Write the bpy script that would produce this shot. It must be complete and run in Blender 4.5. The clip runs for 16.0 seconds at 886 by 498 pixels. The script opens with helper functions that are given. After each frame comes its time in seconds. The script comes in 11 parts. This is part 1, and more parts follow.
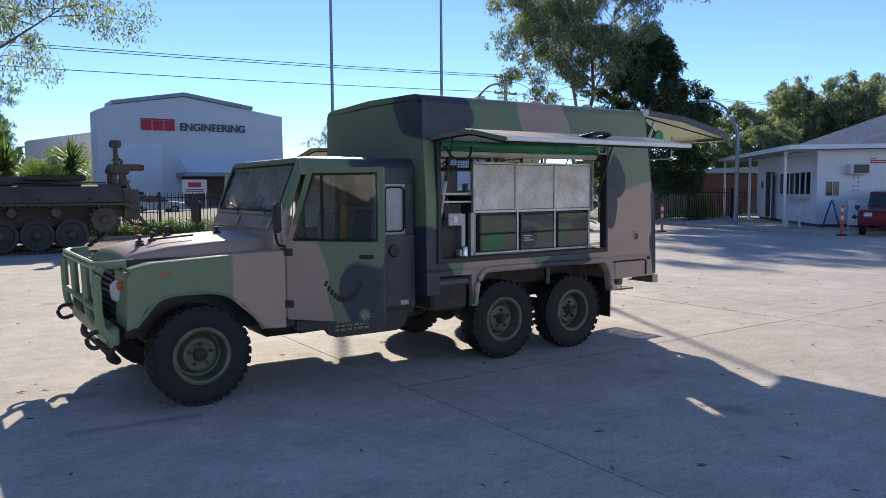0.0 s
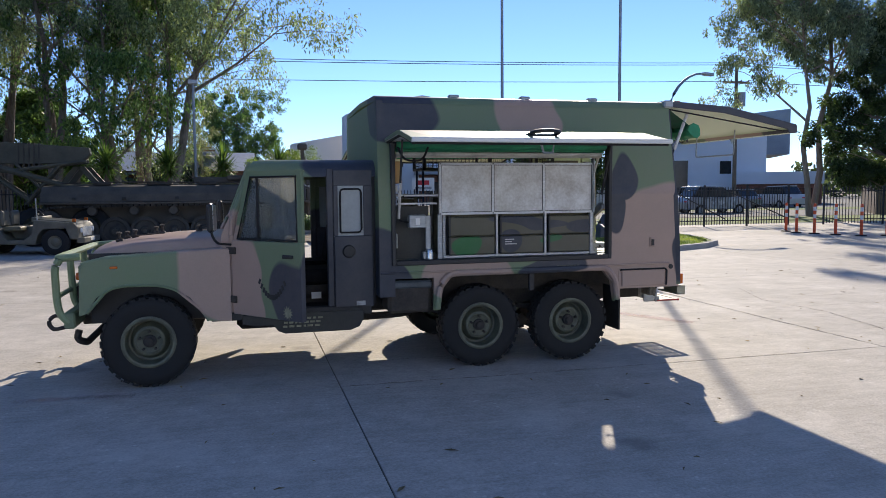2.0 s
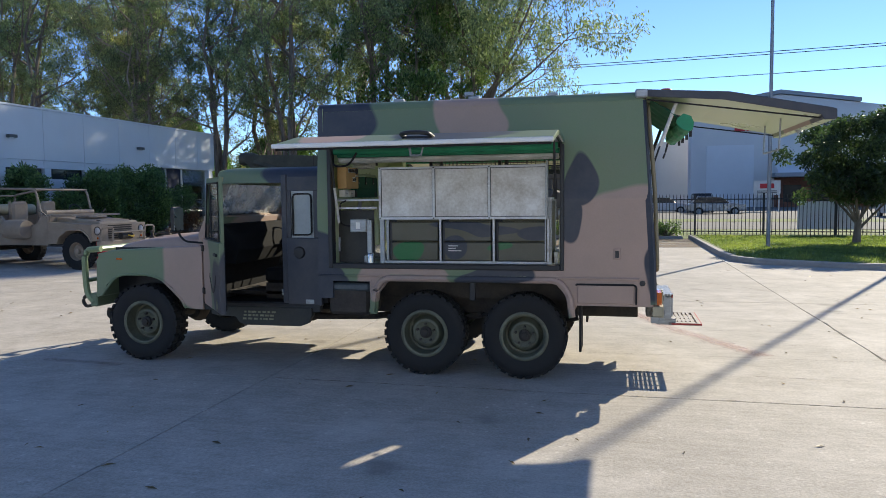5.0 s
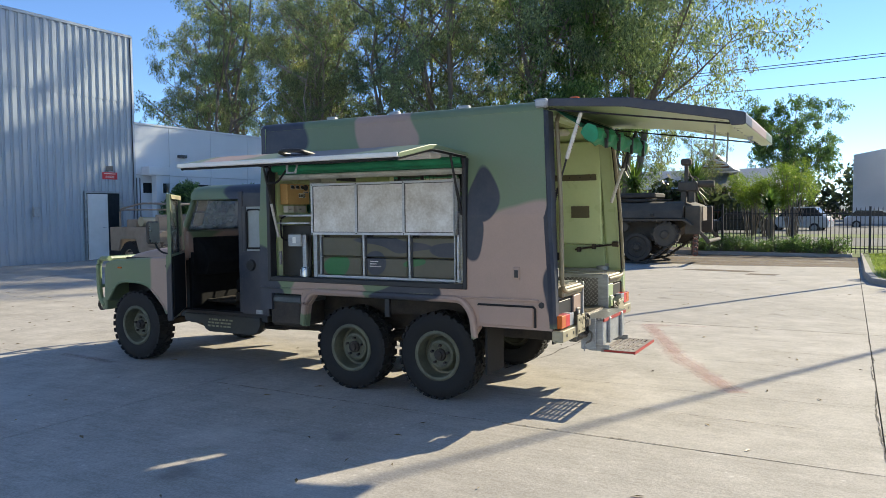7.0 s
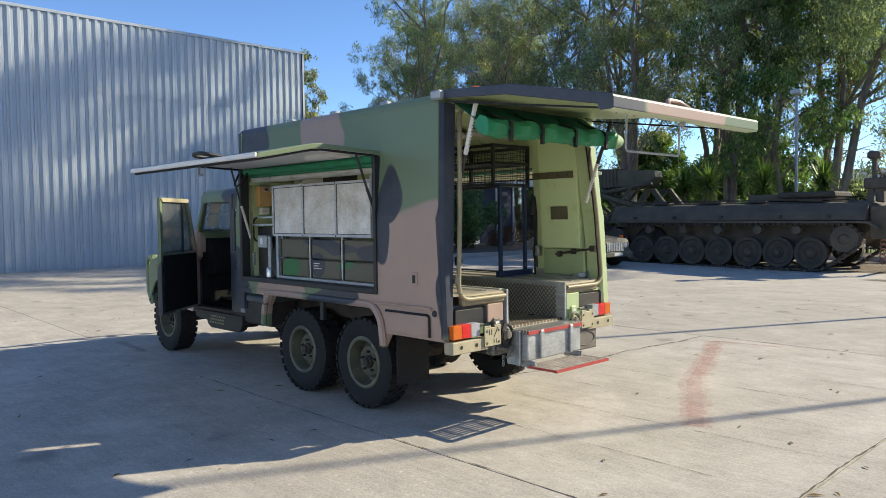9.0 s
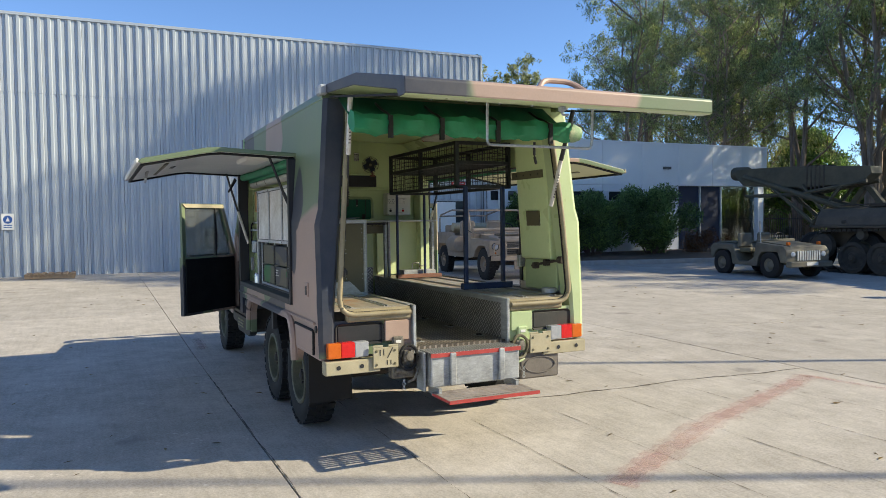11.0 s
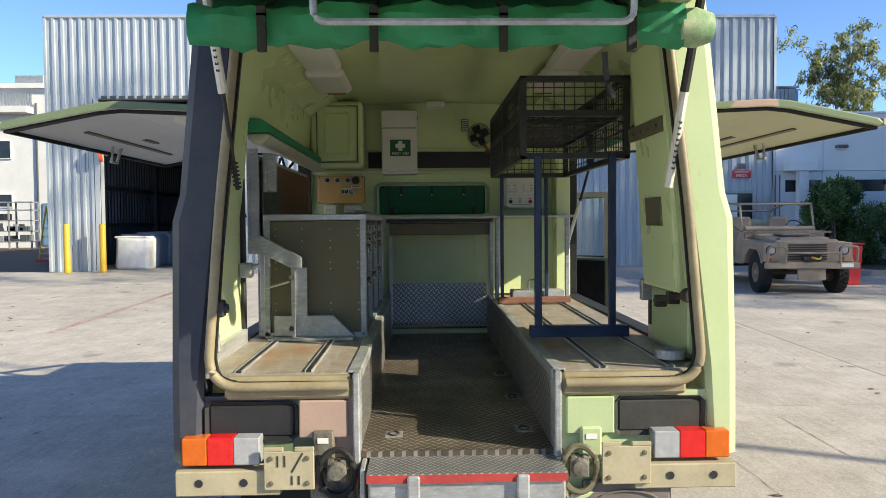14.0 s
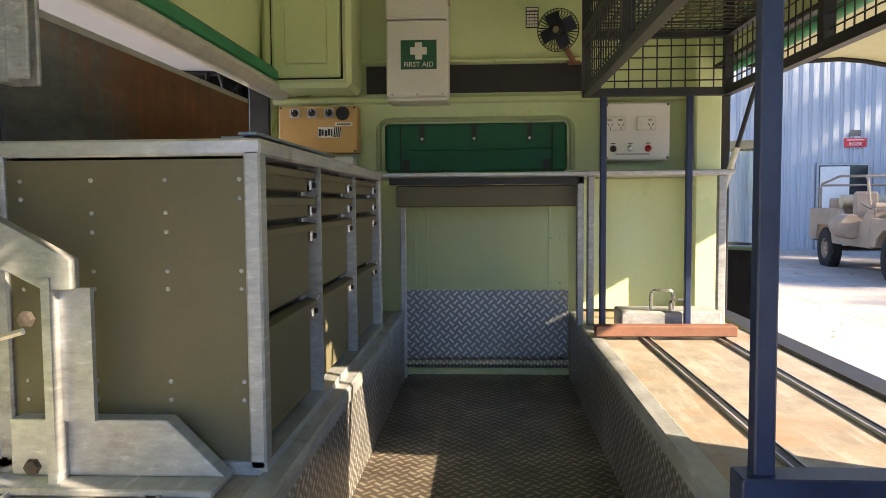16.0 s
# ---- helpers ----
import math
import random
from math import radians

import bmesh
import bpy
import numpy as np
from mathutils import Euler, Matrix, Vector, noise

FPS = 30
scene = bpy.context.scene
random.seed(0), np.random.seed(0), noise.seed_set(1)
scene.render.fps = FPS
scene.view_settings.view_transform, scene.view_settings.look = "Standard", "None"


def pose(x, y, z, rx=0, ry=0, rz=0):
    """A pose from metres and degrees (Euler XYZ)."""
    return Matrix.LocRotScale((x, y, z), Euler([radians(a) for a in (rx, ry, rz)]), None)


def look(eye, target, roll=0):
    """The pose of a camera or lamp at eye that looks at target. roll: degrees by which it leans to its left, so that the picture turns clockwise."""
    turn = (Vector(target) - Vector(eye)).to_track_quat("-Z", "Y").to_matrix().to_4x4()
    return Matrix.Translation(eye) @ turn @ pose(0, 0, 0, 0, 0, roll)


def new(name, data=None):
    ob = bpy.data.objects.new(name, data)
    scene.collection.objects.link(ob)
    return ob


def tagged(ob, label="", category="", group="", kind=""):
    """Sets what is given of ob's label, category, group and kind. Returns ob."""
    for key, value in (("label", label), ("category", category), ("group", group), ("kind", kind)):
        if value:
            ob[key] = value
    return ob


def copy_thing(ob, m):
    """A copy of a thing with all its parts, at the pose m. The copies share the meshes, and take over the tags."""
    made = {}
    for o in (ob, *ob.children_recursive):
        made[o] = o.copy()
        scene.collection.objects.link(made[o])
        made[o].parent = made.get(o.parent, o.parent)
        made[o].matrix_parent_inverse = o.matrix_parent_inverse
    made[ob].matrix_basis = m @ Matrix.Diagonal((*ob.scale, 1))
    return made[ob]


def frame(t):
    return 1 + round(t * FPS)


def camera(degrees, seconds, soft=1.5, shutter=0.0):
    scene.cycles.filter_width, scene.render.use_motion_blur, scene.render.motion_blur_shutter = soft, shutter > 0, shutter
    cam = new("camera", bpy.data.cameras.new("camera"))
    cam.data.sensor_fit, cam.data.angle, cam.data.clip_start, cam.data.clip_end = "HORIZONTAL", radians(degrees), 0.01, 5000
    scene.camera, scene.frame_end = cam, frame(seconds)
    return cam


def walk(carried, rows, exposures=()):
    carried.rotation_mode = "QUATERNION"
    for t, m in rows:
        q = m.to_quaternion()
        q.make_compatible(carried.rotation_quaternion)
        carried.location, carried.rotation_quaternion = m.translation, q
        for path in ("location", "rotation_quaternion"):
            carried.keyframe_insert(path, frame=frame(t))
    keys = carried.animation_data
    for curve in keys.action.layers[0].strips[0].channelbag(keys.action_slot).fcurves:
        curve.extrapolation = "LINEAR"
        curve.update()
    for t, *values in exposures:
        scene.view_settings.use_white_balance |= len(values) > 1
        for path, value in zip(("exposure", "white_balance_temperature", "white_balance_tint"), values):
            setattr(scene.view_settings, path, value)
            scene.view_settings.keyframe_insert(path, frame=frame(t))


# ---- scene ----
cam = camera(61.6, 16.0, soft=0.85)
METRES, EYE, TILT, LEAN, TURN = 20.0, 1.66, 0.0, 0.0, -33.9
ROWS = [
    (0.0, 0.0, 0.0, 0.0, -0.03, -4.52, 0.41),
    (0.5, 0.0318, 0.0011, 0.0002, 4.76, -4.54, 0.41),
    (1.0, 0.0635, 0.0071, 0.0009, 9.8, -4.56, 0.4),
    (1.5, 0.0948, 0.0153, 0.0015, 14.58, -4.59, 0.44),
    (2.0, 0.1264, 0.0272, 0.0011, 18.94, -4.61, 0.48),
    (2.5, 0.1583, 0.037, 0.0009, 23.16, -4.58, 0.5),
    (3.0, 0.1866, 0.0522, 0.0005, 27.87, -4.56, 0.52),
    (3.5, 0.2157, 0.0684, -0.0001, 33.32, -4.54, 0.57),
    (4.0, 0.24, 0.0896, -0.0008, 38.79, -4.46, 0.57),
    (6.5, 0.3416, 0.2136, -0.0006, 57.78, -3.0, 0.62),
    (7.0, 0.3553, 0.2419, -0.0006, 62.58, -2.87, 0.6),
    (7.5, 0.365, 0.2721, -0.0011, 67.37, -2.77, 0.63),
    (8.0, 0.3752, 0.302, -0.002, 71.7, -2.68, 0.64),
    (8.5, 0.3799, 0.3341, -0.0024, 75.75, -2.59, 0.69),
    (11.0, 0.3517, 0.491, -0.0028, 98.89, -2.04, 0.72),
    (11.5, 0.3378, 0.5167, -0.0033, 103.83, -1.96, 0.71),
    (12.0, 0.3172, 0.5344, -0.0033, 108.77, -1.98, 0.68),
    (12.5, 0.2932, 0.5468, -0.003, 113.68, -2.01, 0.6),
    (13.0, 0.2644, 0.546, -0.004, 117.81, -2.05, 0.53),
    (13.5, 0.2349, 0.5391, -0.0036, 120.57, -2.12, 0.48),
    (14.0, 0.2064, 0.5272, -0.0033, 122.27, -2.11, 0.46),
    (14.5, 0.1797, 0.5127, -0.0022, 123.83, -2.13, 0.46),
    (15.0, 0.1525, 0.4978, -0.0027, 125.43, -2.18, 0.45),
    (15.5, 0.1281, 0.4803, -0.0046, 126.47, -2.85, 0.4),
    (16.0, 0.1065, 0.4672, -0.0069, 127.06, -3.65, 0.44),
]
walk(cam, [(t, pose(0, 0, EYE, TILT, LEAN, TURN) @ pose(METRES * x, METRES * y, METRES * z, 90 + pitch, roll, yaw)) for t, x, y, z, yaw, pitch, roll in ROWS],
     [(0, 0.86, 6250, 11), (3.5, 0.82, 6250, 9), (7, 1.17, 6550, 2), (11, 1.12, 6700, 2), (12.5, 1.12, 6800, 1), (13.5, 1.22, 6750, 2), (14.5, 1.50, 6600, 3), (15.5, 2.24, 6900, 8), (16, 2.50, 7600, 13)])

# ---- daylight: low sun behind the truck, clear sky ----
SUN_DIR = Vector((0.475, 1.0, 0.0)).normalized() * math.cos(radians(27.6)) + Vector((0, 0, math.sin(radians(27.6))))
sun = new("sun", bpy.data.lights.new("sun", "SUN"))
sun.data.energy, sun.data.angle, sun.data.color = 3.6, radians(0.53), (1.0, 0.87, 0.69)
sun.matrix_world = look(SUN_DIR * 60, (0, 0, 0))
world = bpy.data.worlds.new("sky")
scene.world = world
world.use_nodes = True
sky = world.node_tree.nodes.new("ShaderNodeTexSky")
sky.sky_type, sky.sun_disc = "NISHITA", False
sky.sun_elevation, sky.sun_rotation = radians(27.6), radians(25.4)
sky.air_density, sky.dust_density, sky.ozone_density = 0.68, 0.0, 3.0
background = world.node_tree.nodes["Background"]
background.inputs["Strength"].default_value = 0.095
tint = world.node_tree.nodes.new("ShaderNodeMix")
tint.data_type, tint.blend_type = "RGBA", "MULTIPLY"
tint.inputs[0].default_value, tint.inputs[7].default_value = 1.0, (0.885, 0.95, 1.12, 1)
world.node_tree.links.new(sky.outputs[0], tint.inputs[6])
world.node_tree.links.new(tint.outputs[2], background.inputs["Color"])


# ---- materials ----
def mat_new(name):
    m = bpy.data.materials.new(name)
    m.use_nodes = True
    return m, m.node_tree, m.node_tree.nodes["Principled BSDF"]


def nd(nt, kind, **values):
    n = nt.nodes.new(kind)
    for key, value in values.items():
        if key in n.inputs:
            n.inputs[key].default_value = value
    return n


def ramp(nt, src, stops):
    r = nt.nodes.new("ShaderNodeValToRGB")
    while len(r.color_ramp.elements) < len(stops):
        r.color_ramp.elements.new(0.5)
    for e, (p, c) in zip(r.color_ramp.elements, stops):
        e.position, e.color = p, (*c, 1) if len(c) == 3 else c
    nt.links.new(src, r.inputs[0])
    return r.outputs[0]


def mixc(nt, fac, a, b, mode="MIX"):
    m = nt.nodes.new("ShaderNodeMix")
    m.data_type, m.blend_type = "RGBA", mode
    for sock, v in ((m.inputs[0], fac), (m.inputs[6], a), (m.inputs[7], b)):
        if isinstance(v, (int, float)):
            sock.default_value = v
        elif isinstance(v, tuple):
            sock.default_value = (*v, 1)
        else:
            nt.links.new(v, sock)
    return m.outputs[2]


def math_node(nt, op, a, b=0.0):
    m = nt.nodes.new("ShaderNodeMath")
    m.operation = op
    for sock, v in ((m.inputs[0], a), (m.inputs[1], b)):
        if isinstance(v, (int, float)):
            sock.default_value = v
        else:
            nt.links.new(v, sock)
    return m.outputs[0]


def noise_out(nt, vec, scale, detail=4.0, rough=0.6):
    n = nd(nt, "ShaderNodeTexNoise", Scale=scale, Detail=detail, Roughness=rough)
    nt.links.new(vec, n.inputs["Vector"])
    return n.outputs[0]


def coords(nt):
    return nt.nodes.new("ShaderNodeTexCoord").outputs["Object"]


def bump(nt, bsdf, height, strength, distance=0.01):
    b = nd(nt, "ShaderNodeBump", Strength=strength, Distance=distance)
    nt.links.new(height, b.inputs["Height"])
    nt.links.new(b.outputs[0], bsdf.inputs["Normal"])


def surface(name, dark, light, rough=0.6, metal=0.0, scale=3.0, fine=60.0, relief=0.15, stretch=None, spec=None):
    """A worn surface: two colours mixed at two scales, with fine relief."""
    m, nt, bsdf = mat_new(name)
    v = coords(nt)
    if stretch:
        mp = nt.nodes.new("ShaderNodeMapping")
        mp.inputs["Scale"].default_value = stretch
        nt.links.new(v, mp.inputs["Vector"])
        v = mp.outputs[0]
    a, b = noise_out(nt, v, scale), noise_out(nt, v, fine, 2)
    f = math_node(nt, "ADD", math_node(nt, "MULTIPLY", a, 0.75), math_node(nt, "MULTIPLY", b, 0.25))
    col = ramp(nt, f, [(0.32, dark), (0.68, light)])
    nt.links.new(col, bsdf.inputs["Base Color"])
    r = nt.nodes.new("ShaderNodeMapRange")
    nt.links.new(a, r.inputs[0])
    r.inputs[3].default_value, r.inputs[4].default_value = max(rough - 0.1, 0.02), min(rough + 0.12, 1)
    nt.links.new(r.outputs[0], bsdf.inputs["Roughness"])
    bsdf.inputs["Metallic"].default_value = metal
    if spec is not None:
        bsdf.inputs["Specular IOR Level"].default_value = spec
    if relief:
        bump(nt, bsdf, f, relief, 0.004)
    return m


def glass_mat(name, tint=(0.9, 0.95, 0.93), rough=0.02, clear=0.85):
    """Thin pane: mostly clear, with a mirror-like gloss."""
    m, nt, bsdf = mat_new(name)
    out = nt.nodes["Material Output"]
    tr = nd(nt, "ShaderNodeBsdfTransparent", Color=(*tint, 1))
    gl = nd(nt, "ShaderNodeBsdfGlossy", Roughness=rough)
    fr = nd(nt, "ShaderNodeFresnel", IOR=1.5)
    mx = nt.nodes.new("ShaderNodeMixShader")
    nt.links.new(math_node(nt, "ADD", math_node(nt, "MULTIPLY", fr.outputs[0], clear), 0.02), mx.inputs[0])
    nt.links.new(tr.outputs[0], mx.inputs[1])
    nt.links.new(gl.outputs[0], mx.inputs[2])
    nt.links.new(mx.outputs[0], out.inputs[0])
    return m


def dust_and_glare(m, amount):
    """Lay a thin uneven pale film over a pane: dust, with glare put into its colour."""
    nt = m.node_tree
    out = nt.nodes["Material Output"]
    old = out.inputs[0].links[0].from_socket
    dust = nt.nodes.new("ShaderNodeMixShader"); dust.inputs[0].default_value = 0.6
    nt.links.new(nd(nt, "ShaderNodeBsdfDiffuse", Color=(0.62, 0.62, 0.58, 1)).outputs[0], dust.inputs[1])
    nt.links.new(nd(nt, "ShaderNodeBsdfTranslucent", Color=(0.62, 0.62, 0.58, 1)).outputs[0], dust.inputs[2])
    mx = nt.nodes.new("ShaderNodeMixShader")
    n = noise_out(nt, coords(nt), 4.0, 5, 0.6)
    nt.links.new(ramp(nt, n, [(0.3, (amount * 0.6,) * 3), (0.7, (amount * 1.5,) * 3)]), mx.inputs[0])
    nt.links.new(old, mx.inputs[1]); nt.links.new(dust.outputs[0], mx.inputs[2]); nt.links.new(mx.outputs[0], out.inputs[0])
    return m


GREEN, TAN, BLACK = (0.165, 0.225, 0.125), (0.43, 0.305, 0.245), (0.034, 0.042, 0.062)


def camo_mat(name, black, tan, gloss=0.42, base=GREEN, patch=TAN):
    """Disruptive paint: green ground, tan and black patches given as (x, y, z, rx, ry, rz)."""
    m, nt, bsdf = mat_new(name)
    v = coords(nt)
    nz = nd(nt, "ShaderNodeTexNoise", Scale=1.7, Detail=1.0, Roughness=0.4)
    nt.links.new(v, nz.inputs["Vector"])
    s = nt.nodes.new("ShaderNodeVectorMath"); s.operation = "SUBTRACT"
    nt.links.new(nz.outputs["Color"], s.inputs[0]); s.inputs[1].default_value = (0.5, 0.5, 0.5)
    w = nt.nodes.new("ShaderNodeVectorMath"); w.operation = "SCALE"
    nt.links.new(s.outputs[0], w.inputs[0]); w.inputs["Scale"].default_value = 0.42
    ad = nt.nodes.new("ShaderNodeVectorMath"); ad.operation = "ADD"
    nt.links.new(v, ad.inputs[0]); nt.links.new(w.outputs[0], ad.inputs[1])

    def mask(blobs):
        low = None
        for x, y, z, rx, ry, rz in blobs:
            a = nt.nodes.new("ShaderNodeVectorMath"); a.operation = "SUBTRACT"
            nt.links.new(ad.outputs[0], a.inputs[0]); a.inputs[1].default_value = (x, y, z)
            b = nt.nodes.new("ShaderNodeVectorMath"); b.operation = "DIVIDE"
            nt.links.new(a.outputs[0], b.inputs[0]); b.inputs[1].default_value = (rx, ry, rz)
            c = nt.nodes.new("ShaderNodeVectorMath"); c.operation = "LENGTH"
            nt.links.new(b.outputs[0], c.inputs[0])
            low = c.outputs["Value"] if low is None else math_node(nt, "MINIMUM", low, c.outputs["Value"])
        r = nt.nodes.new("ShaderNodeMapRange")
        nt.links.new(low, r.inputs[0])
        r.inputs[1].default_value, r.inputs[2].default_value = 1.04, 0.96
        return r.outputs[0]

    col = mixc(nt, mask(tan), base, patch)
    col = mixc(nt, mask(black), col, BLACK)
    grime = noise_out(nt, v, 2.2, 6, 0.7)
    col = mixc(nt, ramp(nt, grime, [(0.35, (0, 0, 0)), (0.75, (0.28, 0.28, 0.28))]), col, (0.23, 0.20, 0.17))
    fine = noise_out(nt, v, 90, 2)
    col = mixc(nt, 0.10, col, ramp(nt, fine, [(0.3, (0.25, 0.25, 0.25)), (0.7, (0.9, 0.9, 0.9))]), "MULTIPLY")
    nt.links.new(col, bsdf.inputs["Base Color"])
    bsdf.inputs["Roughness"].default_value = gloss
    bsdf.inputs["Specular IOR Level"].default_value = 0.35
    bump(nt, bsdf, grime, 0.10, 0.01)
    return m


def chequer_mat(name, dark, light, rough, axes=(0, 1), dirt=0.0, bars=34.0, shine=0.45):
    """Tread plate: raised bars set alternately at right angles."""
    m, nt, bsdf = mat_new(name)
    v = coords(nt)
    sx = nt.nodes.new("ShaderNodeSeparateXYZ"); nt.links.new(v, sx.inputs[0])
    xx, yy = sx.outputs[axes[0]], sx.outputs[axes[1]]
    p = math_node(nt, "MULTIPLY", math_node(nt, "ADD", xx, yy), bars)
    q = math_node(nt, "MULTIPLY", math_node(nt, "SUBTRACT", xx, yy), bars)
    par = math_node(nt, "MODULO", math_node(nt, "ABSOLUTE", math_node(nt, "ADD", math_node(nt, "FLOOR", p), math_node(nt, "FLOOR", q))), 2.0)

    def bar(a, b):
        fa = math_node(nt, "ABSOLUTE", math_node(nt, "SUBTRACT", math_node(nt, "FRACT", a), 0.5))
        fb = math_node(nt, "ABSOLUTE", math_node(nt, "SUBTRACT", math_node(nt, "FRACT", b), 0.5))
        return math_node(nt, "MULTIPLY", math_node(nt, "LESS_THAN", fa, 0.17), math_node(nt, "LESS_THAN", fb, 0.44))
    h = math_node(nt, "ADD", math_node(nt, "MULTIPLY", bar(p, q), par), math_node(nt, "MULTIPLY", bar(q, p), math_node(nt, "SUBTRACT", 1.0, par)))
    n = noise_out(nt, v, 5, 6, 0.7)
    col = ramp(nt, n, [(0.3, dark), (0.7, light)])
    gap = math_node(nt, "SUBTRACT", 1.0, math_node(nt, "MULTIPLY", math_node(nt, "SUBTRACT", 1.0, h), 0.42))
    grey = nt.nodes.new("ShaderNodeCombineXYZ")
    for i in range(3):
        nt.links.new(gap, grey.inputs[i])
    col = mixc(nt, 1.0, col, grey.outputs[0], "MULTIPLY")
    polish = ramp(nt, noise_out(nt, v, 3.1, 4, 0.6), [(0.3, (0.35, 0.35, 0.35)), (0.65, (1, 1, 1))])
    col = mixc(nt, math_node(nt, "MULTIPLY", math_node(nt, "MULTIPLY", h, shine), polish), col, tuple(min(0.8, c * 1.5 + 0.08) for c in light))
    if dirt:
        mud = noise_out(nt, v, 2.4, 6, 0.7)
        col = mixc(nt, ramp(nt, mud, [(0.42, (dirt, dirt, dirt)), (0.62, (0, 0, 0))]), col, (0.050, 0.038, 0.027))
    nt.links.new(col, bsdf.inputs["Base Color"])
    bsdf.inputs["Metallic"].default_value, bsdf.inputs["Roughness"].default_value = 0.55, rough
    bump(nt, bsdf, math_node(nt, "ADD", h, math_node(nt, "MULTIPLY", n, 0.3)), 1.0, 0.006)
    return m


def concrete_mat():
    m, nt, bsdf = mat_new("yard_concrete")
    v = coords(nt)
    oi = nt.nodes.new("ShaderNodeObjectInfo")
    big, mid, fine = noise_out(nt, v, 0.35, 5, 0.65), noise_out(nt, v, 2.6, 6, 0.7), noise_out(nt, v, 55, 3, 0.6)
    col = ramp(nt, mid, [(0.3, (0.47, 0.43, 0.375)), (0.7, (0.64, 0.59, 0.525))])
    col = mixc(nt, ramp(nt, big, [(0.4, (0, 0, 0)), (0.7, (0.35, 0.35, 0.35))]), col, (0.40, 0.365, 0.315))
    grit = noise_out(nt, v, 21, 8, 0.85)
    col = mixc(nt, 0.26, col, ramp(nt, fine, [(0.38, (0.30, 0.29, 0.27)), (0.60, (1, 1, 1))]), "MULTIPLY")
    col = mixc(nt, 0.34, col, ramp(nt, grit, [(0.34, (0.45, 0.44, 0.42)), (0.60, (1, 1, 1))]), "MULTIPLY")
    chip = nd(nt, "ShaderNodeTexVoronoi", Scale=16.0); nt.links.new(v, chip.inputs["Vector"])
    near_band = nt.nodes.new("ShaderNodeSeparateXYZ"); nt.links.new(v, near_band.inputs[0])
    worn = math_node(nt, "MULTIPLY", ramp(nt, mid, [(0.48, (0, 0, 0)), (0.62, (1, 1, 1))]), math_node(nt, "LESS_THAN", near_band.outputs[1], 5.27))
    chips = math_node(nt, "MULTIPLY", ramp(nt, chip.outputs["Distance"], [(0.16, (1, 1, 1)), (0.24, (0, 0, 0))]), math_node(nt, "MULTIPLY", worn, 0.75))
    col = mixc(nt, chips, col, (0.70, 0.67, 0.61))
    spots = nd(nt, "ShaderNodeTexVoronoi", Scale=0.9); nt.links.new(v, spots.inputs["Vector"])
    sp = ramp(nt, math_node(nt, "ADD", spots.outputs["Distance"], math_node(nt, "MULTIPLY", mid, 0.25)), [(0.19, (0.55, 0.55, 0.55)), (0.27, (0, 0, 0))])
    col = mixc(nt, sp, col, (0.20, 0.185, 0.165))
    mp = nt.nodes.new("ShaderNodeMapping"); mp.inputs["Scale"].default_value = (0.5, 7.0, 1); nt.links.new(v, mp.inputs[0])
    brush = noise_out(nt, mp.outputs[0], 3.0, 5, 0.6)
    col = mixc(nt, 0.26, col, ramp(nt, brush, [(0.35, (0.55, 0.54, 0.52)), (0.65, (1, 1, 1))]), "MULTIPLY")
    # dark specks of grit and tyre dust
    speck = noise_out(nt, v, 9.5, 10, 0.95)
    col = mixc(nt, ramp(nt, speck, [(0.585, (0, 0, 0)), (0.64, (0.60, 0.60, 0.60))]), col, (0.19, 0.165, 0.135))
    pale = noise_out(nt, v, 0.8, 8, 0.78)
    col = mixc(nt, ramp(nt, pale, [(0.50, (0, 0, 0)), (0.68, (0.5, 0.5, 0.5))]), col, (0.66, 0.61, 0.54))
    wv = nd(nt, "ShaderNodeTexNoise", Scale=1.1, Detail=6.0, Roughness=0.7)
    nt.links.new(v, wv.inputs["Vector"])
    wadd = nt.nodes.new("ShaderNodeVectorMath"); wadd.operation = "ADD"
    nt.links.new(v, wadd.inputs[0]); nt.links.new(wv.outputs["Color"], wadd.inputs[1])
    crack = nd(nt, "ShaderNodeTexVoronoi", Scale=0.11); crack.feature = "DISTANCE_TO_EDGE"
    nt.links.new(wadd.outputs[0], crack.inputs["Vector"])
    col = mixc(nt, math_node(nt, "MULTIPLY", ramp(nt, crack.outputs["Distance"], [(0.0008, (0.5, 0.5, 0.5)), (0.002, (0, 0, 0))]), ramp(nt, big, [(0.52, (0, 0, 0)), (0.62, (1, 1, 1))])), col, (0.13, 0.115, 0.095))
    tint = nt.nodes.new("ShaderNodeMapRange"); nt.links.new(oi.outputs["Random"], tint.inputs[0])
    tint.inputs[3].default_value, tint.inputs[4].default_value = 0.9, 1.06
    comb = nt.nodes.new("ShaderNodeCombineXYZ")
    for i in range(3):
        nt.links.new(tint.outputs[0], comb.inputs[i])
    col = mixc(nt, 1.0, col, comb.outputs[0], "MULTIPLY")
    nt.links.new(col, bsdf.inputs["Base Color"])
    bsdf.inputs["Roughness"].default_value = 0.82
    bsdf.inputs["Specular IOR Level"].default_value = 0.3
    bump(nt, bsdf, math_node(nt, "ADD", fine, math_node(nt, "MULTIPLY", mid, 1.2)), 0.30, 0.007)
    return m


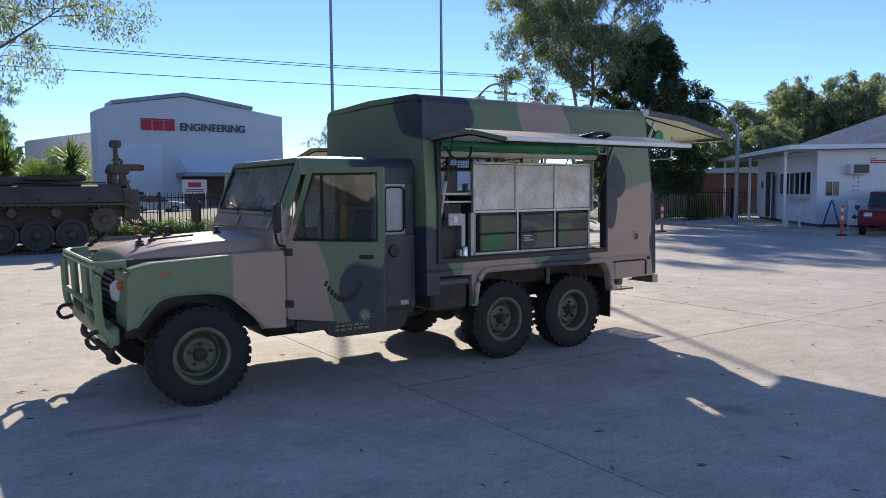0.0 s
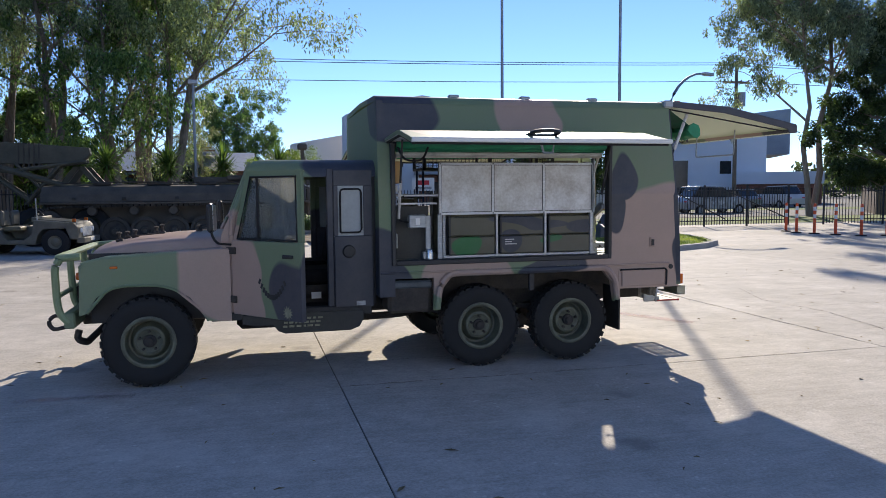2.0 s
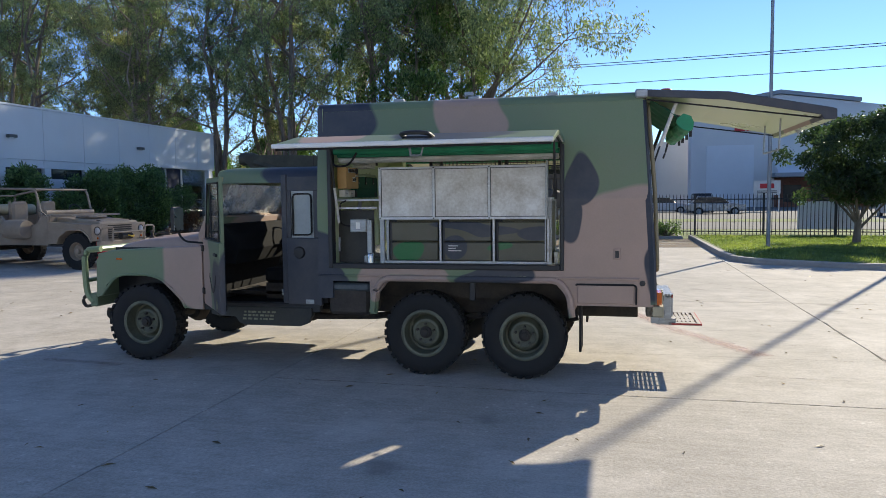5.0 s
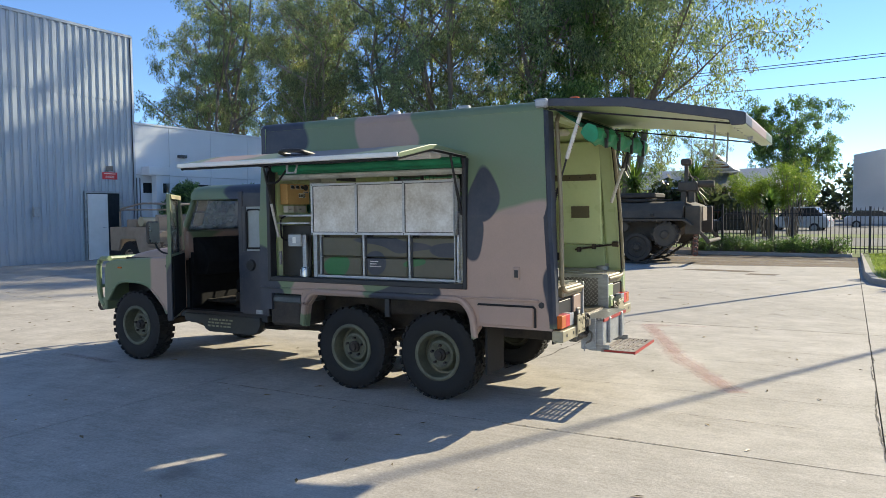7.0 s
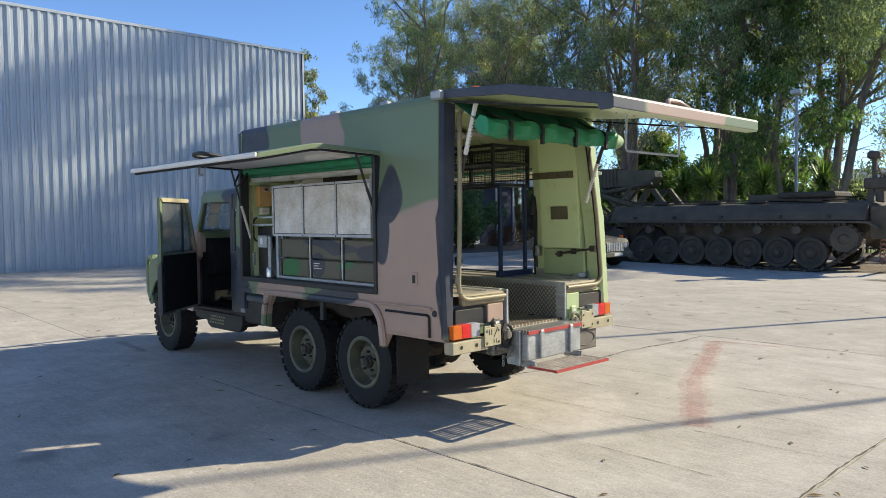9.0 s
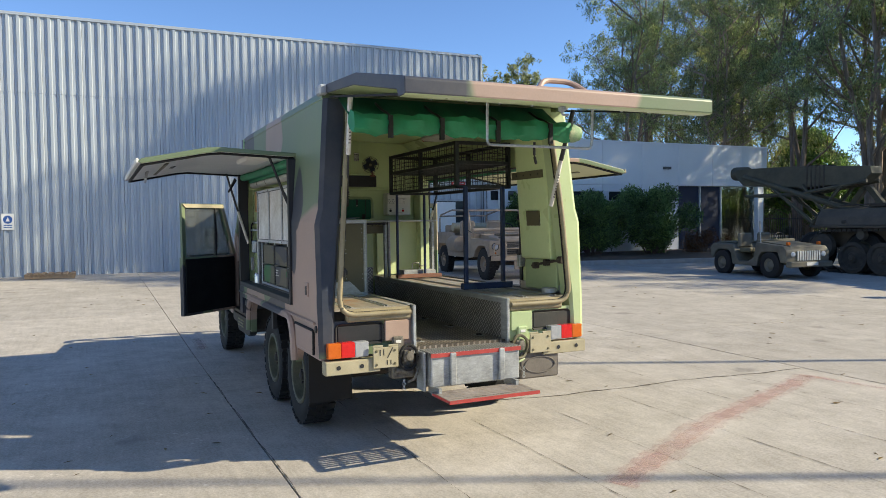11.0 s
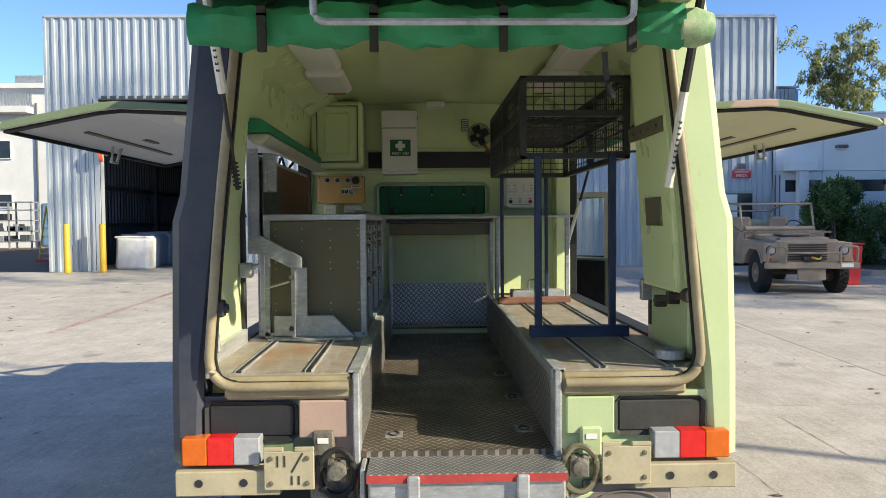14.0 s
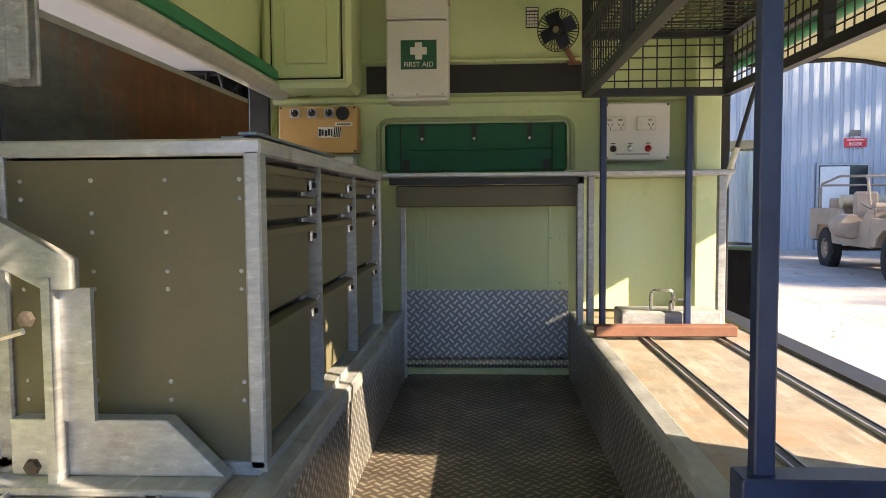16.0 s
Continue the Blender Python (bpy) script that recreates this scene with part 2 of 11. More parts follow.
def leaf_mat(name, dark, light):
    m, nt, bsdf = mat_new(name)
    g = nt.nodes.new("ShaderNodeNewGeometry")
    col = ramp(nt, g.outputs["Random Per Island"], [(0.0, dark), (0.75, light), (1.0, tuple(c * 1.35 for c in light))])
    # young and old sprays differ
    young = noise_out(nt, coords(nt), 0.75, 3)
    col = mixc(nt, 1.0, col, ramp(nt, young, [(0.32, (0.45, 0.56, 0.50)), (0.50, (0.9, 0.95, 0.9)), (0.66, (1.3, 1.25, 0.95))]), "MULTIPLY")
    nt.links.new(col, bsdf.inputs["Base Color"])
    bsdf.inputs["Roughness"].default_value = 0.42
    tr = nd(nt, "ShaderNodeBsdfTranslucent")
    nt.links.new(mixc(nt, 1.0, col, (1.7, 1.8, 1.15), "MULTIPLY"), tr.inputs[0])
    mx = nd(nt, "ShaderNodeMixShader", Fac=0.5)
    nt.links.new(bsdf.outputs[0], mx.inputs[1]); nt.links.new(tr.outputs[0], mx.inputs[2])
    nt.links.new(mx.outputs[0], nt.nodes["Material Output"].inputs[0])
    return m


M = {}
# patches are relative to the truck's base point
M["camo_box"] = camo_mat("camouflage_paint_body",
    black=[(-0.30, -1.0, 2.45, 0.42, 0.5, 0.33), (-0.44, -0.9, 1.02, 0.20, 0.55, 0.34), (-0.33, -0.85, 0.80, 0.30, 0.5, 0.20),
           (1.97, -1.0, 1.85, 0.17, 0.5, 0.26), (1.86, -1.0, 1.48, 0.13, 0.5, 0.34), (2.66, -0.95, 1.9, 0.14, 0.2, 1.0),
           (2.62, -0.95, 1.15, 0.16, 0.16, 0.5), (1.22, -1.0, 0.94, 0.36, 0.5, 0.08), (0.8, 0.1, 2.6, 0.5, 0.5, 0.2), (0.3, 1.0, 1.7, 0.5, 0.4, 0.5)],
    tan=[(0.95, -1.0, 2.40, 0.33, 0.7, 0.33), (2.30, -1.0, 1.05, 0.62, 0.7, 0.66), (0.40, -0.95, 0.90, 0.42, 0.6, 0.20),
         (1.9, -1.0, 0.90, 0.5, 0.5, 0.12), (1.6, 0.9, 2.3, 0.6, 0.5, 0.4)])
M["camo_cab"] = camo_mat("camouflage_paint_cab",
    black=[(-1.08, -0.9, 0.86, 0.27, 0.5, 0.24), (-1.28, -1.35, 0.88, 0.16, 0.35, 0.22), (-1.05, -1.6, 1.3, 0.3, 0.3, 0.5), (-0.70, -0.9, 1.2, 0.26, 0.5, 0.65), (-0.64, -0.9, 0.76, 0.30, 0.5, 0.34), (-0.68, -0.8, 1.62, 0.28, 0.5, 0.30), (-0.72, -0.4, 1.95, 0.44, 1.3, 0.25),
           (-0.9, 0.8, 1.0, 0.4, 0.5, 0.5)],
    tan=[(-1.83, -0.9, 0.98, 0.40, 0.5, 0.46), (-2.0, -0.3, 1.26, 0.75, 0.75, 0.16), (-1.45, -0.9, 0.95, 0.28, 0.5, 0.45),
         (-1.75, 0.2, 1.35, 0.3, 0.8, 0.25), (-2.2, 0.75, 1.1, 0.5, 0.3, 0.3)])
M["camo_door"] = camo_mat("camouflage_paint_door",
    black=[(-1.21, -1.47, 0.80, 0.28, 0.34, 0.42), (-1.10, -1.56, 1.05, 0.20, 0.24, 0.30)],
    tan=[(-1.62, -0.98, 0.84, 0.20, 0.23, 0.46), (-1.70, -0.9, 1.2, 0.10, 0.12, 0.2)])
M["camo_flap"] = camo_mat("camouflage_paint_flap", black=[(1.0, -1.5, 2.1, 0.5, 0.6, 0.4)], tan=[(0.0, -1.5, 2.1, 0.3, 0.7, 0.4), (1.0, 1.5, 2.1, 4.0, 0.1, 0.1)])
M["camo_rear"] = camo_mat("camouflage_paint_rear", black=[(2.6, -1.0, 1.75, 0.5, 0.5, 1.05)], tan=[(2.6, -0.4, 0.85, 0.3, 0.12, 0.2)])
M["camo_tray"] = camo_mat("olive_tray_paint", black=[(0.05, -0.27, 0.33, 0.5, 0.2, 0.07), (0.75, -0.27, 0.30, 0.25, 0.2, 0.10), (-0.1, -0.27, 0.1, 0.14, 0.2, 0.1)], tan=[(-0.62, -0.27, 0.11, 0.17, 0.2, 0.07), (0.36, -0.27, 0.15, 0.12, 0.2, 0.05)], base=(0.105, 0.100, 0.065), patch=(0.03, 0.16, 0.05))
def scuffed(name, dark, light, stain, rough, metal):
    """Bare metal with streaky scuffs, bright scratches and grimy rust-brown patches."""
    m, nt, bsdf = mat_new(name)
    v = coords(nt)
    mid, fine = noise_out(nt, v, 7, 6, 0.7), noise_out(nt, v, 75, 3, 0.6)
    mp = nt.nodes.new("ShaderNodeMapping"); mp.inputs["Scale"].default_value = (0.5, 2.0, 6.0); nt.links.new(v, mp.inputs[0])
    streak = noise_out(nt, mp.outputs[0], 12, 5, 0.75)
    f = math_node(nt, "ADD", math_node(nt, "MULTIPLY", mid, 0.55), math_node(nt, "MULTIPLY", streak, 0.45))
    col = ramp(nt, f, [(0.36, dark), (0.64, light)])
    col = mixc(nt, ramp(nt, streak, [(0.60, (0, 0, 0)), (0.72, (0.55, 0.55, 0.55))]), col, tuple(min(0.85, c * 1.35) for c in light))
    col = mixc(nt, ramp(nt, noise_out(nt, v, 3.3, 7, 0.75), [(0.56, (0, 0, 0)), (0.72, (0.8, 0.8, 0.8))]), col, stain)
    nt.links.new(col, bsdf.inputs["Base Color"])
    nt.links.new(ramp(nt, mid, [(0.3, (rough - 0.12,) * 3), (0.7, (rough + 0.2,) * 3)]), bsdf.inputs["Roughness"])
    bsdf.inputs["Metallic"].default_value = metal
    bump(nt, bsdf, math_node(nt, "ADD", fine, streak), 0.18, 0.003)
    return m


M["tan"] = surface("tan_paint", tuple(c * 0.82 for c in TAN), TAN, 0.45, 0, 4, 80, 0.08)
M["camo_tail"] = camo_mat("camouflage_paint_tailgate", black=[(3.2, -1.1, 2.3, 2.0, 0.52, 0.8)], tan=[(3.9, -0.05, 2.3, 0.8, 0.55, 0.6)])
M["red_brown"] = surface("rusty_brown_paint", (0.16, 0.07, 0.045), (0.24, 0.11, 0.07), 0.7, 0, 8, 60, 0.15)
M["canvas_pale"] = surface("weathered_canvas", (0.10, 0.26, 0.12), (0.42, 0.46, 0.32), 0.7, 0, 14, 120, 0.3)
M["lime"] = surface("light_green_paint", (0.44, 0.53, 0.29), (0.51, 0.59, 0.34), 0.30, 0, 1.6, 45, 0.05)
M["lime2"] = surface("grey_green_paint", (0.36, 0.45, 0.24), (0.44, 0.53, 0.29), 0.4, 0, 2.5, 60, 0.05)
M["trim_tan"] = surface("worn_tan_moulding", (0.20, 0.165, 0.095), (0.33, 0.28, 0.175), 0.5, 0, 5, 60, 0.12)
M["cream"] = surface("cream_trim", (0.33, 0.29, 0.19), (0.45, 0.40, 0.27), 0.55, 0, 8, 90, 0.1)
M["olive"] = surface("olive_drab_paint", (0.105, 0.095, 0.055), (0.135, 0.12, 0.07), 0.55, 0, 3, 80, 0.06)
M["alu"] = scuffed("brushed_aluminium", (0.38, 0.39, 0.40), (0.60, 0.61, 0.62), (0.20, 0.15, 0.115), 0.42, 0.6)
M["alu_white"] = surface("oxidised_white_panel", (0.46, 0.42, 0.36), (0.80, 0.79, 0.76), 0.6, 0.0, 5.0, 40, 0.1)
M["galv"] = scuffed("galvanised_steel", (0.26, 0.27, 0.27), (0.50, 0.52, 0.53), (0.15, 0.125, 0.10), 0.48, 0.5)
def bench_mat():
    """Worn galvanised bench top: scuffed zinc, tan dust and rust blooms."""
    m, nt, bsdf = mat_new("worn_bench_top")
    v = coords(nt)
    big, mid, fine = noise_out(nt, v, 2.1, 5, 0.65), noise_out(nt, v, 11, 6, 0.7), noise_out(nt, v, 70, 3, 0.6)
    col = ramp(nt, mid, [(0.32, (0.25, 0.215, 0.17)), (0.68, (0.40, 0.365, 0.31))])
    mp = nt.nodes.new("ShaderNodeMapping"); mp.inputs["Scale"].default_value = (0.35, 2.2, 1); nt.links.new(v, mp.inputs[0])
    scuff = noise_out(nt, mp.outputs[0], 9.0, 5, 0.7)
    col = mixc(nt, ramp(nt, scuff, [(0.52, (0, 0, 0)), (0.68, (0.7, 0.7, 0.7))]), col, (0.47, 0.47, 0.455))
    rust = math_node(nt, "ADD", math_node(nt, "MULTIPLY", big, 0.75), math_node(nt, "MULTIPLY", mid, 0.25))
    col = mixc(nt, ramp(nt, rust, [(0.51, (0, 0, 0)), (0.64, (0.85, 0.85, 0.85))]), col, (0.34, 0.165, 0.065))
    col = mixc(nt, ramp(nt, fine, [(0.30, (0.4, 0.4, 0.4)), (0.44, (0, 0, 0))]), col, (0.22, 0.17, 0.12))
    nt.links.new(col, bsdf.inputs["Base Color"])
    bsdf.inputs["Roughness"].default_value, bsdf.inputs["Metallic"].default_value = 0.5, 0.12
    bump(nt, bsdf, fine, 0.2, 0.003)
    return m


def rust_mat():
    """Blued steel sheet breaking out in rust."""
    m, nt, bsdf = mat_new("rusty_panel")
    v = coords(nt)
    mp = nt.nodes.new("ShaderNodeMapping"); mp.inputs["Scale"].default_value = (0.32, 1, 0.9); nt.links.new(v, mp.inputs[0])
    big, mid, fine = noise_out(nt, mp.outputs[0], 1.7, 5, 0.65), noise_out(nt, mp.outputs[0], 7, 6, 0.75), noise_out(nt, v, 90, 3, 0.6)
    run = nt.nodes.new("ShaderNodeMapping"); run.inputs["Scale"].default_value = (9.0, 1, 0.8); nt.links.new(v, run.inputs[0])
    drip = noise_out(nt, run.outputs[0], 2.2, 5, 0.7)
    col = ramp(nt, mid, [(0.32, (0.040, 0.043, 0.046)), (0.66, (0.17, 0.175, 0.175))])
    sx = nt.nodes.new("ShaderNodeSeparateXYZ"); nt.links.new(v, sx.inputs[0])
    along = math_node(nt, "MULTIPLY", math_node(nt, "SUBTRACT", 0.30, sx.outputs[0]), 0.55)
    r = math_node(nt, "ADD", along, math_node(nt, "ADD", math_node(nt, "MULTIPLY", big, 0.7), math_node(nt, "MULTIPLY", drip, 0.35)))
    col = mixc(nt, ramp(nt, r, [(0.44, (0, 0, 0)), (0.60, (0.96, 0.96, 0.96))]), col, ramp(nt, math_node(nt, "ADD", math_node(nt, "MULTIPLY", mid, 0.6), math_node(nt, "MULTIPLY", drip, 0.4)), [(0.3, (0.040, 0.018, 0.012)), (0.55, (0.17, 0.055, 0.022)), (0.72, (0.36, 0.13, 0.04))]))
    nt.links.new(col, bsdf.inputs["Base Color"])
    bsdf.inputs["Roughness"].default_value = 0.5
    bump(nt, bsdf, math_node(nt, "ADD", fine, mid), 0.3, 0.004)
    return m


M["bench"] = bench_mat()
M["rust"] = rust_mat()
# the body's light green, raised in colour to brighten the dim interior
M["lime_lifted"] = surface("lifted_light_green_gelcoat", (0.58, 0.68, 0.36), (0.67, 0.76, 0.43), 0.28, 0, 1.6, 45, 0.05)
M["lens_white"] = surface("clear_lamp_lens", (0.30, 0.31, 0.33), (0.40, 0.41, 0.43), 0.18, 0, 30, 90, 0.1)
M["plastic_film"] = surface("milky_plastic_film", (0.42, 0.42, 0.36), (0.62, 0.62, 0.56), 0.3, 0, 7, 60, 0.2)
M["chequer"] = chequer_mat("aluminium_tread_plate", (0.26, 0.26, 0.26), (0.46, 0.46, 0.45), 0.38)
M["chequer_x"] = chequer_mat("aluminium_tread_kick_plate", (0.27, 0.28, 0.30), (0.36, 0.37, 0.39), 0.38, (1, 2), bars=26.0, shine=0.7)
M["chequer_y"] = chequer_mat("aluminium_tread_side_plate", (0.24, 0.235, 0.225), (0.44, 0.435, 0.42), 0.38, (0, 2), dirt=0.25, bars=24.0, shine=0.85)
M["chequer_dirty"] = chequer_mat("dirty_tread_plate", (0.19, 0.155, 0.115), (0.42, 0.36, 0.29), 0.40, dirt=0.6, bars=23.0, shine=0.9)
# glossy ceiling green, its colour raised likewise to lift the inside
M["lime_gloss"] = surface("glossy_lifted_green_lining", (0.58, 0.68, 0.34), (0.66, 0.75, 0.40), 0.14, 0, 1.2, 45, 0.02)
M["rubber"] = surface("black_rubber", (0.005, 0.005, 0.006), (0.014, 0.0135, 0.013), 0.75, 0, 8, 90, 0.3)
M["black"] = surface("black_paint", (0.012, 0.013, 0.015), (0.028, 0.028, 0.030), 0.5, 0, 6, 80, 0.1)
M["chassis"] = surface("dirty_underbody", (0.02, 0.018, 0.016), (0.075, 0.06, 0.048), 0.8, 0, 6, 50, 0.3)
M["rim"] = surface("olive_wheel_paint", (0.060, 0.063, 0.042), (0.155, 0.155, 0.105), 0.55, 0, 8, 70, 0.1)
M["green_canvas"] = surface("green_canvas", (0.014, 0.16, 0.07), (0.03, 0.30, 0.14), 0.6, 0, 5, 150, 0.3)
M["dark_canvas"] = surface("dark_green_canvas", (0.006, 0.085, 0.048), (0.012, 0.140, 0.078), 0.7, 0, 5, 150, 0.3)
M["blue_post"] = surface("dark_blue_paint", (0.009, 0.018, 0.055), (0.020, 0.038, 0.100), 0.40, 0, 6, 90, 0.08)
M["cage"] = surface("dark_grey_steel", (0.022, 0.025, 0.027), (0.05, 0.053, 0.055), 0.5, 0.3, 6, 90, 0.1)
M["white"] = surface("white_enamel", (0.70, 0.69, 0.64), (0.80, 0.79, 0.75), 0.4, 0, 3, 80, 0.03)
M["sign_green"] = surface("sign_green", (0.012, 0.10, 0.055), (0.016, 0.12, 0.065), 0.5, 0, 3, 80, 0)
M["orange_panel"] = surface("orange_control_panel", (0.50, 0.30, 0.10), (0.60, 0.37, 0.14), 0.5, 0, 6, 90, 0.05)
M["red_paint"] = scuffed("worn_red_paint", (0.30, 0.030, 0.028), (0.46, 0.06, 0.05), (0.22, 0.19, 0.16), 0.6, 0.0)
M["lens_orange"] = surface("orange_lens", (0.52, 0.10, 0.008), (0.62, 0.14, 0.014), 0.2, 0, 30, 200, 0.2)
M["lens_red"] = surface("red_lens", (0.5, 0.01, 0.012), (0.65, 0.02, 0.02), 0.2, 0, 30, 200, 0.2)
M["lens_clear"] = surface("clear_lens", (0.55, 0.56, 0.56), (0.75, 0.76, 0.76), 0.15, 0, 30, 200, 0.2)
M["chrome"] = surface("bare_steel", (0.45, 0.45, 0.44), (0.65, 0.65, 0.64), 0.28, 0.95, 10, 90, 0.05)
M["glass"] = glass_mat("window_glass")
M["door_glass"] = dust_and_glare(glass_mat("door_glass"), 0.06)
M["dust_glare_glass"] = dust_and_glare(glass_mat("dust_glare_glass", (0.88, 0.92, 0.90), 0.03, 1.0), 0.30)
M["concrete"] = concrete_mat()
M["kerb"] = surface("kerb_concrete", (0.30, 0.28, 0.25), (0.42, 0.39, 0.35), 0.85, 0, 4, 50, 0.25)
M["joint"] = surface("joint_dirt", (0.07, 0.06, 0.048), (0.15, 0.13, 0.105), 0.95, 0, 6, 70, 0.3)
M["asphalt"] = surface("asphalt", (0.10, 0.095, 0.09), (0.17, 0.165, 0.155), 0.9, 0, 1.5, 50, 0.3)
M["dirt"] = surface("garden_soil", (0.07, 0.052, 0.037), (0.14, 0.10, 0.072), 0.95, 0, 3, 40, 0.6)
M["lawn"] = surface("mown_grass", (0.095, 0.130, 0.030), (0.18, 0.225, 0.060), 0.95, 0, 2, 60, 0.5)
M["clad"] = surface("grey_white_cladding", (0.365, 0.405, 0.445), (0.435, 0.475, 0.515), 0.42, 0.15, 0.6, 20, 0.02, (1, 1, 0.3))
M["annex"] = surface("white_panel_paint", (0.66, 0.69, 0.72), (0.74, 0.77, 0.79), 0.6, 0, 0.5, 30, 0.03)
# steel inside the shed, with the indoor shade put into its dark colour
M["shed_shade"] = surface("shaded_shed_interior_steel", (0.06, 0.065, 0.07), (0.10, 0.105, 0.11), 0.6, 0.2, 1, 30, 0.05)
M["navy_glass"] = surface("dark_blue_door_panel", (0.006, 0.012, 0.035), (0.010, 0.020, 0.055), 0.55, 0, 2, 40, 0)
M["pane_opening_dark"] = surface("dark_pane_and_unlit_opening", (0.012, 0.016, 0.02), (0.03, 0.036, 0.042), 0.12, 0, 2, 40, 0)
M["yellow"] = surface("yellow_bollard_paint", (0.55, 0.33, 0.02), (0.68, 0.43, 0.03), 0.5, 0, 6, 60, 0.05)
M["fence_black"] = surface("black_fence_paint", (0.010, 0.010, 0.012), (0.022, 0.022, 0.024), 0.5, 0, 5, 60, 0.05)
M["desert"] = surface("dusty_tan_paint", (0.24, 0.185, 0.135), (0.35, 0.28, 0.21), 0.65, 0, 4, 60, 0.12)
M["tank"] = surface("faded_olive_brown_steel", (0.055, 0.046, 0.034), (0.115, 0.096, 0.070), 0.75, 0, 2.5, 40, 0.25)
M["tank_dark"] = surface("grimy_running_gear", (0.03, 0.027, 0.023), (0.07, 0.06, 0.048), 0.85, 0, 4, 40, 0.3)
M["boom_paint"] = surface("weathered_dark_brown_green", (0.040, 0.040, 0.027), (0.090, 0.086, 0.058), 0.72, 0, 3, 50, 0.15)
M["bark"] = surface("eucalypt_bark", (0.10, 0.075, 0.055), (0.27, 0.22, 0.18), 0.9, 0, 3, 30, 0.6, (3, 3, 0.5))
M["bark_pale"] = surface("pale_bark", (0.20, 0.14, 0.10), (0.38, 0.31, 0.25), 0.85, 0, 3, 30, 0.5, (3, 3, 0.5))
M["leaf"] = leaf_mat("eucalypt_leaves", (0.075, 0.098, 0.060), (0.240, 0.272, 0.160))
M["leaf_grey"] = leaf_mat("grey_eucalypt_leaves", (0.078, 0.098, 0.074), (0.235, 0.264, 0.190))
M["leaf_dusk"] = leaf_mat("dusty_eucalypt_leaves", (0.080, 0.088, 0.054), (0.245, 0.246, 0.145))
M["leaf_dark"] = leaf_mat("dark_leaves", (0.022, 0.038, 0.020), (0.060, 0.088, 0.040))
M["leaf_bright"] = leaf_mat("bright_leaves", (0.085, 0.125, 0.022), (0.20, 0.25, 0.05))
M["leaf_bush"] = leaf_mat("bush_leaves", (0.042, 0.078, 0.030), (0.135, 0.200, 0.072))
M["leaf_red"] = leaf_mat("reddish_leaves", (0.06, 0.025, 0.015), (0.14, 0.06, 0.03))
M["leaf_far"] = leaf_mat("distant_leaves", (0.028, 0.036, 0.024), (0.062, 0.074, 0.042))
M["leaf_shrub"] = leaf_mat("bottlebrush_leaves", (0.040, 0.074, 0.033), (0.165, 0.240, 0.100))
# pale blue-grey instead of leaf green: distance haze put into the colour
M["hill"] = surface("hazy_distant_bush", (0.10, 0.13, 0.12), (0.16, 0.19, 0.17), 1.0, 0, 0.02, 0.2, 0)
M["tractor"] = surface("pale_olive_paint", (0.085, 0.078, 0.056), (0.175, 0.160, 0.118), 0.6, 0, 3, 50, 0.15)
M["grass_blade"] = leaf_mat("grass_blades", (0.105, 0.135, 0.040), (0.22, 0.26, 0.085))
M["pale_board"] = surface("pale_grey_sheet", (0.76, 0.77, 0.78), (0.84, 0.85, 0.85), 0.5, 0, 2, 40, 0.05)
M["teal"] = surface("teal_sign", (0.04, 0.26, 0.27), (0.05, 0.30, 0.31), 0.5, 0, 2, 40, 0)
M["rock"] = surface("dark_grey_stone", (0.065, 0.068, 0.075), (0.14, 0.14, 0.145), 0.8, 0, 6, 60, 0.4)
M["litter"] = leaf_mat("dry_leaves", (0.07, 0.045, 0.03), (0.22, 0.15, 0.09))
M["foot_plate"] = surface("worn_pinkish_grey_tread", (0.22, 0.19, 0.17), (0.36, 0.32, 0.29), 0.6, 0.2, 8, 60, 0.1)
M["lens_grey"] = surface("blue_grey_paint", (0.05, 0.06, 0.065), (0.10, 0.115, 0.12), 0.5, 0.1, 8, 60, 0.1)
M["palm"] = leaf_mat("yucca_blades", (0.035, 0.065, 0.02), (0.10, 0.15, 0.04))
M["pole"] = surface("galvanised_pole", (0.20, 0.22, 0.24), (0.32, 0.34, 0.36), 0.5, 0.5, 4, 60, 0.05)
M["timber"] = surface("weathered_timber", (0.22, 0.15, 0.09), (0.40, 0.29, 0.18), 0.8, 0, 5, 60, 0.3, (0.5, 4, 4))
M["far_wall"] = surface("cream_far_cladding", (0.66, 0.65, 0.63), (0.74, 0.73, 0.71), 0.7, 0, 0.3, 10, 0.02)
M["far_white"] = surface("white_far_cladding", (0.72, 0.73, 0.74), (0.80, 0.81, 0.82), 0.6, 0, 0.3, 10, 0.02)
M["roof_grey"] = surface("grey_roof_sheet", (0.25, 0.27, 0.29), (0.36, 0.38, 0.40), 0.5, 0.2, 0.5, 10, 0.02)
M["office_white"] = surface("portable_office_paint", (0.70, 0.72, 0.74), (0.80, 0.81, 0.82), 0.55, 0, 0.9, 25, 0.03)
# bluish white for the added bounce wall, so its fill stays cool
M["bounce_blue"] = surface("pale_blue_bounce_surface", (0.52, 0.60, 0.69), (0.58, 0.66, 0.75), 0.5, 0, 0.5, 20, 0.02)
M["brick"] = surface("red_brown_brick", (0.17, 0.075, 0.05), (0.28, 0.13, 0.09), 0.85, 0, 6, 30, 0.2)
M["sign_red"] = surface("sign_red", (0.50, 0.02, 0.03), (0.58, 0.03, 0.04), 0.5, 0, 2, 40, 0)
M["sign_grey"] = surface("sign_charcoal", (0.07, 0.075, 0.08), (0.09, 0.095, 0.10), 0.5, 0, 2, 40, 0)
M["sign_blue"] = surface("sign_blue", (0.02, 0.08, 0.28), (0.03, 0.10, 0.34), 0.5, 0, 2, 40, 0)
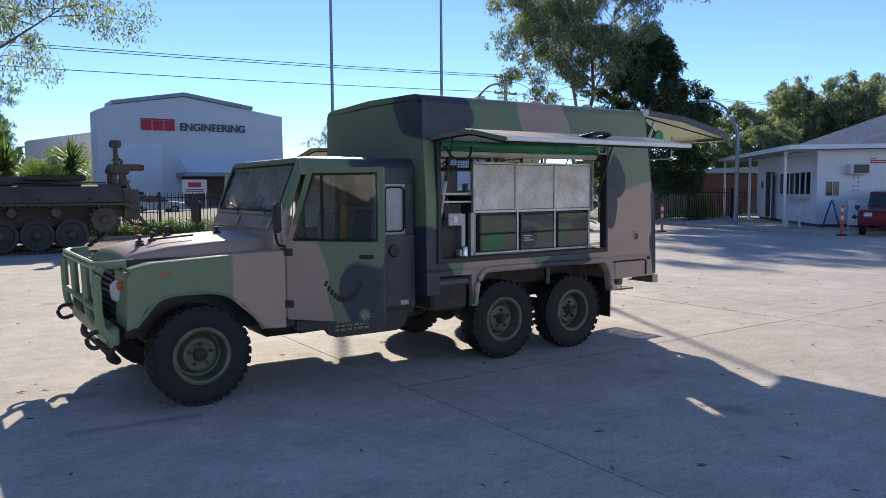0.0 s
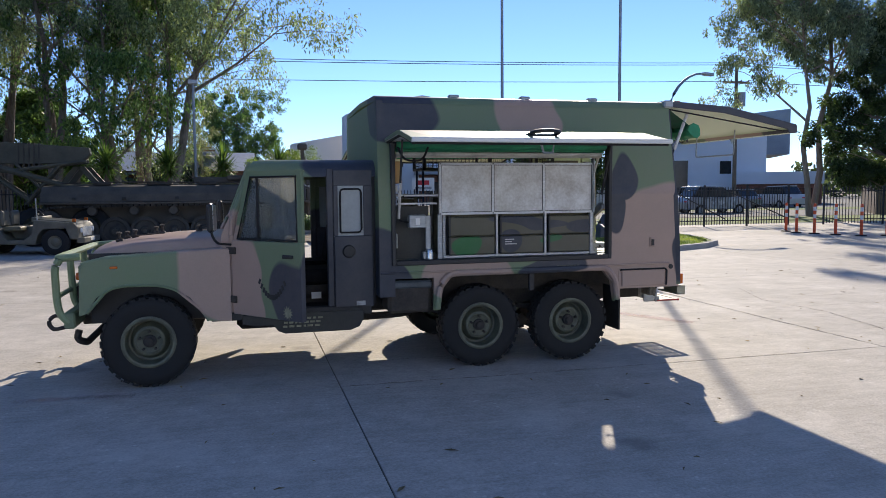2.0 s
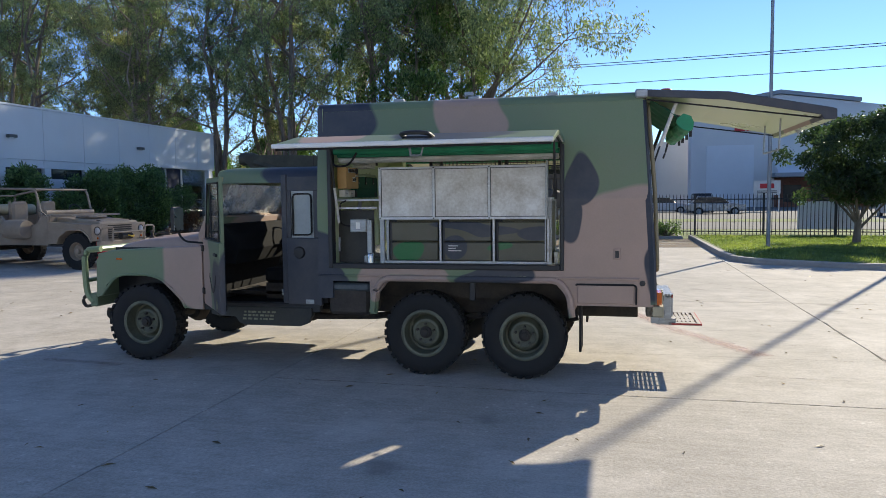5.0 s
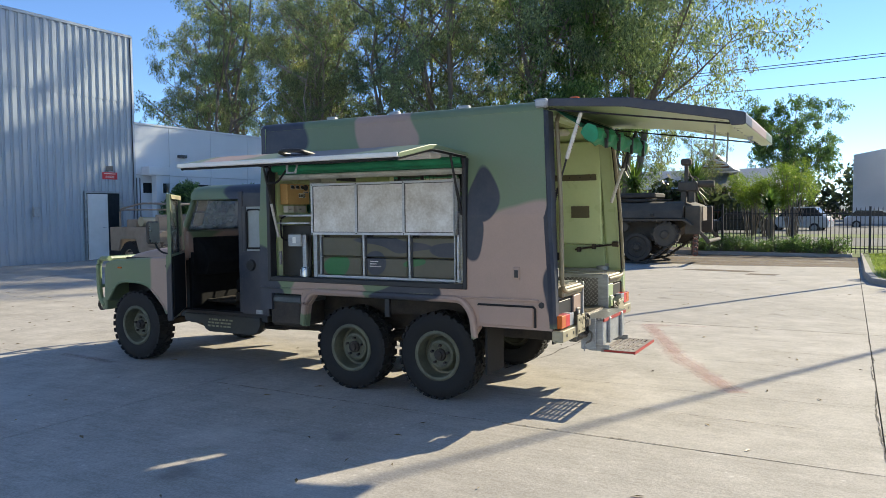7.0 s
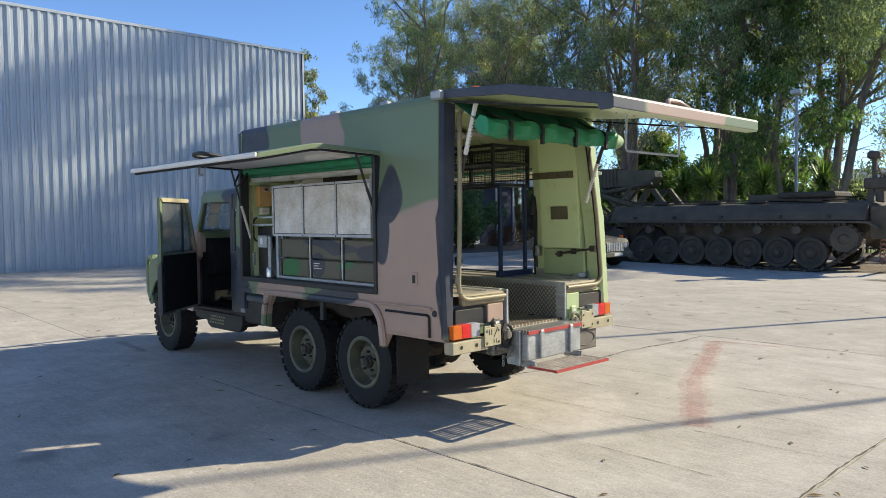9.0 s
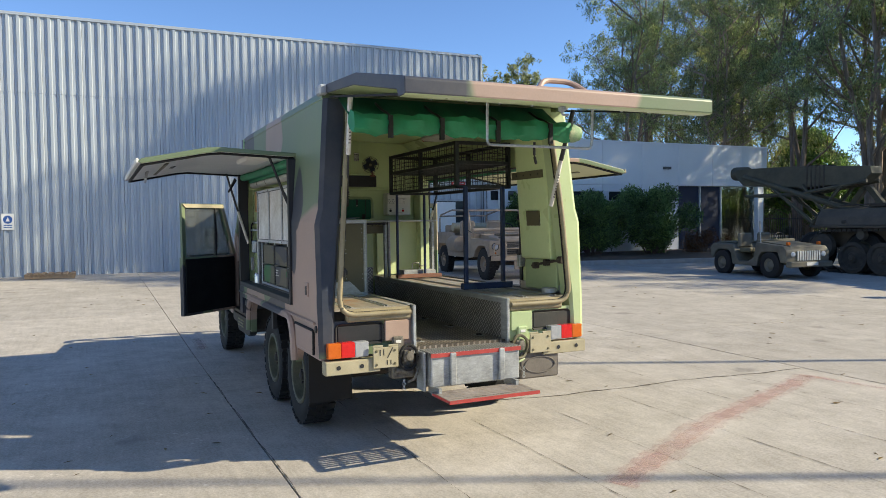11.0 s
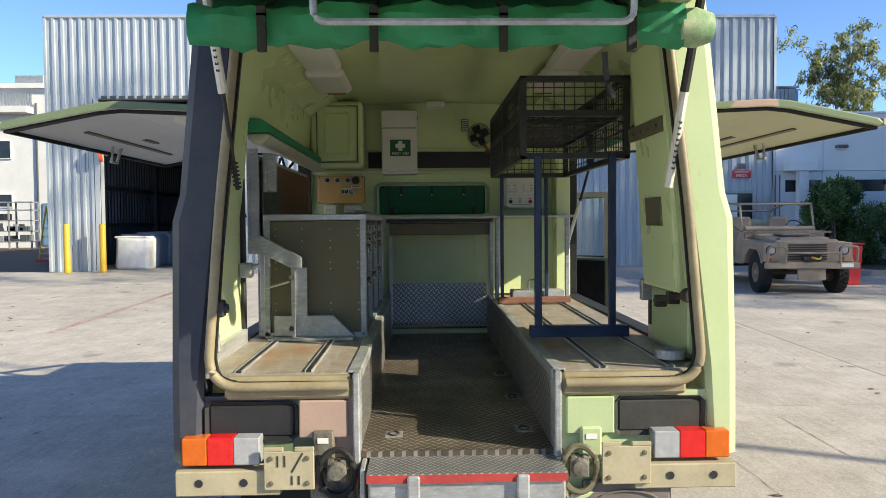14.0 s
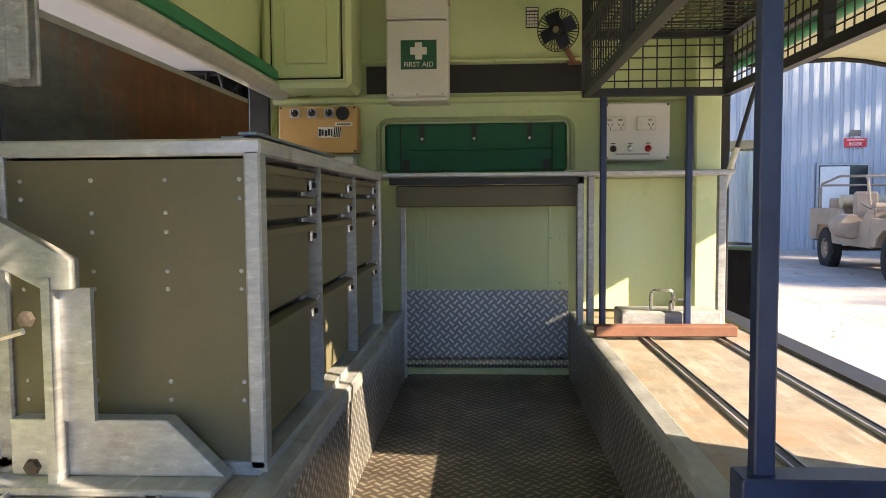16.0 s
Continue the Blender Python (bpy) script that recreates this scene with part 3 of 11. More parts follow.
M["plastic_orange"] = surface("orange_red_plastic", (0.62, 0.08, 0.02), (0.75, 0.12, 0.03), 0.45, 0, 4, 60, 0.03)
M["car_white"] = surface("white_car_paint", (0.60, 0.61, 0.62), (0.68, 0.69, 0.70), 0.22, 0, 2, 40, 0)
M["car_silver"] = surface("silver_car_paint", (0.30, 0.32, 0.34), (0.38, 0.40, 0.42), 0.25, 0.4, 2, 40, 0)
M["car_red"] = surface("dark_red_car_paint", (0.14, 0.012, 0.012), (0.20, 0.02, 0.02), 0.22, 0, 2, 40, 0)
M["car_black"] = surface("black_car_paint", (0.012, 0.013, 0.015), (0.02, 0.021, 0.024), 0.2, 0, 2, 40, 0)


# ---- mesh helpers ----
def bm_box(bm, x0, x1, y0, y1, z0, z1, m=None):
    vs = [bm.verts.new(Vector((x, y, z)) if m is None else m @ Vector((x, y, z))) for x in (x0, x1) for y in (y0, y1) for z in (z0, z1)]
    for f in ((0, 1, 3, 2), (4, 6, 7, 5), (0, 4, 5, 1), (2, 3, 7, 6), (0, 2, 6, 4), (1, 5, 7, 3)):
        bm.faces.new([vs[i] for i in f])
    return vs


def box(x0, x1, y0, y1, z0, z1, bevel=0.0, m=None, segs=1):
    bm = bmesh.new()
    bm_box(bm, x0, x1, y0, y1, z0, z1, m)
    if bevel:
        bmesh.ops.bevel(bm, geom=bm.edges[:], offset=bevel, segments=segs, affect="EDGES", profile=0.6)
    return bm


def prism(poly, axis, a, b, bevel=0.0):
    """A polygon given in the two other axes, drawn out along one axis from a to b."""
    bm = bmesh.new()

    def at(p, v):
        return (v, p[0], p[1]) if axis == "x" else (p[0], v, p[1]) if axis == "y" else (p[0], p[1], v)
    lo, hi = [bm.verts.new(at(p, a)) for p in poly], [bm.verts.new(at(p, b)) for p in poly]
    bm.faces.new(lo); bm.faces.new(hi[::-1])
    for i in range(len(poly)):
        j = (i + 1) % len(poly)
        bm.faces.new((lo[j], lo[i], hi[i], hi[j]))
    bmesh.ops.recalc_face_normals(bm, faces=bm.faces[:])
    if bevel:
        bmesh.ops.bevel(bm, geom=bm.edges[:], offset=bevel, segments=2, affect="EDGES", profile=0.6)
    return bm


def lathe(profile, axis="y", n=32, centre=(0, 0, 0)):
    """Spins (radius, along) pairs round an axis."""
    bm = bmesh.new()
    rings = []
    for i in range(n):
        a = 2 * math.pi * i / n
        ring = []
        for r, h in profile:
            c, s = r * math.cos(a), r * math.sin(a)
            p = (h, c, s) if axis == "x" else (c, h, s) if axis == "y" else (c, s, h)
            ring.append(bm.verts.new(Vector(p) + Vector(centre)))
        rings.append(ring)
    for i in range(n):
        a, b = rings[i], rings[(i + 1) % n]
        for j in range(len(profile) - 1):
            bm.faces.new((a[j], a[j + 1], b[j + 1], b[j]))
    bmesh.ops.remove_doubles(bm, verts=bm.verts[:], dist=1e-5)
    bmesh.ops.recalc_face_normals(bm, faces=bm.faces[:])
    return bm


def tube(points, r, n=8, bm=None, r_end=None, closed=False):
    """A round bar along a line of points."""
    bm = bm or bmesh.new()
    pts = [Vector(p) for p in points]
    rings, k = [], len(pts)
    for i, p in enumerate(pts):
        a, b = (pts[i - 1], pts[(i + 1) % k]) if closed else (pts[max(i - 1, 0)], pts[min(i + 1, k - 1)])
        d = (b - a).normalized()
        u = d.cross(Vector((0, 0, 1)) if abs(d.z) < 0.9 else Vector((1, 0, 0))).normalized()
        w = d.cross(u)
        rr = r if r_end is None else r + (r_end - r) * i / max(k - 1, 1)
        rings.append([bm.verts.new(p + (u * math.cos(2 * math.pi * j / n) + w * math.sin(2 * math.pi * j / n)) * rr) for j in range(n)])
    for i in range(k if closed else k - 1):
        a, b = rings[i], rings[(i + 1) % k]
        for j in range(n):
            bm.faces.new((a[j], a[(j + 1) % n], b[(j + 1) % n], b[j]))
    if not closed:
        bm.faces.new(rings[0][::-1]); bm.faces.new(rings[-1])
    return bm


def bend(points, r=0.06, n=4):
    """Rounds the corners of a line of points."""
    pts = [Vector(p) for p in points]
    out = [pts[0]]
    for a, b, c in zip(pts, pts[1:], pts[2:]):
        u, w = (a - b), (c - b)
        q = min(r, u.length * 0.45, w.length * 0.45)
        p0, p1 = b + u.normalized() * q, b + w.normalized() * q
        for i in range(n + 1):
            t = i / n
            out.append((1 - t) ** 2 * p0 + 2 * t * (1 - t) * b + t * t * p1)
    out.append(pts[-1])
    return out


def thing(name, at, label, category, group="", kind="", turn=0.0):
    """A top-level thing: an Empty at its base."""
    e = new(name)
    e.empty_display_size = 0.2
    e.matrix_world = at if isinstance(at, Matrix) else pose(*at, 0, 0, turn)
    return tagged(e, label, category, group, kind)


SHIFT = {}


def part(name, bm, mats, parent=None, label="", smooth=False, choose=None):
    """Links a bmesh as one mesh object, under a thing or a part."""
    root = parent
    while root is not None and root.parent is not None:
        root = root.parent
    if root is not None and root.name in SHIFT:
        bmesh.ops.translate(bm, verts=bm.verts[:], vec=-SHIFT[root.name])
    me = bpy.data.meshes.new(name)
    if choose:
        for f in bm.faces:
            f.normal_update()
            f.material_index = choose(f)
    if smooth:
        for f in bm.faces:
            f.smooth = True
    bm.to_mesh(me)
    bm.free()
    for mt in (mats if isinstance(mats, (list, tuple)) else [mats]):
        me.materials.append(mt)
    if smooth:
        me.set_sharp_from_angle(angle=radians(38))
    ob = new(name, me)
    ob.parent = parent
    if label:
        ob["label"] = label
    return ob


def joined(*bms):
    """Several bmeshes as one."""
    out = bms[0]
    for b in bms[1:]:
        me = bpy.data.meshes.new("tmp")
        b.to_mesh(me); b.free()
        out.from_mesh(me)
        bpy.data.meshes.remove(me)
    return out


def moved(bm, m):
    bmesh.ops.transform(bm, matrix=m, verts=bm.verts[:])
    return bm


def letters(text, size, mat, name, parent, m, depth=0.004, bold=0.0):
    """Raised lettering as a mesh; m sets its place: x along the line, y up, z out."""
    cu = bpy.data.curves.new(name, "FONT")
    cu.body, cu.size, cu.extrude, cu.align_x, cu.offset = text, size, depth, "CENTER", bold
    tmp = bpy.data.objects.new(name, cu)
    scene.collection.objects.link(tmp)
    dg = bpy.context.evaluated_depsgraph_get()
    me = bpy.data.meshes.new_from_object(tmp.evaluated_get(dg))
    bpy.data.objects.remove(tmp)
    bpy.data.curves.remove(cu)
    me.materials.clear(); me.materials.append(mat)
    me.transform(m)
    if parent is not None:
        root = parent
        while root.parent is not None:
            root = root.parent
        if root.name in SHIFT:
            me.transform(Matrix.Translation(-SHIFT[root.name]))
    ob = new(name, me)
    ob.parent = parent
    return ob


def ground_z(x):
    """The yard rises gently towards the big shed."""
    x = min(max(x, -12.0), 5.0)
    return 0.0075 * (5.0 - x) if x > 1.6 else 0.0255 + 0.01725 * (1.6 - x)


# ---- ground ----
def sheet(name, poly, z, mat, label="", parent=None, kind="structure", thick=0.0):
    bm = bmesh.new()
    f = bm.faces.new([bm.verts.new((x, y, z + ground_z(x))) for x, y in poly])
    if f.calc_area() and f.normal.z < 0:
        f.normal_flip()
    ob = part(name, bm, mat, parent)
    return tagged(ob, label, "ground", "", kind) if parent is None else ob


gx = [-3000, -400, -120, -60, -30, -12.0, 1.6, 5.0, 40, 90, 300, 3000]
gy = [-3000, -300, -60, -14, 0, 14, 29, 60, 120, 400, 3000]
bm = bmesh.new()
gv = [[bm.verts.new((x, y, ground_z(x) - 0.10)) for y in gy] for x in gx]
for i in range(len(gx) - 1):
    for j in range(len(gy) - 1):
        bm.faces.new((gv[i][j], gv[i + 1][j], gv[i + 1][j + 1], gv[i][j + 1]))
ground = tagged(part("ground", bm, M["dirt"]), "bare brown earth and leaf litter", "ground", "", "structure")

SLAB_X = [-11.98, -8.2, -2.53, 3.15, 8.83, 14.5, 20.2, 25.9, 31.6, 37.3]
SLAB_Y = [-30.0, -24.7, -18.7, -12.7, -6.7, -0.72, 5.27, 11.05, 17.3, 23.3, 28.0]
yard = tagged(part("pavement", box(-11.98, 37.3, -30, 28, -0.3, -0.28), M["joint"]), "concrete yard cast in large slabs, stained and dusty", "pavement", "", "structure")
bm = bmesh.new()
for x0, x1 in zip((-11.98, 1.6, 5.0), (1.6, 5.0, 37.3)):
    bm.faces.new([bm.verts.new((x, y, ground_z(x) - 0.012)) for x, y in ((x0, -30), (x1, -30), (x1, 28), (x0, 28))])
part("joint_filler", bm, M["joint"], yard)


def yard_slab(x0, x1, y0, y1):
    bm = bmesh.new()
    g, d = 0.0055, 0.06
    xs = [x0 + g] + [x for x in (1.6, 5.0) if x0 < x < x1] + [x1 - g]
    top = [[bm.verts.new((x, y, ground_z(x))) for x in xs] for y in (y0 + g, y1 - g)]
    low = [[bm.verts.new((x, y, ground_z(x) - d)) for x in xs] for y in (y0 + g, y1 - g)]
    for i in range(len(xs) - 1):
        bm.faces.new((top[0][i], top[0][i + 1], top[1][i + 1], top[1][i]))
        for k, s in ((0, 1), (1, -1)):
            q = (low[k][i], low[k][i + 1], top[k][i + 1], top[k][i])
            bm.faces.new(q[::s])
    for i, s in ((0, 1), (-1, -1)):
        q = (low[1][i], low[0][i], top[0][i], top[1][i])
        bm.faces.new(q[::s])
    return part("slab", bm, M["concrete"], yard)


for x0, x1 in zip(SLAB_X, SLAB_X[1:]):
    for y0, y1 in zip(SLAB_Y, SLAB_Y[1:]):
        yard_slab(x0, x1, y0, y1)

# wandering hairline cracks and chipped joint edges
def crack(pts, w, seed, label=""):
    g = random.Random(seed)
    line = []
    for (ax, ay), (bx, by) in zip(pts, pts[1:]):
        n = max(2, int(math.hypot(bx - ax, by - ay) / 0.07))
        line += [(ax + (bx - ax) * k / n, ay + (by - ay) * k / n) for k in range(n)]
    line.append(pts[-1])
    bm = bmesh.new()
    prev, off = None, Vector((0, 0))
    for k, (x, y) in enumerate(line):
        off = off * 0.86 + Vector((g.uniform(-1, 1), g.uniform(-1, 1))) * min(0.014, w * 3)
        h = w * g.choice((0.5, 0.8, 1.0, 1.0, 1.8, 2.6)) * (0.3 if k in (0, len(line) - 1) else 1)
        d = Vector(line[min(k + 1, len(line) - 1)]) - Vector(line[max(k - 1, 0)])
        s = Vector((-d.y, d.x)).normalized() * h
        q = [(x + off.x + s.x * e, y + off.y + s.y * e) for e in (1, -1)]
        cur = [bm.verts.new((qx, qy, ground_z(qx) + 0.0035)) for qx, qy in q]
        if prev:
            bm.faces.new((prev[0], prev[1], cur[1], cur[0]))
        prev = cur
    bmesh.ops.recalc_face_normals(bm, faces=bm.faces[:])
    return part("crack", bm, M["joint"], yard, label)


for k, (pts, w) in enumerate((([(5.45, 7.1), (5.51, 7.54), (5.63, 8.12), (5.64, 8.53), (5.63, 9.35), (5.7, 10.06), (5.78, 11.0)], 0.006),
                              ([(3.2, 5.27), (6.0, 5.28), (8.8, 5.27)], 0.002), ([(8.83, 5.3), (8.82, 8.0), (8.83, 11.0)], 0.003), ([(9.6, 6.0), (9.9, 7.2), (9.8, 8.4), (10.3, 9.6)], 0.003),
                              ([(3.2, 11.05), (6.0, 11.04), (8.8, 11.05)], 0.003))):
    crack(pts, w, 40 + k)
# shallow float seams left across the slab by the screed
g = random.Random(9)
for k, y in enumerate((6.15, 6.95, 7.7, 8.5, 9.3, 10.08)):
    for x0, x1 in ((3.3, 5.4), (5.8, 8.7), (8.95, 11.6)):
        a, b = x0 + g.uniform(0, 0.7), x1 - g.uniform(0, 0.5)
        crack([(a, y + g.uniform(-0.02, 0.02)), (b, y + g.uniform(-0.02, 0.02))], 0.0016, 70 + k)

# faded red marking lines
m, nt, bsdf = mat_new("faded_red_line")
v = coords(nt)
n = noise_out(nt, v, 2.2, 9, 0.8)
nt.links.new(ramp(nt, noise_out(nt, v, 30, 3), [(0.3, (0.50, 0.13, 0.11)), (0.7, (0.60, 0.25, 0.22))]), bsdf.inputs["Base Color"])
bsdf.inputs["Roughness"].default_value = 0.8
nt.links.new(ramp(nt, n, [(0.36, (0.04, 0.04, 0.04)), (0.70, (0.21, 0.21, 0.21))]), bsdf.inputs["Alpha"])
M["red_line"] = m
def worn_line(pts, w, seed):
    """Worn paint: a faint broad band and a stronger core, both with ragged edges."""
    g = random.Random(seed)
    for width, lift in ((w, 0.004), (w * 0.55, 0.0055)):
        bm = bmesh.new()
        prev = None
        for (ax, ay), (bx, by) in zip(pts, pts[1:]):
            n = max(2, int(math.hypot(bx - ax, by - ay) / 0.05))
            side = Vector((ay - by, bx - ax)).normalized()
            for k in range(n + 1):
                c = Vector((ax + (bx - ax) * k / n, ay + (by - ay) * k / n))
                cur = [bm.verts.new((q.x, q.y, ground_z(q.x) + lift)) for q in (c + side * width * g.uniform(0.32, 0.58), c - side * width * g.uniform(0.32, 0.58))]
                if prev:
                    bm.faces.new((prev[0], prev[1], cur[1], cur[0]))
                prev = cur
        bmesh.ops.recalc_face_normals(bm, faces=bm.faces[:])
        part("painted_line", bm, M["red_line"], yard)


worn_line([(7.72, 7.05), (7.6, 7.3), (6.98, 8.44), (6.59, 9.47), (6.2, 10.47), (6.05, 10.75)], 0.26, 3)
worn_line([(6.05, 10.72), (6.85, 10.86)], 0.14, 4)
worn_line([(-6.4, 1.27), (-1.2, 1.21)], 0.18, 5)
worn_line([(0.6, 5.44), (1.5, 5.42)], 0.15, 6)

# washed-in soil and leaf litter before the hedge, made stronger to paint in tree shade
m, nt, bsdf = mat_new("washed_soil_and_shade")
v = coords(nt)
nt.links.new(ramp(nt, noise_out(nt, v, 9, 5), [(0.3, (0.10, 0.075, 0.05)), (0.7, (0.24, 0.18, 0.13))]), bsdf.inputs["Base Color"])
bsdf.inputs["Roughness"].default_value = 0.95
mp = nt.nodes.new("ShaderNodeMapping"); mp.inputs["Scale"].default_value = (0.35, 1.0, 1); nt.links.new(v, mp.inputs[0])
nt.links.new(ramp(nt, noise_out(nt, mp.outputs[0], 1.3, 7, 0.7), [(0.36, (0.25, 0.25, 0.25)), (0.58, (0.92, 0.92, 0.92))]), bsdf.inputs["Alpha"])
M["washed_soil_and_shade"] = m
for poly in ([(2.2, 23.4), (5.6, 22.9), (8.85, 23.3), (8.85, 27.98), (2.2, 27.98)], [(4.6, 20.9), (6.3, 20.6), (6.5, 21.1), (4.9, 21.4)], [(6.3, 19.9), (7.0, 19.8), (7.1, 20.2), (6.4, 20.3)]):
    sheet("soil_and_shade_stain", poly, 0.004, M["washed_soil_and_shade"], parent=yard)

# roads, lawns, garden bed, kerbs
sheet("road", [(-60, 37), (120, 30), (120, 39), (-60, 46)], -0.06, M["asphalt"], "grey sealed street beyond the fence")
sheet("lawn", [(-60, 46.2), (120, 39.2), (120, 43), (-60, 52)], -0.05, M["lawn"], "sunlit strip of mown grass")
sheet("far_lawn", [(17, 45.6), (46, 43.6), (60, 54), (22, 61)], -0.02, M["lawn"], "sunlit lawn across the street")
sheet("front_lawn", [(12.6, 61.5), (18.2, 55.2), (24.5, 60.0), (19.0, 69.0)], -0.03, M["lawn"], "sunlit lawn before the engineering works")
sheet("far_yard", [(-60, 52.2), (120, 43.2), (120, 110), (-60, 110)], -0.05, M["asphalt"], "sealed car yard across the street")
sheet("verge", [(-40, 30), (18, 28.4), (19, 27.2), (40, 26), (120, 24), (120, 29.8), (-60, 36.8), (-60, 31)], -0.07, M["lawn"], "grass verge along the fence")
sheet("driveway", [(18.8, 26.0), (26.5, 26.0), (27.5, 34), (18, 34.6)], -0.055, M["concrete"], "concrete driveway through the gate")


def island(name, poly, soil, label, h=0.13, w=0.14):
    """A raised bed with a cast kerb round it."""
    t = thing(name, (0, 0, 0), label, "kerbed bed", "", "structure")
    bm = bmesh.new()
    c = Vector((sum(p[0] for p in poly) / len(poly), sum(p[1] for p in poly) / len(poly), 0))
    outer = [Vector((x, y, 0)) for x, y in poly]
    inner = [p + (c - p).normalized() * w * 1.25 for p in outer]
    n = len(poly)
    zs = [ground_z(p.x) for p in outer]
    a = [bm.verts.new((p.x, p.y, z - 0.05)) for p, z in zip(outer, zs)]
    b = [bm.verts.new((p.x + (c.x - p.x) * 0.004, p.y + (c.y - p.y) * 0.004, z + h - 0.03)) for p, z in zip(outer, zs)]
    d = [bm.verts.new((p.x + (c.x - p.x) * 0.008, p.y + (c.y - p.y) * 0.008, z + h)) for p, z in zip(outer, zs)]
    e = [bm.verts.new((p.x, p.y, z + h)) for p, z in zip(inner, zs)]
    for i in range(n):
        j = (i + 1) % n
        for u, v in ((a, b), (b, d), (d, e)):
            bm.faces.new((u[i], u[j], v[j], v[i]))
    bmesh.ops.recalc_face_normals(bm, faces=bm.faces[:])
    part("kerb", bm, M["kerb"], t)
    bm = bmesh.new()
    bm.faces.new([bm.verts.new((p.x, p.y, z + h - 0.012)) for p, z in zip(inner, zs)])
    for f in bm.faces:
        f.normal_update()
        if f.normal.z < 0:
            f.normal_flip()
    part("soil", bm, soil, t)
    return t


island("grass_island", [(8.9, 28.5), (8.9, 20), (9.0, 18.4), (9.4, 17.7), (10.3, 17.1), (11.3, 16.6), (12.3, 16.35), (13.5, 16.4), (14.8, 17.0), (15.7, 17.8), (16.2, 18.9), (16.6, 21), (17.6, 24.5), (18.6, 26.8), (17, 28)], M["lawn"], "mown grass island with a cast concrete kerb")
island("hedge_bed", [(-6, 28.0), (8.7, 28.0), (8.7, 29.8), (-6, 31.0)], M["dirt"], "narrow soil bed along the fence with a low kerb", 0.10)
island("garden_bed", [(-11.9, 16.7), (-8.7, 16.9), (-8.2, 17.2), (-7.4, 21), (-6.9, 25), (-6.9, 29), (-8, 31), (-11.9, 31)], M["dirt"], "bark-mulched garden bed beside the white annex", 0.15)


# ---- big shed ----
def corrugated(y0, y1, z0, z1, x, pitch=0.25, depth=0.042):
    """Trapezoid-ribbed steel sheet on a wall that faces +x."""
    bm = bmesh.new()
    pts, y = [], y0
    while y < y1 - 1e-6:
        for dy, dx in ((0.0, 0.0), (0.24, 0.0), (0.28, -0.30), (0.32, 0.0), (0.55, 0.0), (0.63, 1.0), (0.90, 1.0), (0.98, 0.0)):
            yy = min(y + dy * pitch, y1)
            pts.append((x + dx * depth, yy))
        y += pitch
    clean = [p for i, p in enumerate(pts) if i == 0 or p != pts[i - 1]]
    lo = [bm.verts.new((a, b, z0)) for a, b in clean]
    hi = [bm.verts.new((a, b, z1)) for a, b in clean]
    for i in range(len(clean) - 1):
        bm.faces.new((lo[i], lo[i + 1], hi[i + 1], hi[i]))
    return bm


SX, SZ = -12.0, 7.36
BASE = ground_z(-12)
shed = thing("industrial_shed", (SX, 6, BASE), "tall industrial shed clad in ribbed grey-white steel with a dark open doorway", "shed", "", "structure")
SHIFT[shed.name] = Vector((SX, 6, BASE))
for y in np.arange(-4.0, 16.6, 1.0):
    y0, y1 = float(y), float(min(y + 1.0, 16.6))
    if y1 <= -2.6 or y0 >= 1.3:
        part("cladding_sheet", corrugated(y0, y1, BASE, 5.3, SX), M["clad"], shed)
    elif y0 < -2.6:
        part("cladding_sheet", corrugated(y0, -2.6, BASE, 5.3, SX), M["clad"], shed)
    elif y1 > 1.3:
        part("cladding_sheet", corrugated(1.3, y1, BASE, 5.3, SX), M["clad"], shed)
    part("cladding_sheet", corrugated(y0, y1, 5.29 if (y1 <= -2.6 or y0 >= 1.3) else 5.12, SZ, SX + 0.012), M["clad"], shed)
part("parapet_cap", box(SX - 0.12, SX + 0.07, -4.05, 16.65, SZ, SZ + 0.09, 0.01), M["clad"], shed)
part("corner_flashing", box(SX - 0.1, SX + 0.055, 16.6, 16.68, BASE, SZ + 0.05, 0.008), M["clad"], shed)
part("corner_flashing", box(SX - 0.1, SX + 0.055, -4.08, -4.0, BASE, SZ + 0.05, 0.008), M["clad"], shed)
part("door_jamb", box(SX - 0.25, SX + 0.05, 1.3, 1.42, BASE, 5.12, 0.008), M["clad"], shed)
part("door_jamb", box(SX - 0.25, SX + 0.05, -2.75, -2.6, BASE, 5.12, 0.008), M["clad"], shed)
part("door_header", box(SX - 0.3, SX + 0.05, -2.6, 1.3, 5.08, 5.2, 0.008), M["shed_shade"], shed)
part("side_wall", box(-46, SX - 0.02, 16.45, 16.6, BASE, SZ), M["clad"], shed)
part("side_wall", box(-46, SX - 0.02, -4.0, -3.85, BASE, SZ), M["clad"], shed)
part("back_wall", box(-46.1, -46, -4.0, 16.6, BASE, SZ), M["shed_shade"], shed)
part("inner_lining", box(SX - 0.32, SX - 0.28, 1.42, 16.4, BASE, SZ), M["shed_shade"], shed)
part("inner_lining", box(SX - 0.32, SX - 0.28, -3.85, 1.42, 5.2, SZ), M["shed_shade"], shed)
part("roof", box(-46.1, SX, -4.0, 16.6, SZ - 0.06, SZ + 0.02), M["roof_grey"], shed)
part("floor_slab", box(-46, SX, -4.0, 16.6, BASE - 0.2, BASE), M["concrete"], shed)
for k in range(6):
    xx = SX - 2.5 - k * 5.0
    part("column", box(xx, xx + 0.2, -3.84, -3.62, BASE, SZ - 0.1), M["shed_shade"], shed)
for z in (1.5, 2.7, 3.9, 5.1):
    part("girt", box(-45, SX - 0.4, -3.84, -3.72, z, z + 0.14), M["shed_shade"], shed)
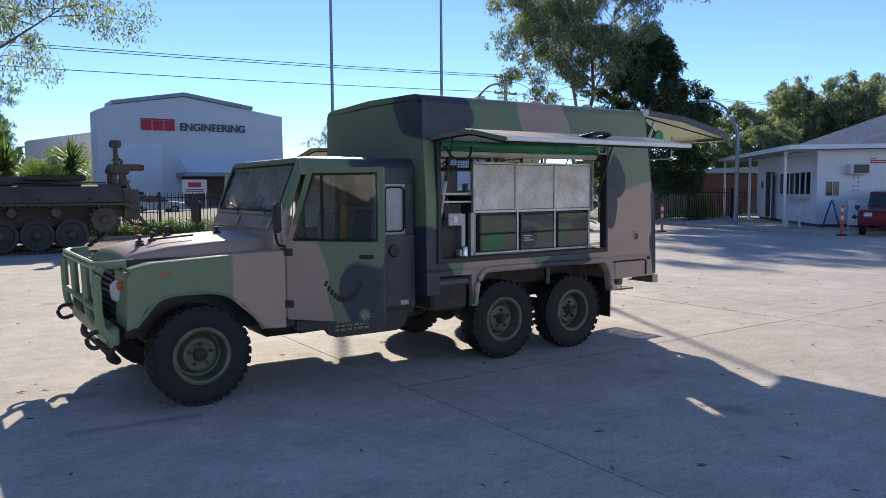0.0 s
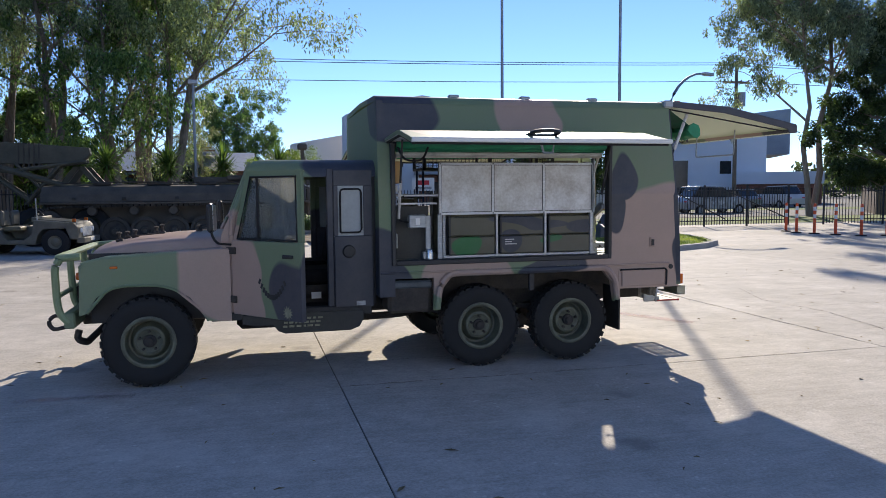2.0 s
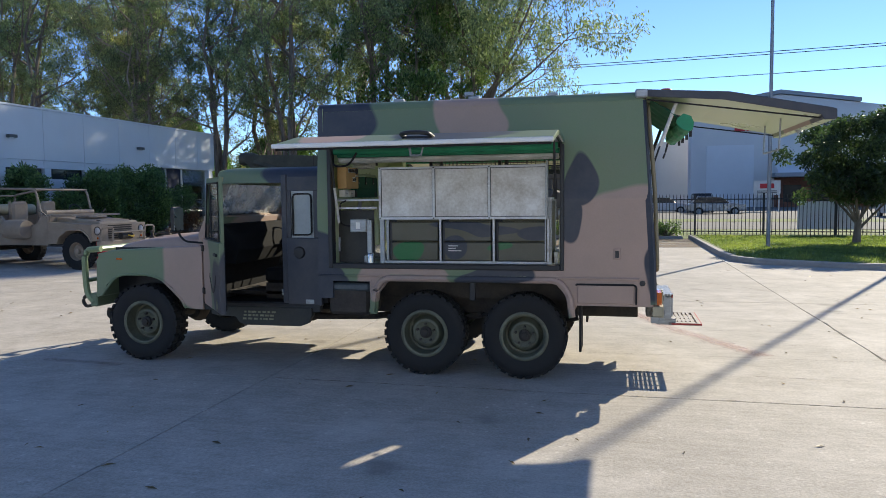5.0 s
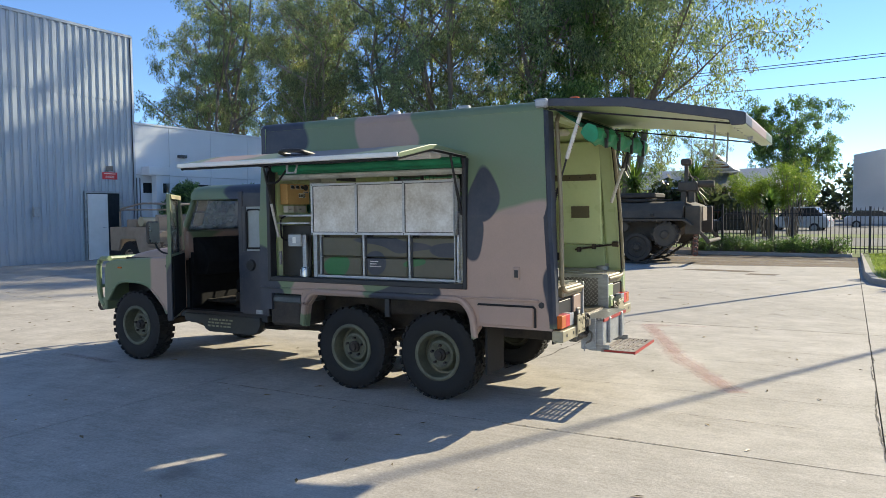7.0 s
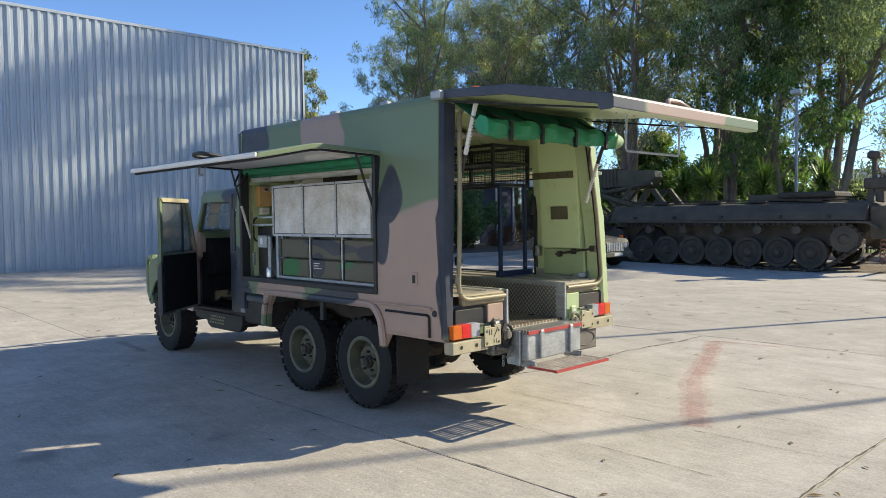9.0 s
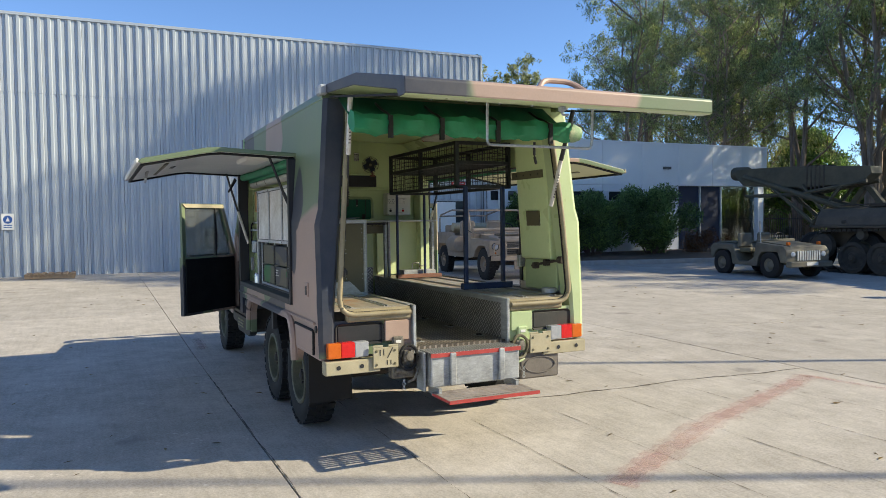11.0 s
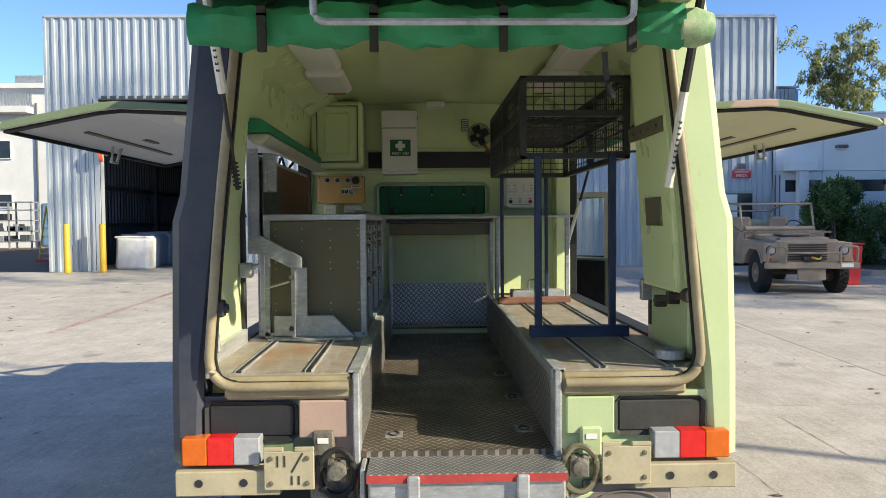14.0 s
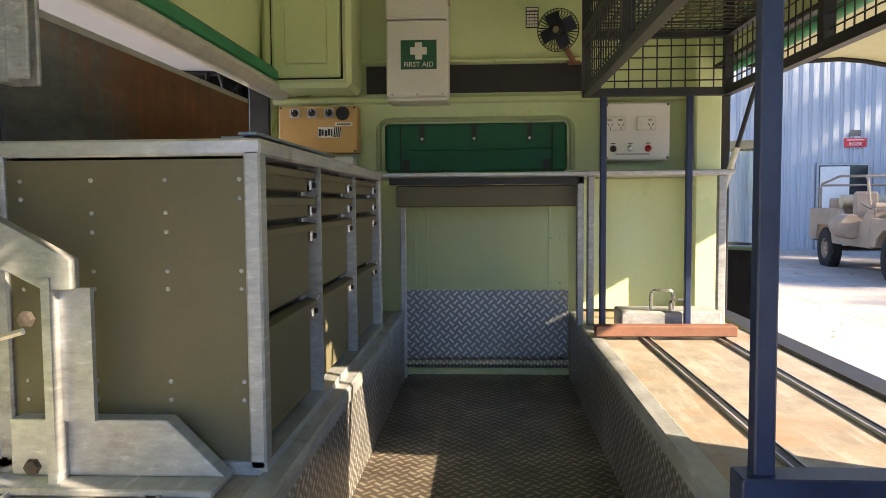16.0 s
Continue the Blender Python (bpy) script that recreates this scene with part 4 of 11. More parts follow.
moved_sheet = moved(corrugated(-16, 16, BASE, SZ - 0.1, 0, 0.25), Matrix.Translation((-29, -3.8, 0)) @ Matrix.Rotation(radians(90), 4, "Z"))
part("inner_sheeting", moved_sheet, M["shed_shade"], shed)
# personnel door in the shed front with a red sign above
sd = thing("door_1", (SX + 0.05, 15.6, BASE), "white flush steel door, ajar, with a dark opening beside it", "door", "", "structure")
part("leaf", box(0.0, 0.05, -0.75, -0.05, 0.02, 2.05, 0.006), M["white"], sd)
part("frame", joined(box(-0.02, 0.035, -0.84, -0.78, 0, 2.14), box(-0.02, 0.035, 0.40, 0.46, 0, 2.14), box(-0.02, 0.035, -0.78, 0.40, 2.08, 2.14)), M["galv"], sd)
# dark sheet stands in for the unlit room behind the opening
part("opening", box(-0.03, 0.012, -0.78, 0.40, 0.01, 2.08), M["pane_opening_dark"], sd)
part("door_handle", tube([(0.05, -0.15, 1.0), (0.10, -0.15, 1.0), (0.10, -0.27, 1.0)], 0.012), M["chrome"], sd)


def flat_sign(name, at, w, h, mat, label, turn=90.0, category="sign"):
    t = thing(name, (*at,), label, category, turn=turn)
    part("plate", box(-w / 2, w / 2, -0.012, 0.0, 0, h, 0.003), mat, t)
    return t


s = flat_sign("warning_sign", (SX + 0.06, 15.68, 2.78), 0.54, 0.22, M["sign_red"], "red rectangular notice with white lettering on the shed wall")
letters("INSIDE", 0.11, M["white"], "lettering", s, pose(0, -0.014, 0.04, 90, 0, 0), 0.001)
part("text_bar", box(-0.21, 0.21, -0.014, -0.012, 0.165, 0.185), M["white"], s)
part("number_plate_sign", box(-0.12, 0.12, -0.012, 0, 0.27, 0.42, 0.003), M["sign_grey"], s, "small dark plate above")
for yy, mm, lab in ((1.66, M["yellow"], "yellow hazard notice with a black triangle"), (2.06, M["sign_blue"], "blue and white mandatory notice")):
    s = flat_sign("safety_sign", (SX + 0.06, yy, 1.55), 0.30, 0.44, mm if mm is M["yellow"] else M["white"], lab + " on ribbed steel wall")
    if mm is M["yellow"]:
        part("symbol", prism([(-0.11, 0.18), (0.11, 0.18), (0, 0.38)], "y", -0.014, -0.012), M["black"], s)
        part("symbol_field", prism([(-0.07, 0.2), (0.07, 0.2), (0, 0.33)], "y", -0.016, -0.014), M["yellow"], s)
    else:
        part("symbol", lathe([(0.0, 0), (0.11, 0.0), (0.11, -0.002), (0.0, -0.002)], "y", 20, (0, -0.013, 0.28)), mm, s)
        part("figure", prism([(-0.05, 0.23), (0.05, 0.23), (0.0, 0.35)], "y", -0.018, -0.0155), M["white"], s)
    for z in (0.06, 0.11):
        part("text_bar", box(-0.1, 0.1, -0.014, -0.012, z, z + 0.02), M["black"] if mm is M["yellow"] else M["sign_blue"], s)
part("switch_box", box(0.0, 0.09, -0.09, 0.09, 0.0, 0.28, 0.01), M["galv"], thing("switch_box", (SX + 0.035, 13.2, 1.62), "small grey switch box on the shed wall", "switch box"))


def bollard(x, y, z, h=1.35):
    b = thing("bollard", (x, y, z), "yellow painted round steel bollard", "bollard", "yellow bollards")
    part("post", lathe([(0.0, h), (0.07, h - 0.005), (0.085, h - 0.03), (0.085, 0), (0, 0)], "z", 20), M["yellow"], b, smooth=True)


bollard(-11.6, 1.16, BASE); bollard(-11.6, -2.42, BASE); bollard(-11.5, -3.36, BASE)
# orange-backed convex mirrors on the door jambs
def door_mirror(y, z, turn, s):
    t = thing("convex_mirror", Matrix.Translation((SX + 0.16, y, z)) @ Matrix.Rotation(radians(turn), 4, "Z") @ Matrix.Rotation(radians(18), 4, "X"), "orange-backed round convex traffic mirror on the shed door jamb", "mirror", "door mirrors")
    part("back", lathe([(0.0, 0.05), (0.12, 0.045), (0.21, 0.02), (0.235, 0.0), (0.225, -0.012)], "y", 28), M["plastic_orange"], t, smooth=True)
    part("mirror_glass", lathe([(0.225, -0.010), (0.12, -0.035), (0.0, -0.045)], "y", 28), M["chrome"], t, smooth=True)
    part("visor", tube([(0.236 * math.cos(a), -0.05, 0.236 * math.sin(a)) for a in np.linspace(0.3, 2.84, 14)], 0.03, 6), M["plastic_orange"], t, smooth=True)
    part("arm", tube([(0, 0.05, 0), (0.0, 0.14, -0.04), (s * 0.16, 0.16, -0.08)], 0.016, 6), M["galv"], t)


door_mirror(1.13, 3.54, 235, -1)
door_mirror(-2.56, 3.55, 14, -1)
pal = thing("pallet", (SX + 0.75, 3.1, BASE), "weathered timber pallet lying by the shed wall", "pallet")
for i in range(7):
    part("board", box(-0.5, 0.5, -0.6 + i * 0.178, -0.49 + i * 0.178, 0.10, 0.12), M["timber"], pal)
for x in (-0.45, 0, 0.40):
    part("bearer", box(x, x + 0.06, -0.6, 0.58, 0.0, 0.099), M["timber"], pal)


def bulk_bag(x, y, w, h, mat, label):
    b = thing("bulk_bag", (x, y, BASE), label, "bag")
    bm = box(-w / 2, w / 2, -w / 2, w / 2, 0, h, 0.12, segs=3)
    for vv in bm.verts:
        vv.co.x += 0.05 * math.sin(9 * vv.co.z + vv.co.y * 5); vv.co.y += 0.05 * math.sin(7 * vv.co.z + 2)
    part("sack", bm, mat, b, smooth=True)
    part("rim", tube([(-w / 2 + .06, -w / 2 + .06, h), (w / 2 - .06, -w / 2 + .06, h), (w / 2 - .06, w / 2 - .06, h), (-w / 2 + .06, w / 2 - .06, h)], 0.03, 6, closed=True), mat, b)


M["bag"] = surface("white_woven_bag", (0.5, 0.5, 0.5), (0.7, 0.7, 0.7), 0.8, 0, 4, 60, 0.2)
M["bag_grey"] = surface("grey_bin_plastic", (0.34, 0.36, 0.40), (0.5, 0.52, 0.56), 0.6, 0, 4, 60, 0.1)
bulk_bag(-13.2, -2.1, 1.0, 0.95, M["bag"], "white woven bulk bag standing inside the shed doorway")
bulk_bag(-14.6, -2.4, 1.1, 1.0, M["bag_grey"], "grey bulk bin inside the shed")
bulk_bag(-15.9, -2.4, 1.1, 1.05, M["bag_grey"], "grey bulk bin inside the shed")
for k in range(3):
    st = thing("stored_crate", (-17.5 - k * 2.2, -1.9 + 0.5 * k, BASE), "low timber crate in the dark shed", "crate")
    part("crate_body", box(-0.5, 0.5, -0.4, 0.4, 0.0, 0.45 + 0.1 * k, 0.02), M["timber"], st)
    part("lid", box(-0.52, 0.52, -0.42, 0.42, 0.455 + 0.1 * k, 0.49 + 0.1 * k, 0.008), M["timber"], st)

# unseen plain pale wall, added on the south side to fill the truck's shade
sw = thing("wall_south", (15, -15, 0), "unseen plain pale wall added to bounce light into the shade", "wall", "", "structure")
part("wall", box(-17, 30, -0.2, 0.0, 0, 8.0), M["bounce_blue"], sw)

# ---- white annex ----
AZ = 4.62
annex = thing("annex", (SX, 23, BASE), "low white panel-clad annex with a shaded glass entrance", "building", "", "structure")
SHIFT[annex.name] = Vector((SX, 23, BASE))
ye = 30.62
seams = [16.7, 18.1, 20.0, 21.9, 23.8, 25.68, 27.5, 29.2, ye]
for a, b in zip(seams, seams[1:]):
    part("wall_panel", box(SX - 0.12, SX, a + 0.006, b - 0.006, 2.98, AZ, 0.004), M["annex"], annex)
    if a < 25:
        part("wall_panel", box(SX - 0.15, SX - 0.03, a + 0.006, b - 0.006, BASE, 2.38, 0.004), M["annex"], annex)
        part("window_head", box(SX - 0.15, SX - 0.03, a + 0.006, b - 0.006, 2.72, 2.976, 0.004), M["annex"], annex)
        part("window_pane", box(SX - 0.12, SX - 0.10, a + 0.3, b - 0.06, 2.381, 2.719), M["pane_opening_dark"], annex)
        part("wall_pier", box(SX - 0.13, SX - 0.02, a + 0.01, a + 0.3, 2.382, 2.718), M["annex"], annex)
for a, b in ((25.75, 26.88), (26.94, 28.04)):
    part("entrance_panel", box(SX - 0.2, SX - 0.16, a, b, BASE, 2.97), M["navy_glass"], annex)
for y in (25.70, 26.888, 28.05):
    part("entrance_mullion", box(SX - 0.2, SX - 0.1, y, y + 0.045, BASE, 2.97), M["white"], annex)
part("entrance_pane", box(SX - 0.19, SX - 0.17, 28.10, 30.04, BASE, 2.97), M["glass"], annex)
part("column", box(SX - 0.2, SX + 0.02, ye - 0.56, ye - 0.22, BASE, 2.975, 0.01), M["annex"], annex)
part("roof", box(-30, SX - 0.125, 16.7, ye - 0.145, AZ - 0.1, AZ - 0.02), M["roof_grey"], annex)
part("parapet_cap", box(SX - 0.2, SX + 0.03, 16.7, ye + 0.03, AZ + 0.003, AZ + 0.063), M["annex"], annex)
part("end_wall", box(-30, SX - 0.13, ye - 0.14, ye, 2.98, AZ), M["annex"], annex)
part("back_wall", box(-30.1, -30, 16.7, ye, BASE, AZ), M["annex"], annex)
part("soffit", box(-30, SX - 0.13, 25.55, ye - 0.15, 2.975, 3.02), M["annex"], annex)
part("recess_wall", box(-20, SX - 0.2, 25.35, 25.5, BASE, 2.97), M["annex"], annex)
for yy in (18.6, 25.0):
    wl = thing("wall_light", (SX, yy, 3.62), "small dark wall light on the white annex", "wall light")
    part("housing", box(0.0, 0.16, -0.16, 0.16, 0, 0.10, 0.015), M["sign_grey"], wl)
    part("lens", box(0.02, 0.15, -0.14, 0.14, -0.012, 0.0), M["lens_clear"], wl)
rp = thing("roof_plant", (-17.6, 19.4, AZ - 0.02), "grey ribbed plant box on the annex roof", "plant box")
part("casing", box(-0.6, 0.6, -0.45, 0.45, 0.0, 1.65, 0.02), M["clad"], rp)
part("rib", joined(*[box(0.6, 0.63, -0.42 + 0.14 * k, -0.35 + 0.14 * k, 0.05, 1.6) for k in range(7)]), M["clad"], rp)
part("cap", box(-0.65, 0.66, -0.5, 0.5, 1.652, 1.72, 0.01), M["clad"], rp)
dp = thing("duct", (SX + 0.2, 17.4, BASE), "white square downpipe with a box hood by the annex corner", "duct")
part("pipe", box(-0.1, 0.14, -0.16, 0.12, 0.0, 2.7, 0.01), M["annex"], dp)
part("hood", box(-0.17, 0.22, -0.5, 0.35, 2.7, 2.98, 0.015), M["annex"], dp)
for y in (-0.75, -0.62):
    part("conduit", tube([(-0.1, y, 0.9), (-0.1, y, 2.6)], 0.018), M["sign_grey"], dp)
bin_ = thing("red_bin", (-6.6, 15.6, ground_z(-6.6)), "red plastic wheelie bin beside the tan vehicle", "bin")
part("bin_body", prism([(-0.24, 0), (0.24, 0), (0.29, 0.85), (-0.29, 0.85)], "x", -0.26, 0.26, 0.02), M["sign_red"], bin_)
part("bin_lid", box(-0.3, 0.3, -0.32, 0.32, 0.852, 0.90, 0.02), M["sign_red"], bin_)


# ---- plants ----
def leaf_cloud(name, centres, radii, count, size, mat, parent, seed, droop=0.5, slim=0.3, flat=0.75):
    """Many small leaves scattered through clumps, thicker towards their outside."""
    g = np.random.default_rng(seed)
    centres, radii = np.array(centres, float), np.array(radii, float)
    pick = g.choice(len(centres), count, p=radii ** 2 / np.sum(radii ** 2))
    d = g.normal(size=(count, 3)); d /= np.linalg.norm(d, axis=1)[:, None]
    r = radii[pick] * g.uniform(0.15, 1.0, count) ** 0.55
    p = centres[pick] + d * r[:, None] * np.array((1, 1, flat))
    axis = g.normal(size=(count, 3)) * (1 - droop) + np.array((0, 0, -1.0)) * droop * g.uniform(0.4, 1.6, (count, 1))
    axis /= np.linalg.norm(axis, axis=1)[:, None]
    side = np.cross(axis, g.normal(size=(count, 3))); side /= np.linalg.norm(side, axis=1)[:, None] + 1e-9
    ln = size * g.uniform(0.6, 1.3, count)[:, None]
    a, s = axis * ln, side * ln * slim * 0.5
    vs = np.stack([p, p + a * 0.5 + s, p + a, p + a * 0.5 - s], 1).reshape(-1, 3)
    me = bpy.data.meshes.new(name)
    me.vertices.add(len(vs)); me.vertices.foreach_set("co", vs.ravel().astype(np.float32))
    me.loops.add(count * 4); me.loops.foreach_set("vertex_index", np.arange(count * 4, dtype=np.int32))
    me.polygons.add(count); me.polygons.foreach_set("loop_start", np.arange(0, count * 4, 4, dtype=np.int32))
    me.polygons.foreach_set("loop_total", np.full(count, 4, dtype=np.int32))
    me.update(); me.validate()
    me.materials.append(mat)
    ob = new(name, me)
    ob.parent = parent
    return ob


def gum_tree(at, height, spread, seed, leaves, mat, bark, label, size=0.16, low=0.24, stems=3, twigs=8, sprays_each=4, lean_x=0.0):
    """Several slender stems from one foot, long rising limbs, and leaves hanging in separate clumps."""
    g = random.Random(seed)
    t = thing("gum_tree", at, label, "tree", "gum trees")
    bm = bmesh.new()
    trunks = []
    for q in range(stems):
        az = 6.283 * q / stems + g.uniform(-.5, .5)
        out = (0.0 if stems == 1 else g.uniform(0.05, 0.13)) * height
        lean = Vector((math.cos(az) * out + lean_x, math.sin(az) * out, 0))
        top = height * (1.0 if q == 0 else g.uniform(0.72, 0.95))
        trunks.append([Vector((0.12 * math.cos(az), 0.12 * math.sin(az), 0)) * (stems > 1)] + [lean * f + Vector((g.uniform(-1, 1), g.uniform(-1, 1), 0)) * 0.30 + Vector((0, 0, top * f)) for f in (.15, .3, .45, .6, .75, .90)])
        tube(trunks[-1], 0.075 + height * 0.0065 - 0.02 * (q > 0), 8, bm, 0.035)
    tips, rad = [], []
    n = 18
    for i in range(n):
        trunk = trunks[i % stems]
        f = low + (0.90 - low) * i / (n - 1)
        k = min(int(f / 0.15), 5)
        s = trunk[k].lerp(trunk[k + 1], g.random())
        az = i * 2.4 + g.uniform(-.6, .6)
        shape = 0.62 + 0.5 * math.sin(math.pi * min(1.0, (f - low) / (0.98 - low) * 0.8 + 0.15))
        ln = spread * shape * g.uniform(0.60, 1.1)
        d = Vector((math.cos(az), math.sin(az), g.uniform(0.45, 1.2))).normalized()
        p1 = s + d * ln * 0.5 + Vector((g.uniform(-.3, .3), g.uniform(-.3, .3), -0.1))
        p2 = s + d * ln + Vector((g.uniform(-.5, .5), g.uniform(-.5, .5), g.uniform(0.0, .8)))
        tube([s, p1, p2], 0.035 + height * 0.0020, 6, bm, 0.020)
        tips.append(p2); rad.append(spread * 0.15)
        for j in range(twigs):
            o = s.lerp(p1, g.uniform(0.5, 1)) if j < 2 else p1.lerp(p2, g.random())
            e = o + Vector((g.uniform(-1, 1), g.uniform(-1, 1), g.uniform(-.5, .8))) * spread * 0.36
            tube([o, o.lerp(e, 0.5) + Vector((0, 0, 0.15)), e], 0.024, 4, bm, 0.008)
            tips.append(e); rad.append(spread * g.uniform(0.09, 0.18))
    part("trunk", bm, bark, t, smooth=True)
    # each twig ends in a few hanging clumps with gaps between them
    sprays, reach = [], []
    for p, r in zip(tips, rad):
        for j in range(sprays_each):
            d = Vector((g.gauss(0, 1), g.gauss(0, 1), g.gauss(0, 0.8))).normalized()
            sprays.append(p + d * r * g.uniform(0.2, 1.15)); reach.append(r * g.uniform(0.24, 0.62))
    leaf_cloud("crown", sprays, reach, leaves, size, mat, t, seed, 0.6, 0.32, 1.15)
    return t


gum_label = "tall eucalypt with slender dark stems and drooping grey-green leaves"
gums = [gum_tree((-6, 37, ground_z(-6)), 19.5, 5.2, 3, 34000, M["leaf"], M["bark"], gum_label),
        gum_tree((-16, 44, 0.26), 22.0, 5.2, 8, 32000, M["leaf_grey"], M["bark"], gum_label, low=0.30),
        gum_tree((-13, 39, 0.26), 17.0, 5.0, 21, 32000, M["leaf_dusk"], M["bark_pale"], gum_label, low=0.26)]
for k, (x, y, s, a) in enumerate([(-20, 37, 0.82, 40), (-25, 42, 0.9, 120), (-31, 38, 0.82, 200), (-36, 44, 0.85, 10), (-9.5, 42, 1.05, 75),
                                  (-2.5, 40.5, 1.1, 160), (-10, 34.6, 0.9, 330), (-28, 48, 1.0, 220),
                                  (-18, 33.5, 0.78, 145), (-27, 36, 0.95, 60), (-33, 43, 1.0, 310), (-22.5, 40, 0.95, 265), (-14.5, 35.5, 0.85, 15)]):
    src = gums[k % 3]
    copy_thing(src, pose(x, y, ground_z(x) - 0.05, 0, 0, a) @ Matrix.Diagonal((s, s, s, 1)))
gum_tree((-1.4, 36.2, 0.0), 21.2, 8.8, 12, 95000, M["leaf"], M["bark"], "tall open-crowned eucalypt with long limbs and drooping leaves", size=0.18, low=0.24, stems=2, twigs=11, sprays_each=4, lean_x=3.8)
gum_tree((31.8, 32.6, -0.06), 16.5, 5.6, 33, 92000, M["leaf_grey"], M["bark_pale"], "large spreading eucalypt with a pale forked trunk by the gate", low=0.42, size=0.20, stems=2, twigs=12, sprays_each=5)


def dense_tree(at, height, width, seed, leaves, mat, label, size):
    """One trunk, level and rising limbs, and a full crown that nearly reaches the ground."""
    g = random.Random(seed)
    t = thing("dense_tree", at, label, "tree")
    bm = bmesh.new()
    tube([(0, 0, 0), (0.1, 0, height * 0.3), (-0.1, 0.1, height * 0.6), (0, 0, height * 0.88)], 0.30, 10, bm, 0.05)
    cs, rs = [], []
    for i in range(150):
        f = g.uniform(0.14, 1.0) ** 0.9
        r = width * (0.55 + 0.5 * math.sin(math.pi * min(1, f * 0.95))) * (1 - 0.72 * max(0, f - 0.55) / 0.45) * g.uniform(0.45, 1.08)
        az = i * 2.4 + g.uniform(-.4, .4)
        e = Vector((r * math.cos(az), r * math.sin(az), height * f))
        o = Vector((0, 0, max(0.8, height * f - r * g.uniform(0.2, 0.7))))
        tube([o, o.lerp(e, 0.55) + Vector((0, 0, 0.12)), e], 0.05, 5, bm, 0.012)
        for j in range(3):
            cs.append(e + Vector((g.uniform(-1, 1), g.uniform(-1, 1), g.uniform(-.8, .6))) * width * 0.13); rs.append(width * g.uniform(0.07, 0.16))
    part("trunk", bm, M["bark"], t, smooth=True)
    leaf_cloud("crown", cs, rs, leaves, size, mat, t, seed, 0.4, 0.30, 0.95)
    return t


dense_tree((34.4, 29.6, -0.06), 10.4, 3.6, 40, 80000, M["leaf_dark"], "dense dark-leaved tree beside the eucalypt", 0.24)
backing = dense_tree((-9.0, 46, 0.1), 7.0, 3.5, 44, 42000, M["leaf_bush"], "dense dark shade tree behind the row of gums", 0.30)
for x, y, k, a in ((-17.5, 50, 1.0, 80), (-27, 52, 1.1, 170), (-37, 50, 1.05, 260)):
    copy_thing(backing, pose(x, y, 0.1, 0, 0, a) @ Matrix.Diagonal((k, k, k, 1)))
office_gum = gum_tree((62, 36, -0.06), 9.0, 5.0, 51, 46000, M["leaf_grey"], M["bark"], "broad rounded eucalypt behind the site office", low=0.22, size=0.30, stems=3, twigs=9, sprays_each=6)
for x, y, k, a in ((57, 40, 0.82, 70), (72, 41, 1.02, 140), (66, 31, 0.95, 200), (76, 34, 1.1, 290), (84, 38, 1.15, 30), (54.5, 35.5, 0.60, 250)):
    copy_thing(office_gum, pose(x, y, -0.06, 0, 0, a) @ Matrix.Diagonal((k, k, k, 1)))
gum_tree((-3.4, 35.8, 0.0), 14.5, 4.6, 58, 32000, M["leaf_bush"], M["bark"], "dense dark green tree with several stems behind the boom trailer", low=0.24, size=0.22, twigs=9, sprays_each=5)
gum_tree((-51, 40.5, 0.2), 15.5, 4.4, 91, 26000, M["leaf_dusk"], M["bark_pale"], "rounded dusty eucalypt behind the annex", low=0.25, size=0.30, stems=2, twigs=9, sprays_each=6)
gum_tree((2.0, 101, -0.06), 14.2, 6.2, 77, 40000, M["leaf_bush"], M["bark"], "rounded bushy eucalypt beyond the car yard", low=0.16, size=0.32, stems=3, twigs=9, sprays_each=6)
g = random.Random(15)
rw = thing("roadside_thicket", (0, 0, -0.06), "dense mixed green thicket across the street", "trees", "", "stuff")
cs, rs = [], []
for k in range(70):
    x = -62 + 64 * k / 69
    y, h = 60 + g.uniform(-3, 6) + max(0, -x - 30) * 0.2, g.uniform(2.0, 4.2)
    cs += [(x, y, h * 0.3), (x + g.uniform(-1.5, 1.5), y + g.uniform(-2, 2), h * 0.75)]
    rs += [h * 0.45, h * 0.32]
leaf_cloud("foliage", cs, rs, 38000, 0.55, M["leaf_far"], rw, 17, 0.3, 0.5, 0.9)


